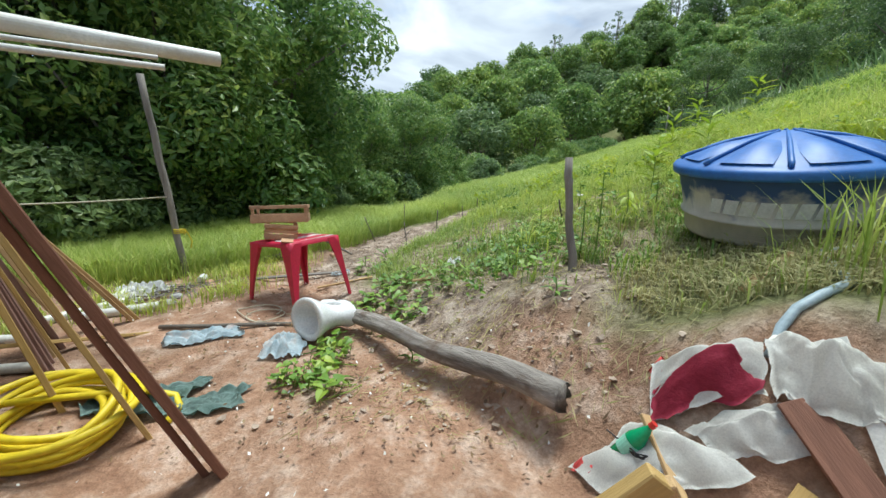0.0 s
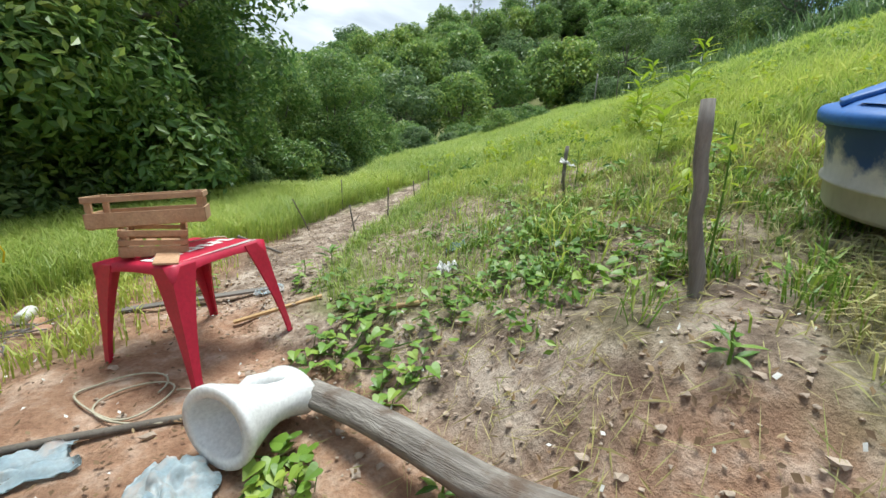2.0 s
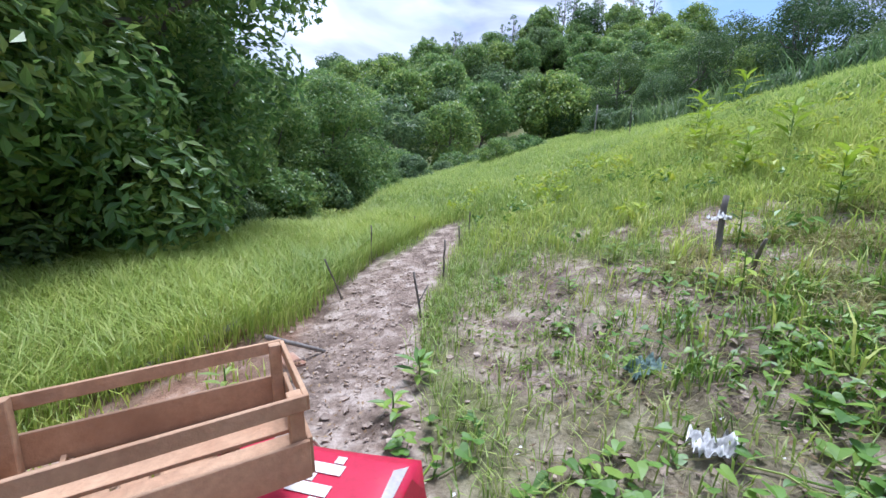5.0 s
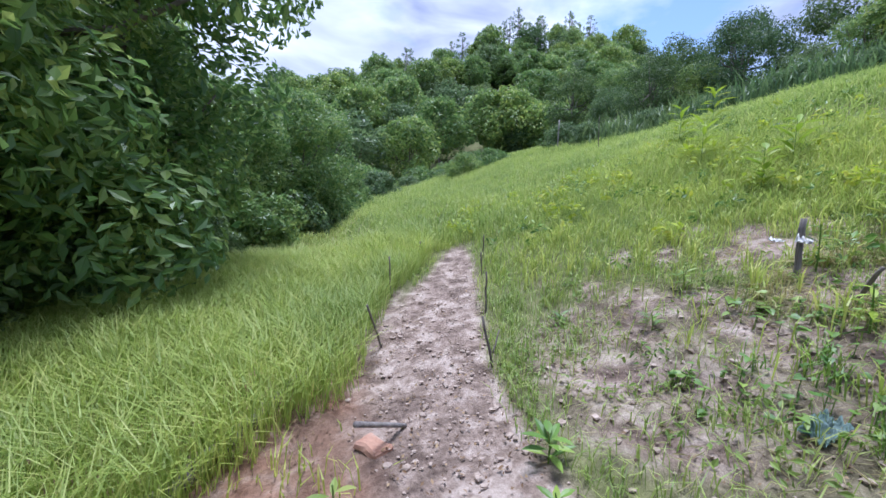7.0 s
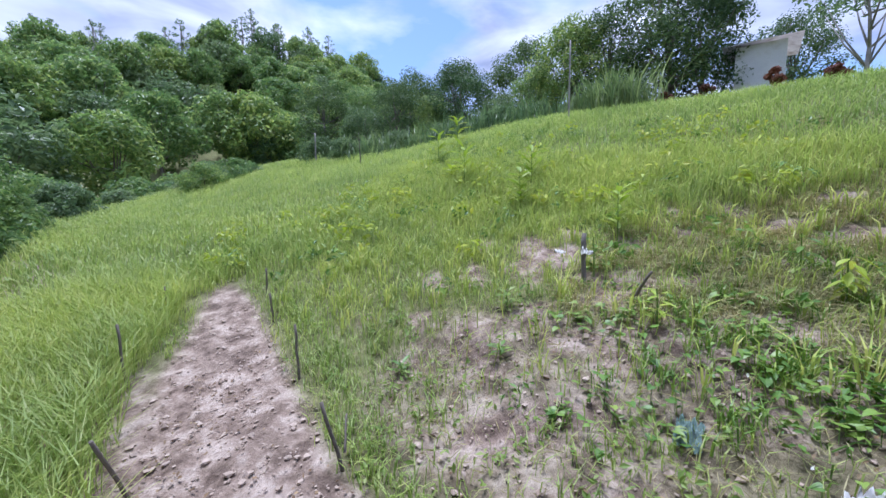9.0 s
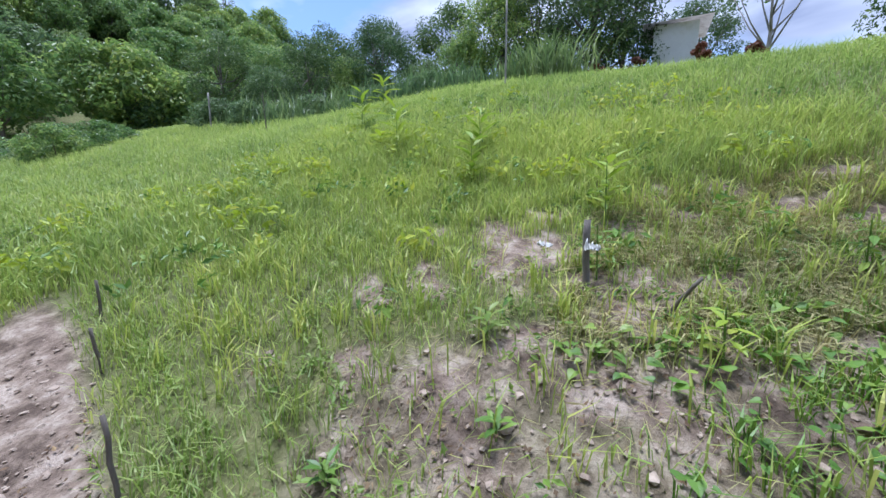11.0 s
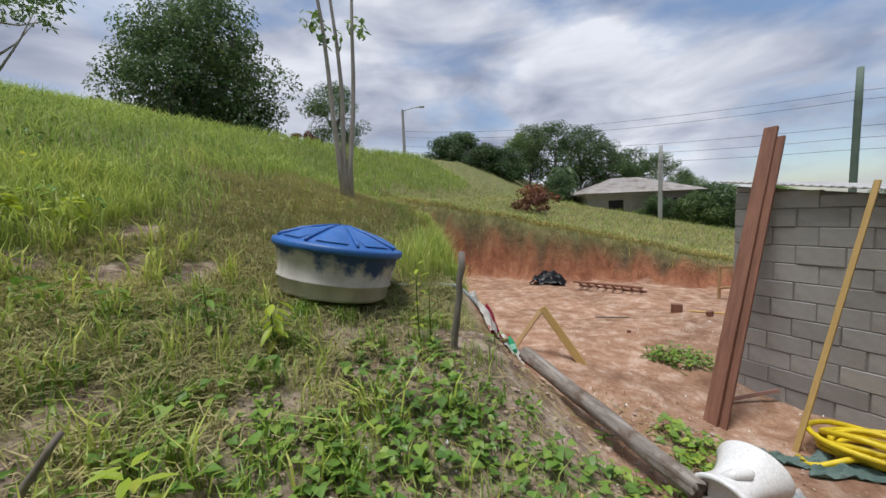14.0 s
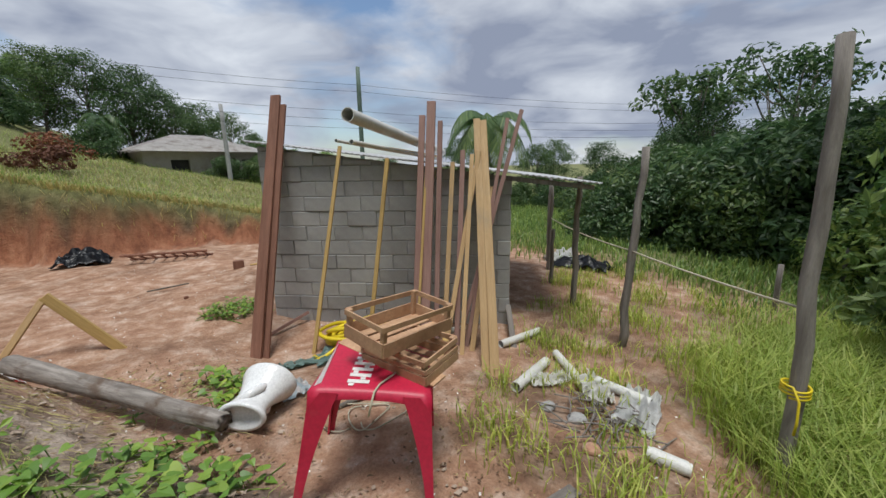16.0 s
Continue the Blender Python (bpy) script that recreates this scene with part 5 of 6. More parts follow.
cloth("net", -1.50, 1.05, 0.32, 0.16, 20, NET, "crumpled green-grey netting on the ground", 3, 0.08, ragged_edge=0.5)
cloth("net", -1.02, 1.12, 0.22, 0.09, 20, NET, "crumpled grey plastic strip on the ground", 4, 0.05, ragged_edge=0.5)
cloth("plastic_bag", 0.45, 3.5, 0.06, 0.075, 60, WHITE_BAG, "torn white plastic bag caught in the weeds", 5, 0.08, 0.04, 0.6, 14)
cloth("plastic_bag", -3.55, 3.3, 0.28, 0.16, 30, WHITE_BAG, "white plastic sheet lying in the grass", 6, 0.1)
cloth("plastic_bag", -3.45, 2.92, 0.2, 0.12, 70, SACK, "dirty white plastic sheet among the debris", 7, 0.1)
cloth("plastic_bag", -3.2, 2.55, 0.22, 0.1, -10, SACK, "torn pale sack among the debris", 8, 0.08)
cloth("plastic_bag", -1.15, 3.9, 0.12, 0.07, 20, RAG_BLUE, "pale blue paper on the ground behind the table", 9, 0.04)
cloth("plastic_bag", 0.6, 4.2, 0.1, 0.07, 0, NET, "green plastic scrap on the bed", 12, 0.06)
cloth("plastic_bag", -7.3, -1.6, 0.4, 0.25, 0, WHITE_BAG, "white plastic sheet over a heap beyond the fence", 10, 0.12, extra=0.12)
cloth("plastic_sheet", -7.0, -0.6, 0.6, 0.32, 120, BLACK_BAG, "black plastic sheet over a heap beyond the fence", 11, 0.12, extra=0.14)
cloth("rubbish_bag", 2.58, -5.35, 0.46, 0.24, 10, BLACK_BAG, "full black rubbish bag at the foot of the cut bank", 13, 0.14, extra=0.26, n=26)
_tied = cloth("plastic_bag", 2.13, 5.33, 0.04, 0.06, 40, WHITE_BAG, "strip of white plastic tied to the stake", 14, 0.07, ragged_edge=0.6, n=12, floor=1.60)
cloth("plastic_bag", 2.42, 5.75, 0.04, 0.06, 0, WHITE_BAG, "scrap of white plastic hanging on a weed", 15, 0.05, ragged_edge=0.6, n=8, floor=gz(2.42, 5.75) + 0.18)

# heap of sacks and offcuts on the bank
def drape(name, corners, material, label, seed, height=0.06, lift=0.02, n=22):
    """A crumpled four-cornered sheet draped over the bank."""
    bm = bmesh.new()
    c = [Vector(p) for p in corners]
    mid = (c[0] + c[1] + c[2] + c[3]) / 4
    rows = []
    for i in range(n + 1):
        row = []
        for j in range(n + 1):
            u, v = i / n, j / n
            p = (c[0] * (1 - u) + c[1] * u) * (1 - v) + (c[3] * (1 - u) + c[2] * u) * v
            p = p + Vector((noise.noise((u * 3 + seed, v * 3, 5)), noise.noise((u * 3, v * 3 + seed, 9)))) * 0.025
            fold = abs(noise.noise((u * 3.0 + seed * 3, v * 1.6, 1))) * height * 1.7 + abs(noise.noise((u * 7 + seed, v * 5, 2))) * height * 0.5
            row.append(bm.verts.new((p.x - mid.x, p.y - mid.y, gz(p.x, p.y) + 0.012 + lift * (0.25 + 1.1 * math.sin(math.pi * u) * math.sin(math.pi * v)) + fold)))
        rows.append(row)
    for i in range(n):
        for j in range(n):
            bm.faces.new((rows[i][j], rows[i + 1][j], rows[i + 1][j + 1], rows[i][j + 1]))
    bmesh.ops.solidify(bm, geom=bm.faces[:], thickness=0.006)
    ob = part(name, bm, material, smooth=True)
    ob.location = (mid.x, mid.y, 0)
    return tagged(ob, label, "cloth" if name == "cloth" else "sack", "heap of sacks")


drape("sack", ((1.673, 0.868), (1.99, 0.60), (1.95, 0.44), (1.60, 0.62)), SACK, "dirty white woven sack with red stripes at its corner", 21, 0.05, 0.12)
drape("cloth", ((1.652, 0.745), (1.945, 0.545), (1.93, 0.45), (1.60, 0.615)), SACK_RED, "crimson printed cloth folded over the heap", 22, 0.05, 0.17)
drape("sack", ((1.995, 0.59), (2.26, 0.34), (2.20, 0.22), (1.95, 0.40)), SACK, "dirty white woven sack twisted over the bank", 23, 0.08, 0.10)
drape("sack", ((1.70, 0.53), (1.96, 0.43), (2.12, 0.22), (1.80, 0.36)), SACK, "dirty white woven sack lying under the crimson cloth", 25, 0.05, 0.05)
drape("sack", ((1.257, 0.656), (1.567, 0.665), (1.86, 0.30), (1.42, 0.38)), SACK, "dirty white woven sack with red print at its edge", 24, 0.05, 0.07)
for k in range(3):
    x, y = 1.668 - 0.006 * k, 0.855 - 0.036 * k
    drape("cloth", ((x, y), (x + 0.06, y - 0.05), (x + 0.057, y - 0.066), (x - 0.003, y - 0.016)), SACK_STRIPE, "red stripe printed on the corner of the sack", 30 + k, 0.01, 0.06, 4)
    x, y = 1.275 + 0.045 * k, 0.645 - 0.058 * k
    drape("cloth", ((x, y), (x + 0.045, y + 0.015), (x + 0.06, y - 0.015), (x + 0.015, y - 0.03)), SACK_STRIPE, "red stripe printed on the edge of the sack", 40 + k, 0.01, 0.05, 4)
board("frame_timber", (0.72, -0.02, 0.22), (1.295, -0.10, 0.95), 0.10, 0.05, WOOD_YELLOW, "yellow timber of a broken frame standing on the rubble", group="broken frame", facing=(0, 1, 0.2))
board("frame_timber", (1.62, 0.12, 0.42), (1.30, -0.10, 0.93), 0.06, 0.04, WOOD_TAN, "pale timber of a broken frame standing on the heap", group="broken frame", facing=(0, 1, 0.2))
board("plank", (1.58, 0.64, gz(1.58, 0.64) + 0.09), (1.63, 0.24, gz(1.63, 0.24) + 0.09), 0.055, 0.02, WOOD_TAN, "pale offcut lying on the heap of sacks", group="offcuts", facing=(0.3, 0, 1))
board("plank", (2.0, 0.38, gz(2.0, 0.38) + 0.09), (2.10, 0.08, gz(2.10, 0.08) + 0.10), 0.13, 0.02, WOOD_RED, "brown board propped on the heap of sacks", group="offcuts", facing=(-0.5, -0.3, 1))
board("plank", (1.80, 0.10, gz(1.80, 0.10) + 0.05), (2.0, 0.2, gz(2.0, 0.2) + 0.05), 0.12, 0.02, WOOD_YELLOW, "yellow board lying at the foot of the heap", group="offcuts", facing=(0, -0.3, 1))
board("plank", (2.19, 0.48, 1.21), (2.17, 0.12, gz(2.17, 0.12) + 0.06), 0.05, 0.008, SACK, "pale bent strip of veneer sticking out of the heap", group="offcuts", facing=(-1, -0.6, 0.3))
BLACK = surface("black_rubber", (0.012, 0.012, 0.014), (0.025, 0.025, 0.03), 8, 0.6, 0.1)
cable("wire", [(1.53 + 0.06 * math.cos(a) * (1 + 0.2 * math.sin(3 * a)), 0.54 + 0.06 * math.sin(a), gz(1.53, 0.54) + 0.09 + 0.01 * math.sin(2.3 * a)) for a in np.linspace(0, 25, 90)] + [(1.46, 0.62, gz(1.46, 0.62) + 0.1), (1.43, 0.68, gz(1.43, 0.68) + 0.1)], 0.004, BLACK, "coil of thin black wire on the sacks", "wire")


def bottle(place, turn):
    b = thing("bottle", place, "green plastic drink bottle with a red cap", "bottle", turn=turn)
    part("body", lathe(bmesh.new(), [(0.0, 0.0), (0.04, 0.005), (0.045, 0.03), (0.043, 0.09), (0.046, 0.10), (0.046, 0.18), (0.04, 0.2), (0.02, 0.26), (0.013, 0.275), (0.013, 0.29)], 20), GREEN_GLASS, b, smooth=True)
    part("cap", lathe(bmesh.new(), [(0.0, 0.31), (0.015, 0.31), (0.016, 0.285), (0.0, 0.285)], 14), RED_CAP, b, "red screw cap")
    part("label", lathe(bmesh.new(), [(0.0475, 0.1), (0.0475, 0.17)], 20), surface("pale_green_label", (0.25, 0.6, 0.45), (0.35, 0.7, 0.55), 5, 0.5, 0.0), b, "pale green wrapped label")
    return b


bottle((1.44, 0.60, gz(1.44, 0.6) + 0.02), (28, 10, 40))
bottle((3.45, 1.25, gz(3.45, 1.25) + 0.06), (75, 10, 120))

HOSE_GREY = surface("grey_hose", (0.30, 0.38, 0.42), (0.42, 0.50, 0.54), 5, 0.5, 0.1)
cable("hose", [(x, y, max(z, gz(x, y) + 0.02)) for x, y, z in ((2.00, 0.55, 0.98), (2.02, 0.56, 1.05), (2.07, 0.61, 1.14), (2.14, 0.64, 1.24), (2.23, 0.65, 1.32), (2.47, 0.79, 1.38), (2.75, 1.33, 1.36), (3.0, 1.2, 1.40))], 0.022, HOSE_GREY, "grey plastic hose running down from the water tank", "hose")

# ---- yellow hose ----
_coil = []
for i, a in enumerate(np.linspace(0, 15 * math.pi, 190)):
    f = a / (15 * math.pi)
    r = 0.27 + 0.07 * math.sin(a * 0.37) + 0.09 * f
    x, y = -1.76 + r * 1.1 * math.cos(a), 0.73 + r * math.sin(a) * 0.95
    _coil.append((x, y, gz(x, y) + 0.03 + 0.2 * f * (0.75 + 0.25 * math.sin(a * 1.7 + 1)) + 0.035 * math.sin(a + 0.8)))
_coil += [(-1.48, 1.05, gz(-1.48, 1.05) + 0.1), (-1.30, 1.12, gz(-1.30, 1.12) + 0.05), (-1.23, 1.07, gz(-1.23, 1.07) + 0.02), (-1.20, 0.93, gz(-1.20, 0.93) + 0.015)]
cable("garden_hose", _coil, 0.025, YELLOW, "yellow hose lying in a loose coil by the wall", "hose")

# ---- toilet bowl ----
CERAMIC = surface("white_ceramic", (0.70, 0.70, 0.69), (0.80, 0.80, 0.79), 3, 0.18, 0.04, stains=(0.55, 0.5, 0.43), stain_at=(0.62, 0.8))


def build_toilet():
    base, rim = Vector((-0.50, 2.28, gz(-0.50, 2.28) + 0.155)), Vector((-0.70, 1.93, gz(-0.70, 1.93) + 0.215))
    zaxis = (rim - base).normalized()
    xaxis = Vector((0, 0, 1)) - zaxis * zaxis.z
    xaxis.normalize()
    m = Matrix.Translation(base) @ Matrix((xaxis, zaxis.cross(xaxis), zaxis)).transposed().to_4x4() @ Matrix.Scale(1.03, 4)
    t = new("toilet_bowl")
    t.matrix_world = m
    tagged(t, "white ceramic toilet bowl lying on its side", "toilet")
    bm = bmesh.new()
    # height along the axis, half width, half length and the shift of each section
    prof = ((0.05, 0.0, 0.0, 0.0), (0.045, 0.07, 0.11, 0.0), (0.0, 0.095, 0.145, 0.0), (0.0, 0.122, 0.175, 0.0), (0.022, 0.124, 0.178, 0.0), (0.05, 0.112, 0.16, 0.0), (0.11, 0.098, 0.135, 0.0), (0.17, 0.098, 0.135, 0.01), (0.23, 0.115, 0.15, 0.015),
            (0.29, 0.145, 0.175, 0.02), (0.335, 0.165, 0.195, 0.02), (0.36, 0.172, 0.205, 0.02), (0.372, 0.182, 0.215, 0.02), (0.395, 0.185, 0.218, 0.02), (0.408, 0.178, 0.21, 0.02), (0.408, 0.135, 0.165, 0.02), (0.385, 0.125, 0.155, 0.02), (0.30, 0.10, 0.12, 0.015), (0.22, 0.05, 0.06, 0.01), (0.205, 0.0, 0.0, 0.01))
    rings = []
    for z, rx, ry, dy in prof:
        rings.append([bm.verts.new((rx * math.cos(k * math.tau / 40), dy + ry * math.sin(k * math.tau / 40) * (1 + 0.05 * math.sin(k * math.tau / 40)), z)) for k in range(40)])
    for r0, r1 in zip(rings, rings[1:]):
        for k in range(40):
            bm.faces.new((r0[k], r0[(k + 1) % 40], r1[(k + 1) % 40], r1[k]))
    bmesh.ops.remove_doubles(bm, verts=rings[0] + rings[-1], dist=0.0001)
    part("bowl", bm, CERAMIC, t, smooth=True)
    for side in (-1, 1):
        bm = bmesh.new()
        tube(bm, [(0.075 * side + 0.01, -0.02, 0.07), (0.105 * side, 0.03, 0.13), (0.10 * side, 0.075, 0.20), (0.085 * side, 0.08, 0.26)], (0.02, 0.035, 0.036, 0.02), 10)
        part("trapway", bm, CERAMIC, t, "raised bend of the drain", smooth=True)
    return t


build_toilet()

# ---- crates on the table ----
CRATE = surface("crate_wood", (0.40, 0.22, 0.12), (0.57, 0.37, 0.22), 7, 0.75, 0.35, stretch=(1.0, 1, 1), stains=(0.28, 0.15, 0.08), vary=0.12)


def crate(m, length, width, height, label, rails=2, floor_slats=4):
    c = new("crate")
    c.matrix_world = m
    tagged(c, label, "crate", "crates on the table")
    t = 0.011
    rng = random.Random(int(length * 100))
    for sx in (-1, 1):
        for sy in (-1, 1):
            part("corner_post", box(bmesh.new(), (0.03, 0.03, height), Matrix.Translation((sx * (length / 2 - 0.02), sy * (width / 2 - 0.02), height / 2)), 0.002), CRATE, c)
    heights = ((0.05, 0.085), (height - 0.018, 0.034)) if rails == 2 else ((0.04, 0.06), (height * 0.55, 0.03), (height - 0.02, 0.036))
    for z, w in heights:
        for s in (-1, 1):
            part("side_slat", box(bmesh.new(), (length, t, w), pose(0, s * (width / 2 + t / 2 - 0.004), z, 0, rng.uniform(-0.6, 0.6), 0), 0.0015), CRATE, c)
            part("end_slat", box(bmesh.new(), (t, width, w), pose(s * (length / 2 + t / 2 - 0.004), 0, z, rng.uniform(-0.6, 0.6), 0, 0), 0.0015), CRATE, c)
    for k in range(floor_slats):
        y = (k + 0.5) / floor_slats * width - width / 2
        part("floor_slat", box(bmesh.new(), (length, width / floor_slats * 0.72, t), pose(0, y, 0.008, 0, 0, rng.uniform(-1, 1)), 0.0015), CRATE, c)
    return c


def flat_pose(cx, cy, z, ux, uy, tilt_along=0.0, tilt_across=0.0):
    return pose(cx, cy, z, 0, 0, math.degrees(math.atan2(uy, ux))) @ pose(0, 0, 0, tilt_across, tilt_along, 0)


def on_table(lx, ly, up=0.0):
    return TABLE_M @ Vector((lx, ly, up))


crate(flat_pose(-1.555, 3.06, 0.992, -0.47, 0.88, 0, 4), 0.52, 0.33, 0.17, "small open crate of thin brown slats lying on the red table", 3)
crate(flat_pose(-1.51, 3.01, 1.172, -0.93, -0.37, 3, 4), 0.58, 0.36, 0.19, "long open fruit crate of thin brown slats stacked on another crate", 2)
board("board", (-1.24, 2.60, 1.022), (-1.62, 3.36, 0.992), 0.12, 0.012, CRATE, "thin brown board lying on the red table", "board", "crates on the table", (0.1, 0, 1))

# printed mark on the table: white bars in place of a brand name
for k in range(8):
    bm = box(bmesh.new(), (0.125, 0.036, 0.002), pose(0.085, -0.27 + 0.072 * k, 0.003))
    part("printed_mark", bm, WHITE_PAINT, TABLE, "white printed letter bar")
for k in range(8):
    bm = box(bmesh.new(), (0.03, 0.026, 0.002), pose(0.085 + (0.035 if k % 2 else -0.02), -0.234 + 0.072 * k, 0.003))
    part("printed_mark", bm, WHITE_PAINT, TABLE, "white printed letter bar")
bm = bmesh.new()
_v = [bm.verts.new(c) for c in ((0.318, -0.29, 0.003), (0.318, 0.30, -0.004), (0.285, 0.27, 0.003))]
bm.faces.new(_v)
bmesh.ops.solidify(bm, geom=bm.faces[:], thickness=0.002)
part("printed_stripe", bm, WHITE_PAINT, TABLE, "pale yellow printed stripe")
cable("cord", [tuple(on_table(x, y, z)) for x, y, z in ((-0.15, 0.05, 0.01), (-0.10, 0.16, 0.012), (-0.04, 0.27, 0.012), (-0.02, 0.335, 0.0), (-0.01, 0.36, -0.06), (-0.0, 0.365, -0.13))], 0.006, CORD, "pale cord hanging over the edge of the table", "cord")
_loops = []
for a in np.linspace(0, 14, 60):
    x, y = -1.55 + (0.22 + 0.05 * math.sin(a * 0.7)) * math.cos(a) + 0.02 * a, 2.52 + 0.17 * math.sin(a * 1.0 + 0.4 * math.sin(a)) - 0.01 * a
    _loops.append((x, y, gz(x, y) + 0.012 + 0.012 * abs(math.sin(a * 1.3))))
cable("wire", _loops, 0.006, CORD, "loose pale wire lying under the table", "wire")

# ---- pipes and debris beside the shed ----
for a, b, r in (((-2.75, 2.62), (-3.42, 2.28), 0.05), ((-3.66, 2.17), (-3.40, 2.88), 0.045), ((-3.58, 2.82), (-3.72, 3.3), 0.045), ((-3.12, 3.72), (-3.22, 3.92), 0.05), ((-3.2, 1.75), (-3.9, 1.6), 0.045), ((-2.5, 1.25), (-3.0, 1.15), 0.04)):
    hollow_pipe("drain_pipe", (*a, gz(*a) + r), (*b, gz(*b) + r), r, PVC, "dirty white plastic drain pipe lying on the clay", "pipes on the ground")
_heap_rng = random.Random(21)
for k in range(46):
    x, y = -3.2 + _heap_rng.gauss(0, 0.2), 3.3 + _heap_rng.gauss(0, 0.16)
    a = _heap_rng.uniform(0, math.tau)
    n = _heap_rng.uniform(0.15, 0.4)
    z = gz(x, y) + _heap_rng.uniform(0.01, 0.12)
    stick("twig", (x, y, z), (x + n * math.cos(a), y + n * math.sin(a), gz(x + n * math.cos(a), y + n * math.sin(a)) + _heap_rng.uniform(0.01, 0.08)), 0.008, 0.005, WOOD_GREY, "dry twig in a heap of debris", "twig", "debris heap", 5, 0.01, 4, k)
for k, (x, y) in enumerate(((-2.9, 2.9), (-2.75, 3.5), (-2.95, 3.65), (-3.0, 3.15))):
    bm = bmesh.new()
    bmesh.ops.create_icosphere(bm, subdivisions=2, radius=0.07)
    for v in bm.verts:
        v.co *= 1 + 0.5 * noise.noise(v.co * 9 + Vector((k, 0, 0)))
        v.co.z *= 0.6
    ob = part("rubble", bm, (BLOCK, CLAY_LUMP, CLAY_LUMP, BLOCK)[k], smooth=False)
    ob.location = (x, y, gz(x, y) + 0.02)
    tagged(ob, "small lump of rubble on the clay", "rubble", "rubble")

# ---- in the yard ----
def ladder(a, b, width):
    a, b = Vector(a), Vector(b)
    t = thing("ladder", a, "rough wooden ladder lying at the foot of the cut bank", "ladder")
    side = (b - a).cross(Vector((0, 0, 1))).normalized() * width + Vector((0, 0, 0.16))
    for s in (0, 1):
        part("rail", tube(bmesh.new(), [side * s, b - a + side * s], 0.028, 6), WOOD_RED, t)
    for k in range(8):
        p = (b - a) * ((k + 0.5) / 8)
        part("rung", tube(bmesh.new(), [p, p + side], 0.02, 6), WOOD_RED, t)
    return t


ladder((1.70, -5.0, 0.34), (0.15, -4.75, 0.33), 0.4)
for k, (x, y, s) in enumerate(((-0.4, -3.2, 0.16), (0.3, -1.6, 0.05), (-0.9, -3.0, 0.1))):
    ob = part("offcut", box(bmesh.new(), (s * 1.2, s * 0.8, s), pose(0, 0, s / 2, 4, 0, 30 * k), 0.008), WOOD_RED)
    ob.location = (x, y, gz(x, y) - 0.01)
    tagged(ob, "brown timber offcut on the clay yard", "offcut", "yard offcuts")
stick("stick", (-1.4, -3.3, 0.31), (-0.6, -3.25, 0.31), 0.02, 0.02, WOOD_YELLOW, "yellow lath lying in the yard", "stick", "sticks", 6)
stick("stick", (0.9, -2.2, 0.31), (0.35, -2.4, 0.31), 0.014, 0.012, BARK, "dark stick lying in the yard", "stick", "sticks", 6)
gate = thing("gate", (-1.5, -5.0, gz(-1.5, -5.0)), "small frame gate of pale battens in front of the bank", "gate", turn=(0, 0, 35))
for x in (-0.35, 0.0, 0.35):
    part("post", box(bmesh.new(), (0.05, 0.05, 0.75), pose(x, 0, 0.37), 0.004), WOOD_TAN, gate)
for z in (0.25, 0.7):
    part("rail", box(bmesh.new(), (0.75, 0.03, 0.05), pose(0, 0.04, z), 0.004), WOOD_TAN, gate)


# ---- houses, poles and wires ----
PLASTER = surface("beige_plaster", (0.34, 0.31, 0.27), (0.46, 0.43, 0.38), 2, 0.9, 0.2, stains=(0.3, 0.27, 0.22))
WHITEWASH = surface("whitewash", (0.66, 0.66, 0.66), (0.78, 0.78, 0.78), 2, 0.9, 0.15, stains=(0.55, 0.54, 0.5))
PAINTED_DARK = surface("painted_dark_inside", (0.02, 0.02, 0.02), (0.05, 0.045, 0.04), 2, 0.8, 0.0)
TILE_ROOF = surface("pale_roof", (0.52, 0.49, 0.46), (0.66, 0.63, 0.60), 3, 0.8, 0.2, stains=(0.30, 0.25, 0.21))


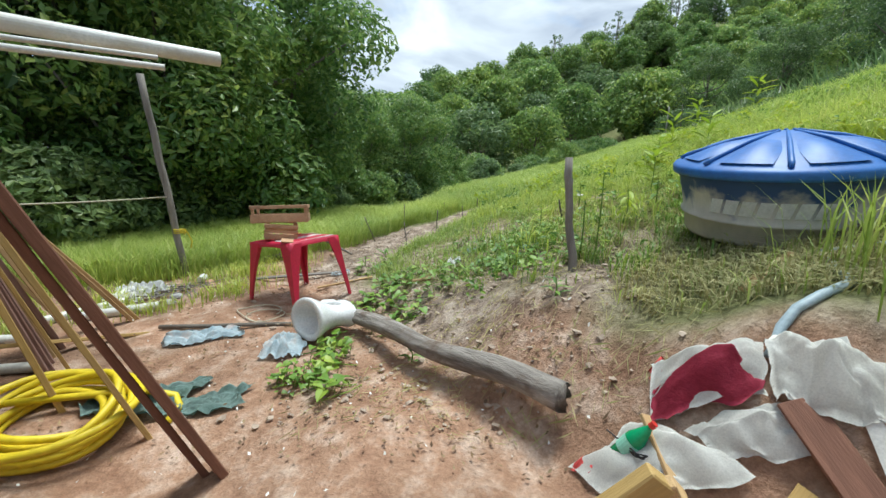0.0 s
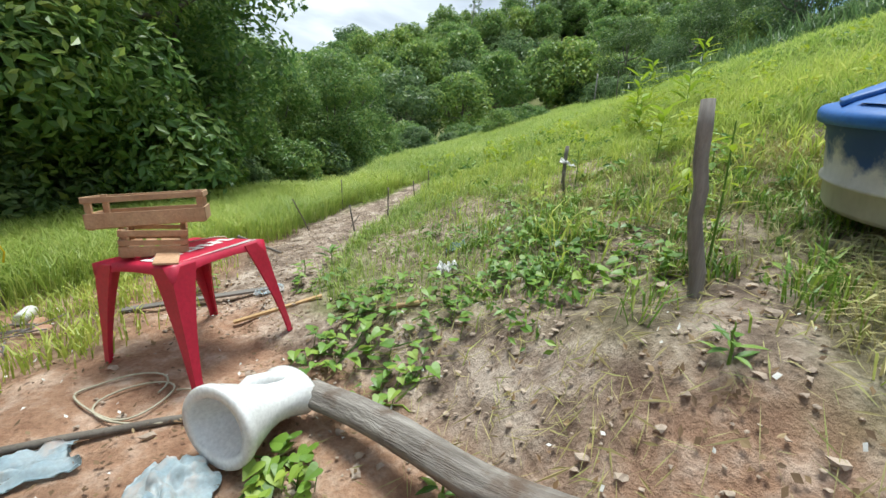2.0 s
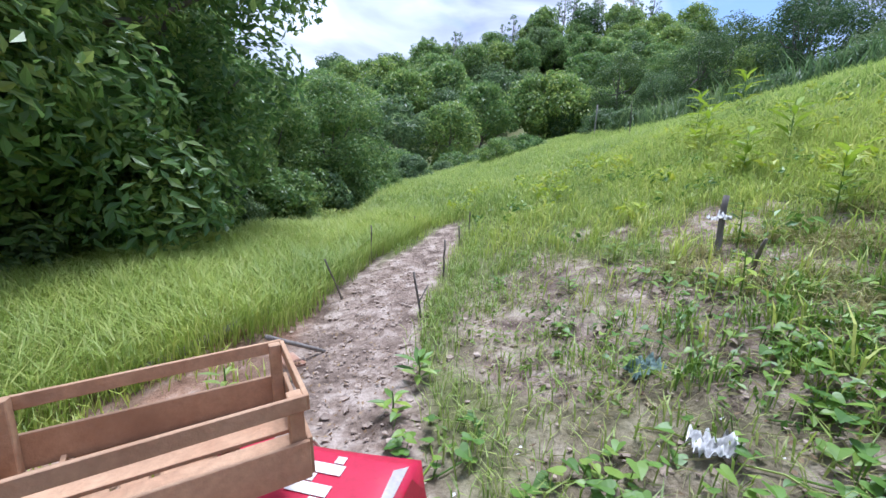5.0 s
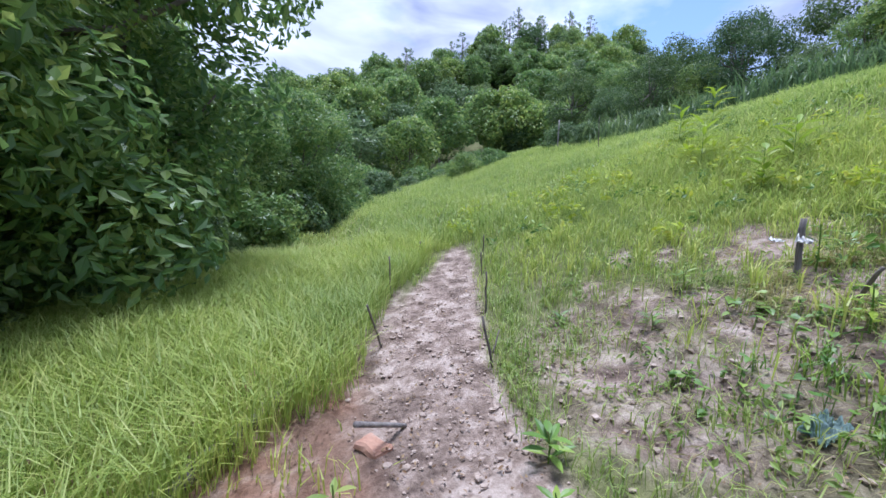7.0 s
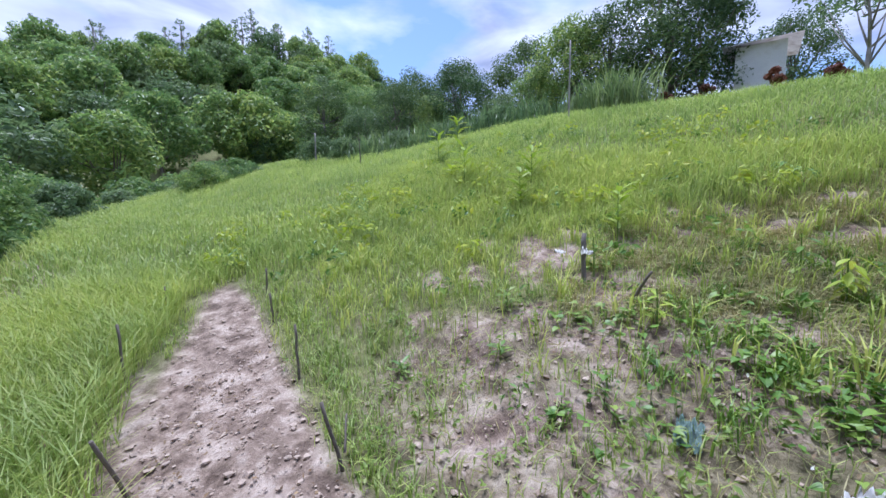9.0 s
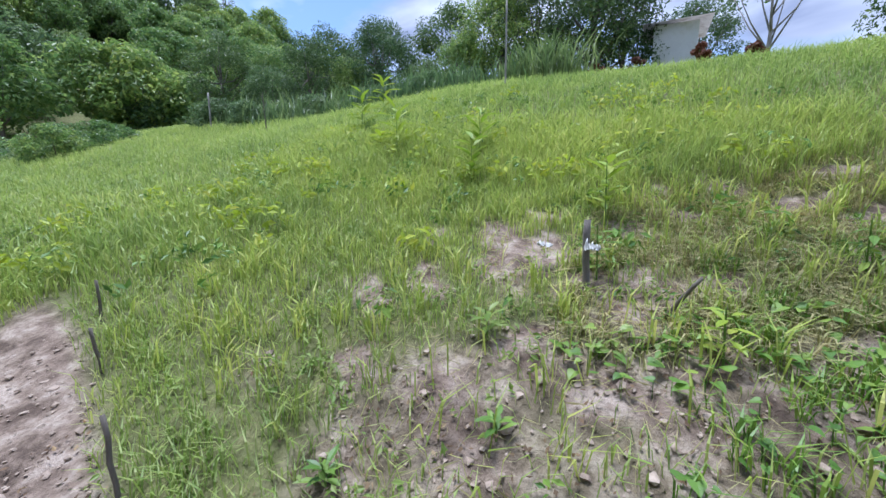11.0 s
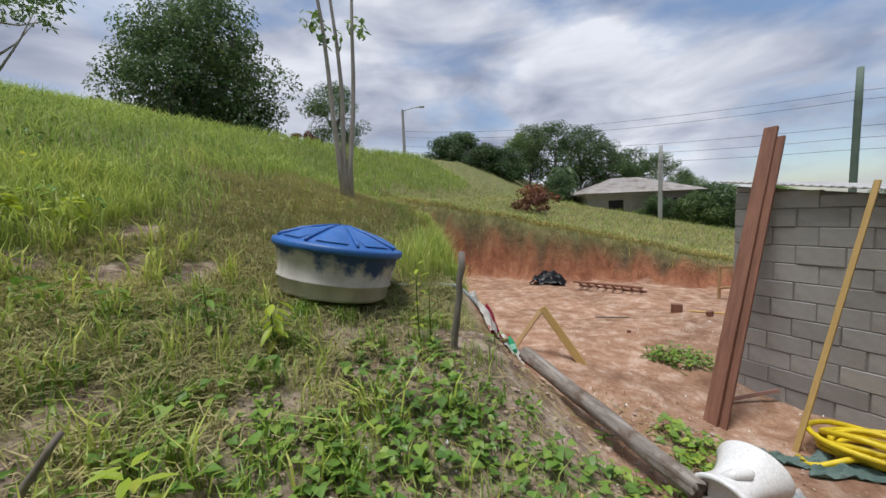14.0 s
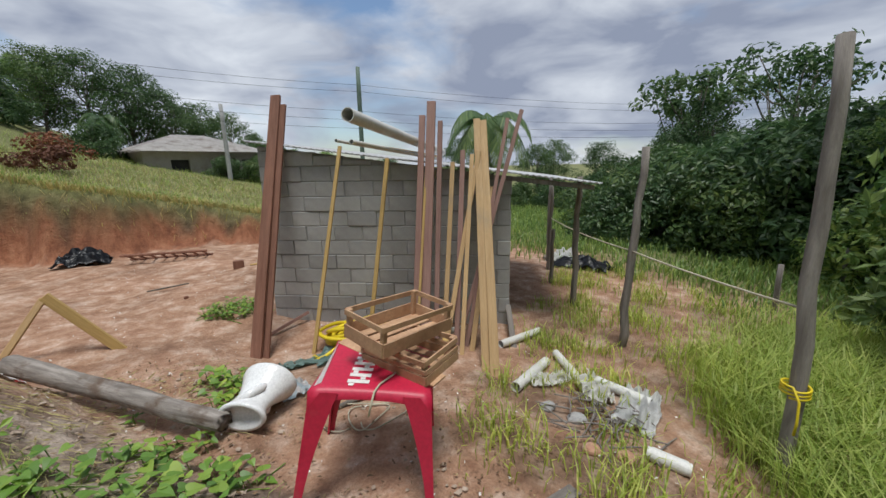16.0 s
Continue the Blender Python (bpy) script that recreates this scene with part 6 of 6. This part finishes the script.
def house(place, turn, w, d, eave, ridge, wall_mat, label, openings):
    h = thing("house", place, label, "house", turn=(0, 0, turn))
    wall = bmesh.new()
    t = 0.15
    box(wall, (w, t, eave), Matrix.Translation((0, -d / 2 + t / 2, eave / 2)))
    box(wall, (t, d - 2 * t - 0.004, eave), Matrix.Translation((-w / 2 + t / 2, 0, eave / 2)))
    box(wall, (t, d - 2 * t - 0.004, eave), Matrix.Translation((w / 2 - t / 2, 0, eave / 2)))
    part("wall", wall, wall_mat, h)
    front = bmesh.new()
    xs = sorted([-w / 2] + [v for o in openings for v in (o[0], o[1])] + [w / 2])
    y = d / 2 - t / 2
    for i in range(0, len(xs), 2):
        if xs[i + 1] - xs[i] > 0.01:
            box(front, (xs[i + 1] - xs[i], t, eave), Matrix.Translation(((xs[i] + xs[i + 1]) / 2, y, eave / 2)))
    for x0, x1, z0, z1 in openings:
        if z0 > 0:
            box(front, (x1 - x0, t, z0), Matrix.Translation(((x0 + x1) / 2, y, z0 / 2)))
        box(front, (x1 - x0, t, eave - z1), Matrix.Translation(((x0 + x1) / 2, y, (eave + z1) / 2)))
        # a near-black panel fills the opening, the unlit inside painted as colour
        part("window" if z0 > 0 else "door", box(bmesh.new(), (x1 - x0, 0.03, z1 - z0), Matrix.Translation(((x0 + x1) / 2, y - 0.1, (z0 + z1) / 2))), PAINTED_DARK, h, "dark panel standing for the unlit inside")
    part("wall", front, wall_mat, h)
    roof = bmesh.new()
    o = 0.55
    a = [roof.verts.new(c) for c in ((-w / 2 - o, -d / 2 - o, eave), (w / 2 + o, -d / 2 - o, eave), (w / 2 + o, d / 2 + o, eave), (-w / 2 - o, d / 2 + o, eave), (-w / 2 + d * 0.42, 0, ridge), (w / 2 - d * 0.42, 0, ridge))]
    for f in ((0, 1, 5, 4), (1, 2, 5), (2, 3, 4, 5), (3, 0, 4)):
        roof.faces.new([a[k] for k in f])
    bmesh.ops.solidify(roof, geom=roof.faces[:], thickness=-0.09)
    part("roof", roof, TILE_ROOF, h, "pale hipped roof")
    return h


house((1.9, -20.4, 1.15), 23, 5.4, 4.6, 1.9, 2.85, PLASTER, "low plastered house with a pale hipped roof beyond the bank", ((-1.4, -0.5, 0.0, 1.6), (-2.5, -1.7, 0.7, 1.5), (0.8, 1.6, 0.7, 1.5)))
house((24.6, 4.1, gz(24.6, 4.1) - 0.2), 90, 2.0, 2.4, 10.5 - gz(24.6, 4.1), 10.8 - gz(24.6, 4.1), WHITEWASH, "white house behind the brow of the hill", ())
CONCRETE = surface("pole_concrete", (0.32, 0.32, 0.31), (0.42, 0.42, 0.41), 3, 0.9, 0.2)
GREEN_POLE = surface("green_pole", (0.10, 0.15, 0.12), (0.16, 0.21, 0.17), 3, 0.8, 0.2)
stick("utility_pole", (-5.97, -14.13, gz(-5.97, -14.13) - 0.5), (-6.0, -14.13, 6.8), 0.12, 0.10, GREEN_POLE, "slim green-grey utility pole", "pole", "utility poles")
stick("utility_pole", (0.0, -16.8, gz(0, -16.8) - 0.5), (0.02, -16.8, 5.2), 0.11, 0.09, CONCRETE, "slim concrete utility pole beside the house", "pole", "utility poles")
ep = thing("street_lamp", (15.98, -17.74, gz(15.98, -17.74) - 0.3), "concrete pole with a street lamp on an arm", "street lamp")
part("pole", tube(bmesh.new(), [(0, 0, 0), (0, 0, 10.0 - gz(15.98, -17.74))], (0.12, 0.09), 8), CONCRETE, ep)
part("arm", tube(bmesh.new(), [(0, 0, 6.0 - 1.8), (-0.5, -0.38, 4.4), (-1.0, -0.75, 4.5)], 0.03, 6), CONCRETE, ep)
part("lamp", box(bmesh.new(), (0.35, 0.2, 0.09), pose(-1.1, -0.83, 4.5, 0, 0, 37), 0.02), CONCRETE, ep, "lamp head")
for k, (z0, z1) in enumerate(((6.5, 6.0), (6.2, 5.6), (5.3, 5.0), (4.9, 4.6), (4.5, 4.2))):
    cable("power_line", sag((-5.98, -14.13, z0 - 0.5), (16, -17.7, z1 + 2.2), 0.5, 14), 0.007, BLACK, "thin power line between the poles", "wire", "power lines")
    cable("power_line", sag((-5.98, -14.13, z0 - 0.5), (-34, -9.0, z1), 0.5, 14), 0.007, BLACK, "thin power line between the poles", "wire", "power lines")
stick("bamboo_pole", (11.75, 9.26, gz(11.75, 9.26) - 0.2), (11.72, 9.27, 7.98), 0.035, 0.025, PALE_BARK, "tall thin bamboo pole standing in the grass", "pole", "bamboo poles")
stick("bamboo_pole", (12.1, 25.5, gz(12.1, 25.5) - 0.2), (12.1, 25.5, 6.9), 0.05, 0.04, PALE_BARK, "pale pole standing in the far grass", "pole", "bamboo poles")
stick("bamboo_pole", (9.6, 18.1, gz(9.6, 18.1) - 0.2), (9.5, 18.1, 5.6), 0.03, 0.01, BARK, "thin dead sapling standing in the grass", "pole", "bamboo poles")
for k in range(9):
    x, y = -7.5 - 1.3 * k, 2.6 - 0.05 * k
    stick("post", (x, y, gz(x, y) - 0.1), (x + 0.03, y, gz(x, y) + 0.75), 0.04, 0.035, WOOD_GREY, "low weathered fence post along the dirt road", "post", "roadside fence posts", 6, 0.005, 4, k)


# ---- standing trees ----
def bare_tree():
    x, y = 6.05, -1.38
    z = gz(x, y)
    t = thing("tree", (x, y, z), "bare pale tree with three slender stems beside the water tank", "tree")
    for k, (dx, dy, h) in enumerate(((0.35, 0.55, 6.2), (0.12, 0.05, 5.6), (-0.32, -0.45, 6.0))):
        pts = [(0.06 * math.cos(k * 2.1), 0.06 * math.sin(k * 2.1), -0.2)] + [(dx * f + 0.05 * math.sin(7 * f + k), dy * f + 0.05 * math.cos(6 * f + k), h * f) for f in (0.12, 0.3, 0.45, 0.6, 0.75, 0.9, 1.0)]
        part("stem", tube(bmesh.new(), pts, (0.085, 0.065, 0.05, 0.045, 0.038, 0.032, 0.024, 0.016), 8), PALE_BARK, t, smooth=True)
        rng = np.random.default_rng(40 + k)
        P, F = leaf_cloud(rng, [(np.array([dx * f + 0.2 * math.cos(k), dy * f, h * f]), 0.28) for f in (0.62, 0.9)], 320, 0.2)
        c = new("crown", from_arrays("crown", P.tolist(), F.tolist(), FOREST))
        c.parent = t
    return t


bare_tree()
make = make_tree("tree", 31, 4.8, 2.3, 40, 46, 0.22, FOREST_PALE, PALE_BARK, "spreading tree with a flat airy crown on the brow", "brow trees", 0.3, "umbrella")
make.location = (20.7, 0.8, gz(20.7, 0.8) - 0.1)
for k, (x, y, h, s) in enumerate(((-20.5, -7.0, 6.4, 2.4), (-24.5, -4.6, 7.6, 2.6))):
    tr = make_tree("tree", 50 + k, h, s, 40, 60, 0.3, FOREST_DARK, BARK, "dark spreading tree beyond the dirt road", "roadside trees", 0.3, "umbrella")
    tr.location = (x, y, gz(x, y) - 0.2)
RUST = leaf_material("rust_leaves", (0.12, 0.045, 0.03), (0.2, 0.075, 0.045), (0.28, 0.13, 0.08), 0.7, 0.2)
for k, (x, y, h, s) in enumerate(((15.1, 3.6, 0.95, 0.35), (14.9, 2.2, 0.7, 0.3), (16.0, 7.0, 0.7, 0.3), (15.6, 5.6, 0.8, 0.3), (16.3, -2.2, 0.8, 0.6), (15.9, -3.2, 0.9, 0.6), (15.5, -4.2, 0.8, 0.6), (16.4, -0.9, 0.6, 0.4), (13.0, -6.2, 0.8, 0.5), (4.2, -9.6, 0.9, 0.7), (5.0, -13, 1.2, 0.9))):
    b = make_tree("bush", 60 + k, h, s, 14, 60, 0.13, RUST, BARK, "rust-brown dry bush on the brow of the hill", "dry bushes", 0.05)
    b.location = (x, y, gz(x, y) - 0.1)


def palm(place, trunk_h, n, length, label, group, leaf, lean_by=0.0, width=0.5):
    """A palm: a slim trunk with drooping fronds of many leaflets."""
    t = thing("palm", place, label, "palm", group)
    part("trunk", tube(bmesh.new(), [(lean_by * f * f, 0, -0.3 + (trunk_h + 0.3) * f) for f in (0, 0.33, 0.66, 1.0)], (0.16, 0.12, 0.1, 0.09), 8), PALE_BARK, t, smooth=True)
    rng = random.Random(int(trunk_h * 10) + n)
    for k in range(n):
        a = k * 2.399
        up = 0.75 - 0.9 * k / n
        pts = []
        for i in range(9):
            f = i / 8
            r = length * f * (0.95 - 0.25 * f)
            z = length * (up * f - 0.95 * f * f)
            pts.append(Vector((lean_by + r * math.cos(a), r * math.sin(a), trunk_h + z)))
        bm = bmesh.new()
        tube(bm, pts, [0.02 * (1.1 - i / 8) for i in range(9)], 4)
        for i in range(1, 9):
            for sub in (0.0, 0.33, 0.66):
                p = pts[i - 1].lerp(pts[i], sub)
                d = (pts[i] - pts[i - 1]).normalized()
                s = d.cross(Vector((0, 0, 1))).normalized()
                for side in (-1, 1):
                    tip = p + s * side * length * width * 0.42 * math.sin(math.pi * min(0.97, 0.15 + (i - 1 + sub) / 9.5)) + d * 0.12 * length + Vector((0, 0, -0.16 * length))
                    w = d * 0.022 * length
                    bm.faces.new([bm.verts.new(c) for c in (p - w * 0.6, p + w * 0.6, (p + tip) / 2 + w + Vector((0, 0, 0.02)), tip, (p + tip) / 2 - w + Vector((0, 0, 0.02)))])
        part("frond", bm, leaf, t)
    return t


palm((-12.8, -13.2, gz(-12.8, -13.2)), 4.4, 17, 3.3, "palm with long drooping fronds behind the shed", "palms", FOREST_PALE)
palm((5.9, -22.5, 1.6), 3.4, 10, 1.5, "small palm beyond the bank", "palms", FOREST_DARK)
palm((14.5, 22.5, gz(14.5, 22.5) - 0.2), 0.6, 11, 1.6, "low palm with pale fronds at the edge of the grass", "palms", LIME)
palm((15.0, 13.8, gz(15.0, 13.8) - 0.2), 0.5, 9, 1.2, "low lime green palm at the edge of the grass", "palms", LIME)


# ---- reeds along the far edge of the grass ----
def reeds(seed, n, centre, spread, height, label):
    rng = np.random.default_rng(seed)
    X, Y = rng.normal(centre[0], spread[0], n), rng.normal(centre[1], spread[1], n)
    P, F = blades(rng, X, Y, height * (0.45 + 0.6 * rng.random(n)), 0.045, 0.55)
    return tagged(new("reeds", from_arrays("reeds", P, F, FOREST_PALE)), label, "reeds", kind="stuff")


reeds(1, 1500, (15.2, 15.5), (0.7, 2.4), 1.7, "tall pale reeds along the edge of the wood")
reeds(2, 900, (15.8, 9.0), (0.5, 0.8), 2.0, "clump of tall pale reeds on the brow")
reeds(3, 1400, (14.2, 21.5), (0.9, 2.2), 1.6, "tall pale reeds along the edge of the wood")


# ---- seedlings and creepers ----
def leaf_shape(bm, base, direction, normal, length, width, heart=False, fold=0.12):
    """One leaf with a folded midrib and a rounded outline."""
    d = Vector(direction).normalized()
    n = Vector(normal)
    n = (n - d * n.dot(d)).normalized()
    s = d.cross(n)
    if heart:
        outline = ((-0.12, 0.22), (-0.10, 0.42), (0.12, 0.52), (0.42, 0.42), (0.72, 0.22))
    else:
        outline = ((0.1, 0.16), (0.3, 0.42), (0.55, 0.5), (0.8, 0.28))
    mid = [Vector(base) + d * length * f - n * length * 0.18 * f * f for f in (0.0, 0.3, 0.65, 1.0)]
    mv = [bm.verts.new(p) for p in mid]
    for side in (-1, 1):
        ov = [bm.verts.new(Vector(base) + d * length * f + s * side * width * w + n * (fold * width * w * 2 - length * 0.16 * f * f)) for f, w in outline]
        if heart:
            bm.faces.new((mv[0], ov[0], ov[1], ov[2]))
            bm.faces.new((mv[0], ov[2], ov[3], mv[1]))
            bm.faces.new((mv[1], ov[3], ov[4], mv[2]))
            bm.faces.new((mv[2], ov[4], mv[3]))
        else:
            bm.faces.new((mv[0], ov[0], ov[1], mv[1]))
            bm.faces.new((mv[1], ov[1], ov[2], mv[2]))
            bm.faces.new((mv[2], ov[2], ov[3], mv[3]))


def seedling(x, y, h, n, leaf, material, label, seed, droop=0.0, group="seedlings", wide=0.32):
    rng = random.Random(seed)
    z = gz(x, y)
    t = thing("seedling", (x, y, z), label, "plant", group)
    part("stem", tube(bmesh.new(), [(0, 0, -0.05), (0.01, 0.01, h * 0.5), (0.0, 0.02, h)], (0.008, 0.006, 0.004), 6), VINE, t)
    bm = bmesh.new()
    for k in range(n):
        a = k * 2.399 + rng.uniform(-0.3, 0.3)
        f = 0.22 + 0.78 * k / n
        up = rng.uniform(0.1, 0.8) - droop
        leaf_shape(bm, (0.012 * math.cos(a), 0.012 * math.sin(a), h * f), (math.cos(a), math.sin(a), up), (-math.cos(a) * up, -math.sin(a) * up, 1), leaf * rng.uniform(0.7, 1.15), leaf * wide)
    part("foliage", bm, material, t)
    return t


for k, (x, y, h, n, leaf, m, droop, lab) in enumerate((
        (5.25, 7.5, 0.85, 9, 0.34, LIME, 0.0, "young plant with long lime green leaves in the grass"), (5.3, 9.2, 0.95, 9, 0.36, LIME, 0.0, "young plant with long lime green leaves in the grass"),
        (3.4, 5.35, 0.7, 10, 0.22, LIME, 0.0, "young plant with lime green leaves in the grass"), (4.2, 7.2, 0.75, 8, 0.25, LIME, 0.0, "young plant with lime green leaves in the grass"),
        (6.8, 11.2, 1.1, 9, 0.38, LIME, 0.0, "young plant with long lime green leaves in the grass"), (5.6, 9.8, 0.45, 8, 0.26, LIME, 0.1, "young plant with lime green leaves in the grass"),
        (8.8, 12.0, 1.2, 9, 0.4, LIME, 0.0, "young plant with long lime green leaves in the grass"),
        (2.35, 3.35, 0.42, 16, 0.17, LIME, 0.9, "yellow-green seedling with drooping leaves on the bed"), (2.75, 3.6, 0.42, 14, 0.16, VINE, 0.5, "green seedling with drooping leaves on the bed"),
        (2.3, 5.3, 0.45, 12, 0.17, VINE, 0.1, "leafy green plant beside the stake"), (1.6, 4.55, 0.34, 12, 0.14, LIME, 0.2, "yellow-green weed on the bed"),
        (1.75, 2.3, 0.8, 16, 0.11, LIME, 0.3, "thin climbing weed beside the grey stake"), (1.62, 2.3, 0.55, 14, 0.10, VINE, 0.3, "thin weed beside the grey stake"),
        (-0.75, 4.75, 0.2, 12, 0.17, VINE, 0.0, "broad-leaved green weed on the clay"), (-0.95, 4.35, 0.16, 9, 0.13, VINE, 0.0, "broad-leaved green weed on the clay"),
        (-1.9, 4.2, 0.25, 12, 0.16, VINE, 0.0, "broad-leaved green weed on the clay"), (0.25, 1.72, 0.10, 7, 0.10, VINE, 0.2, "small green weed beside the log"),
        (1.3, 1.6, 0.14, 10, 0.1, VINE, 0.2, "small green weed beside the log"), (-2.0, 4.6, 0.35, 14, 0.12, GRASS, 0.0, "tuft of weeds on the clay"),
        (0.3, 6.3, 0.12, 10, 0.12, VINE, 0.0, "small weed on the bed"), (0.8, 5.6, 0.14, 10, 0.12, VINE, 0.0, "small weed on the bed"), (1.45, 5.9, 0.2, 14, 0.14, GRASS, 0.0, "pineapple-like tuft with stiff pale leaves"))):
    seedling(x, y, h, n + (9 if x > 3 else 0), leaf * (1.2 if x > 3 else 1), m, lab, k, droop, wide=0.32 if leaf < 0.3 else 0.2)


def creeper(x, y, sx, sy, n, size, seed, label="creeping sweet potato vine with heart-shaped green leaves"):
    """A creeping vine: runners on the soil and leaves held up on short stalks."""
    rng = random.Random(seed)
    t = thing("vine", (x, y, gz(x, y)), label, "plant", "creepers")
    bm, stems = bmesh.new(), bmesh.new()
    for k in range(n):
        a, r = rng.uniform(0, math.tau), math.sqrt(rng.random())
        px, py = sx * r * math.cos(a), sy * r * math.sin(a)
        gzz = gz(x + px, y + py) - gz(x, y)
        h = rng.uniform(0.03, 0.13)
        s = size * rng.uniform(0.55, 1.2)
        b = rng.uniform(0, math.tau)
        d = (math.cos(b), math.sin(b), rng.uniform(-0.35, 0.1))
        leaf_shape(bm, (px, py, gzz + h), d, (rng.uniform(-0.3, 0.3), rng.uniform(-0.3, 0.3), 1), s, s, True)
        if k % 2 == 0:
            tube(stems, [(px - 0.02, py, gzz), (px, py, gzz + h)], 0.003, 4, False)
        if k % 8 == 0:
            q = (px + rng.uniform(-0.25, 0.25), py + rng.uniform(-0.25, 0.25))
            mid = ((px + q[0]) / 2 + 0.04, (py + q[1]) / 2)
            tube(stems, [(c[0], c[1], gz(x + c[0], y + c[1]) - gz(x, y) + 0.015) for c in ((px, py), mid, q)], 0.005, 5, False)
    part("foliage", bm, VINE, t)["kind"] = "stuff"
    part("runner", stems, VINE, t)["kind"] = "stuff"
    return t


for k, (x, y, sx, sy, n, s) in enumerate(((-0.32, 2.95, 0.34, 0.42, 75, 0.085), (0.15, 2.65, 0.35, 0.35, 60, 0.075), (0.55, 3.0, 0.3, 0.3, 36, 0.07), (1.05, 3.1, 0.35, 0.5, 120, 0.075), (1.25, 3.7, 0.4, 0.4, 100, 0.075), (1.45, 2.5, 0.3, 0.3, 60, 0.075),
                                          (-0.42, 1.72, 0.16, 0.35, 50, 0.08), (-0.25, 1.3, 0.12, 0.2, 24, 0.08), (0.2, 3.45, 0.4, 0.3, 40, 0.065), (1.5, 5.0, 0.25, 0.5, 50, 0.08), (0.9, 4.3, 0.5, 0.3, 50, 0.06), (-0.15, 3.5, 0.3, 0.2, 26, 0.08),
                                          (1.9, 4.2, 0.4, 0.5, 80, 0.075), (-0.75, 4.0, 0.3, 0.25, 30, 0.07), (1.75, 2.9, 0.3, 0.3, 40, 0.07), (0.5, 4.75, 0.4, 0.2, 26, 0.06), (-0.1, 2.3, 0.25, 0.15, 24, 0.07))):
    creeper(x, y, sx, sy, n, s, 100 + k)
creeper(-0.38, -0.85, 0.42, 0.28, 260, 0.05, 200, "low patch of dark green weeds in the clay yard")
creeper(-0.55, 1.35, 0.2, 0.16, 60, 0.05, 201, "low patch of green weeds by the timber")

# ---- litter on the soil ----
def litter(name, seed, n, x0, x1, y0, y1, long, wide, material, label, chance, lift=0.006):
    rng = np.random.default_rng(seed)
    X, Y = rng.uniform(x0, x1, n), rng.uniform(y0, y1, n)
    keep = rng.random(n) < chance(X, Y)
    X, Y = X[keep], Y[keep]
    n = len(X)
    a = rng.random(n) * math.tau
    L = long * (0.4 + rng.random(n))
    W = wide * (0.5 + rng.random(n))
    dx, dy = np.cos(a) * L / 2, np.sin(a) * L / 2
    sx, sy = -np.sin(a) * W / 2, np.cos(a) * W / 2
    P = []
    for ex, ey, up in ((-dx, -dy, 0.0), (sx, sy, 0.012), (dx, dy, 0.02), (-sx, -sy, 0.006)):
        px, py = X + ex, Y + ey
        P.append(np.stack([px, py, ground_z(px, py) + lift + up * rng.random(n) + 0.02], 1))
    P = np.stack(P, 1).reshape(-1, 3)
    F = np.arange(len(P)).reshape(-1, 4)
    return tagged(new(name, from_arrays(name, P.tolist(), F.tolist(), material)), label, "litter", kind="stuff")


DRY_LEAF = leaf_material("dry_leaves", (0.10, 0.06, 0.035), (0.22, 0.14, 0.075), (0.38, 0.28, 0.16), 0.8, 0.15)
litter("dry_leaves", 1, 11000, -2.5, 3.2, 0.6, 8, 0.032, 0.016, DRY_LEAF, "dry leaves and chips lying on the soil", lambda x, y: bare_mask(x, y) * (0.25 + 0.75 * (ragged(x, y, 1.3) > -0.1)) * 0.7)
litter("straw", 2, 15000, -1.2, 3.5, 0.8, 7, 0.12, 0.004, STRAW, "dry straw lying on the beds", lambda x, y: (0.5 + 0.5 * ragged(x + 3, y, 1.5)) * smooth01((x + 0.6) / 0.5) * (1 - path_mask(x, y)))
litter("straw", 4, 16000, 2.2, 7.5, -1.5, 5.6, 0.26, 0.007, STRAW, "cut straw lying flat on the mown slope", lambda x, y: rough_turf(x, y) * (0.55 + 0.45 * ragged(x, y, 1.6)), 0.03)
litter("chips", 3, 1400, -3.8, 2, -4, 4, 0.022, 0.014, SACK, "pale chips and scraps lying on the clay", lambda x, y: 0.5 + 0 * x)
CLOD = surface("soil_clod", (0.32, 0.24, 0.18), (0.52, 0.42, 0.335), 6, 0.95, 0.6, fine=40)


def clods(seed, n):
    rng = np.random.default_rng(seed)
    bm = bmesh.new()
    bmesh.ops.create_icosphere(bm, subdivisions=1, radius=1)
    V = np.array([v.co[:] for v in bm.verts])
    T = np.array([[v.index for v in f.verts] for f in bm.faces])
    bm.free()
    X, Y = rng.uniform(-1.9, 2.3, n), rng.uniform(0.9, 9.5, n)
    keep = rng.random(n) < bare_mask(X, Y) * np.where(X < -0.6, path_mask(X, Y) * 0.9 + 0.1, 0.8)
    X, Y = X[keep], Y[keep]
    P, F = [], []
    for i, (x, y) in enumerate(zip(X, Y)):
        s = 0.008 + 0.02 * rng.random() ** 4
        v = V * (1 + 0.35 * rng.normal(size=(len(V), 1))) * s * np.array([1.2, 1, 0.6]) + np.array([x, y, float(ground_z(x, y)) + 0.012])
        P.append(v)
        F.append(T + i * len(V))
    return tagged(new("clods", from_arrays("clods", np.concatenate(P).tolist(), np.concatenate(F).tolist(), CLOD)), "small clods of dry sandy soil", "soil", kind="stuff")


clods(5, 5200)
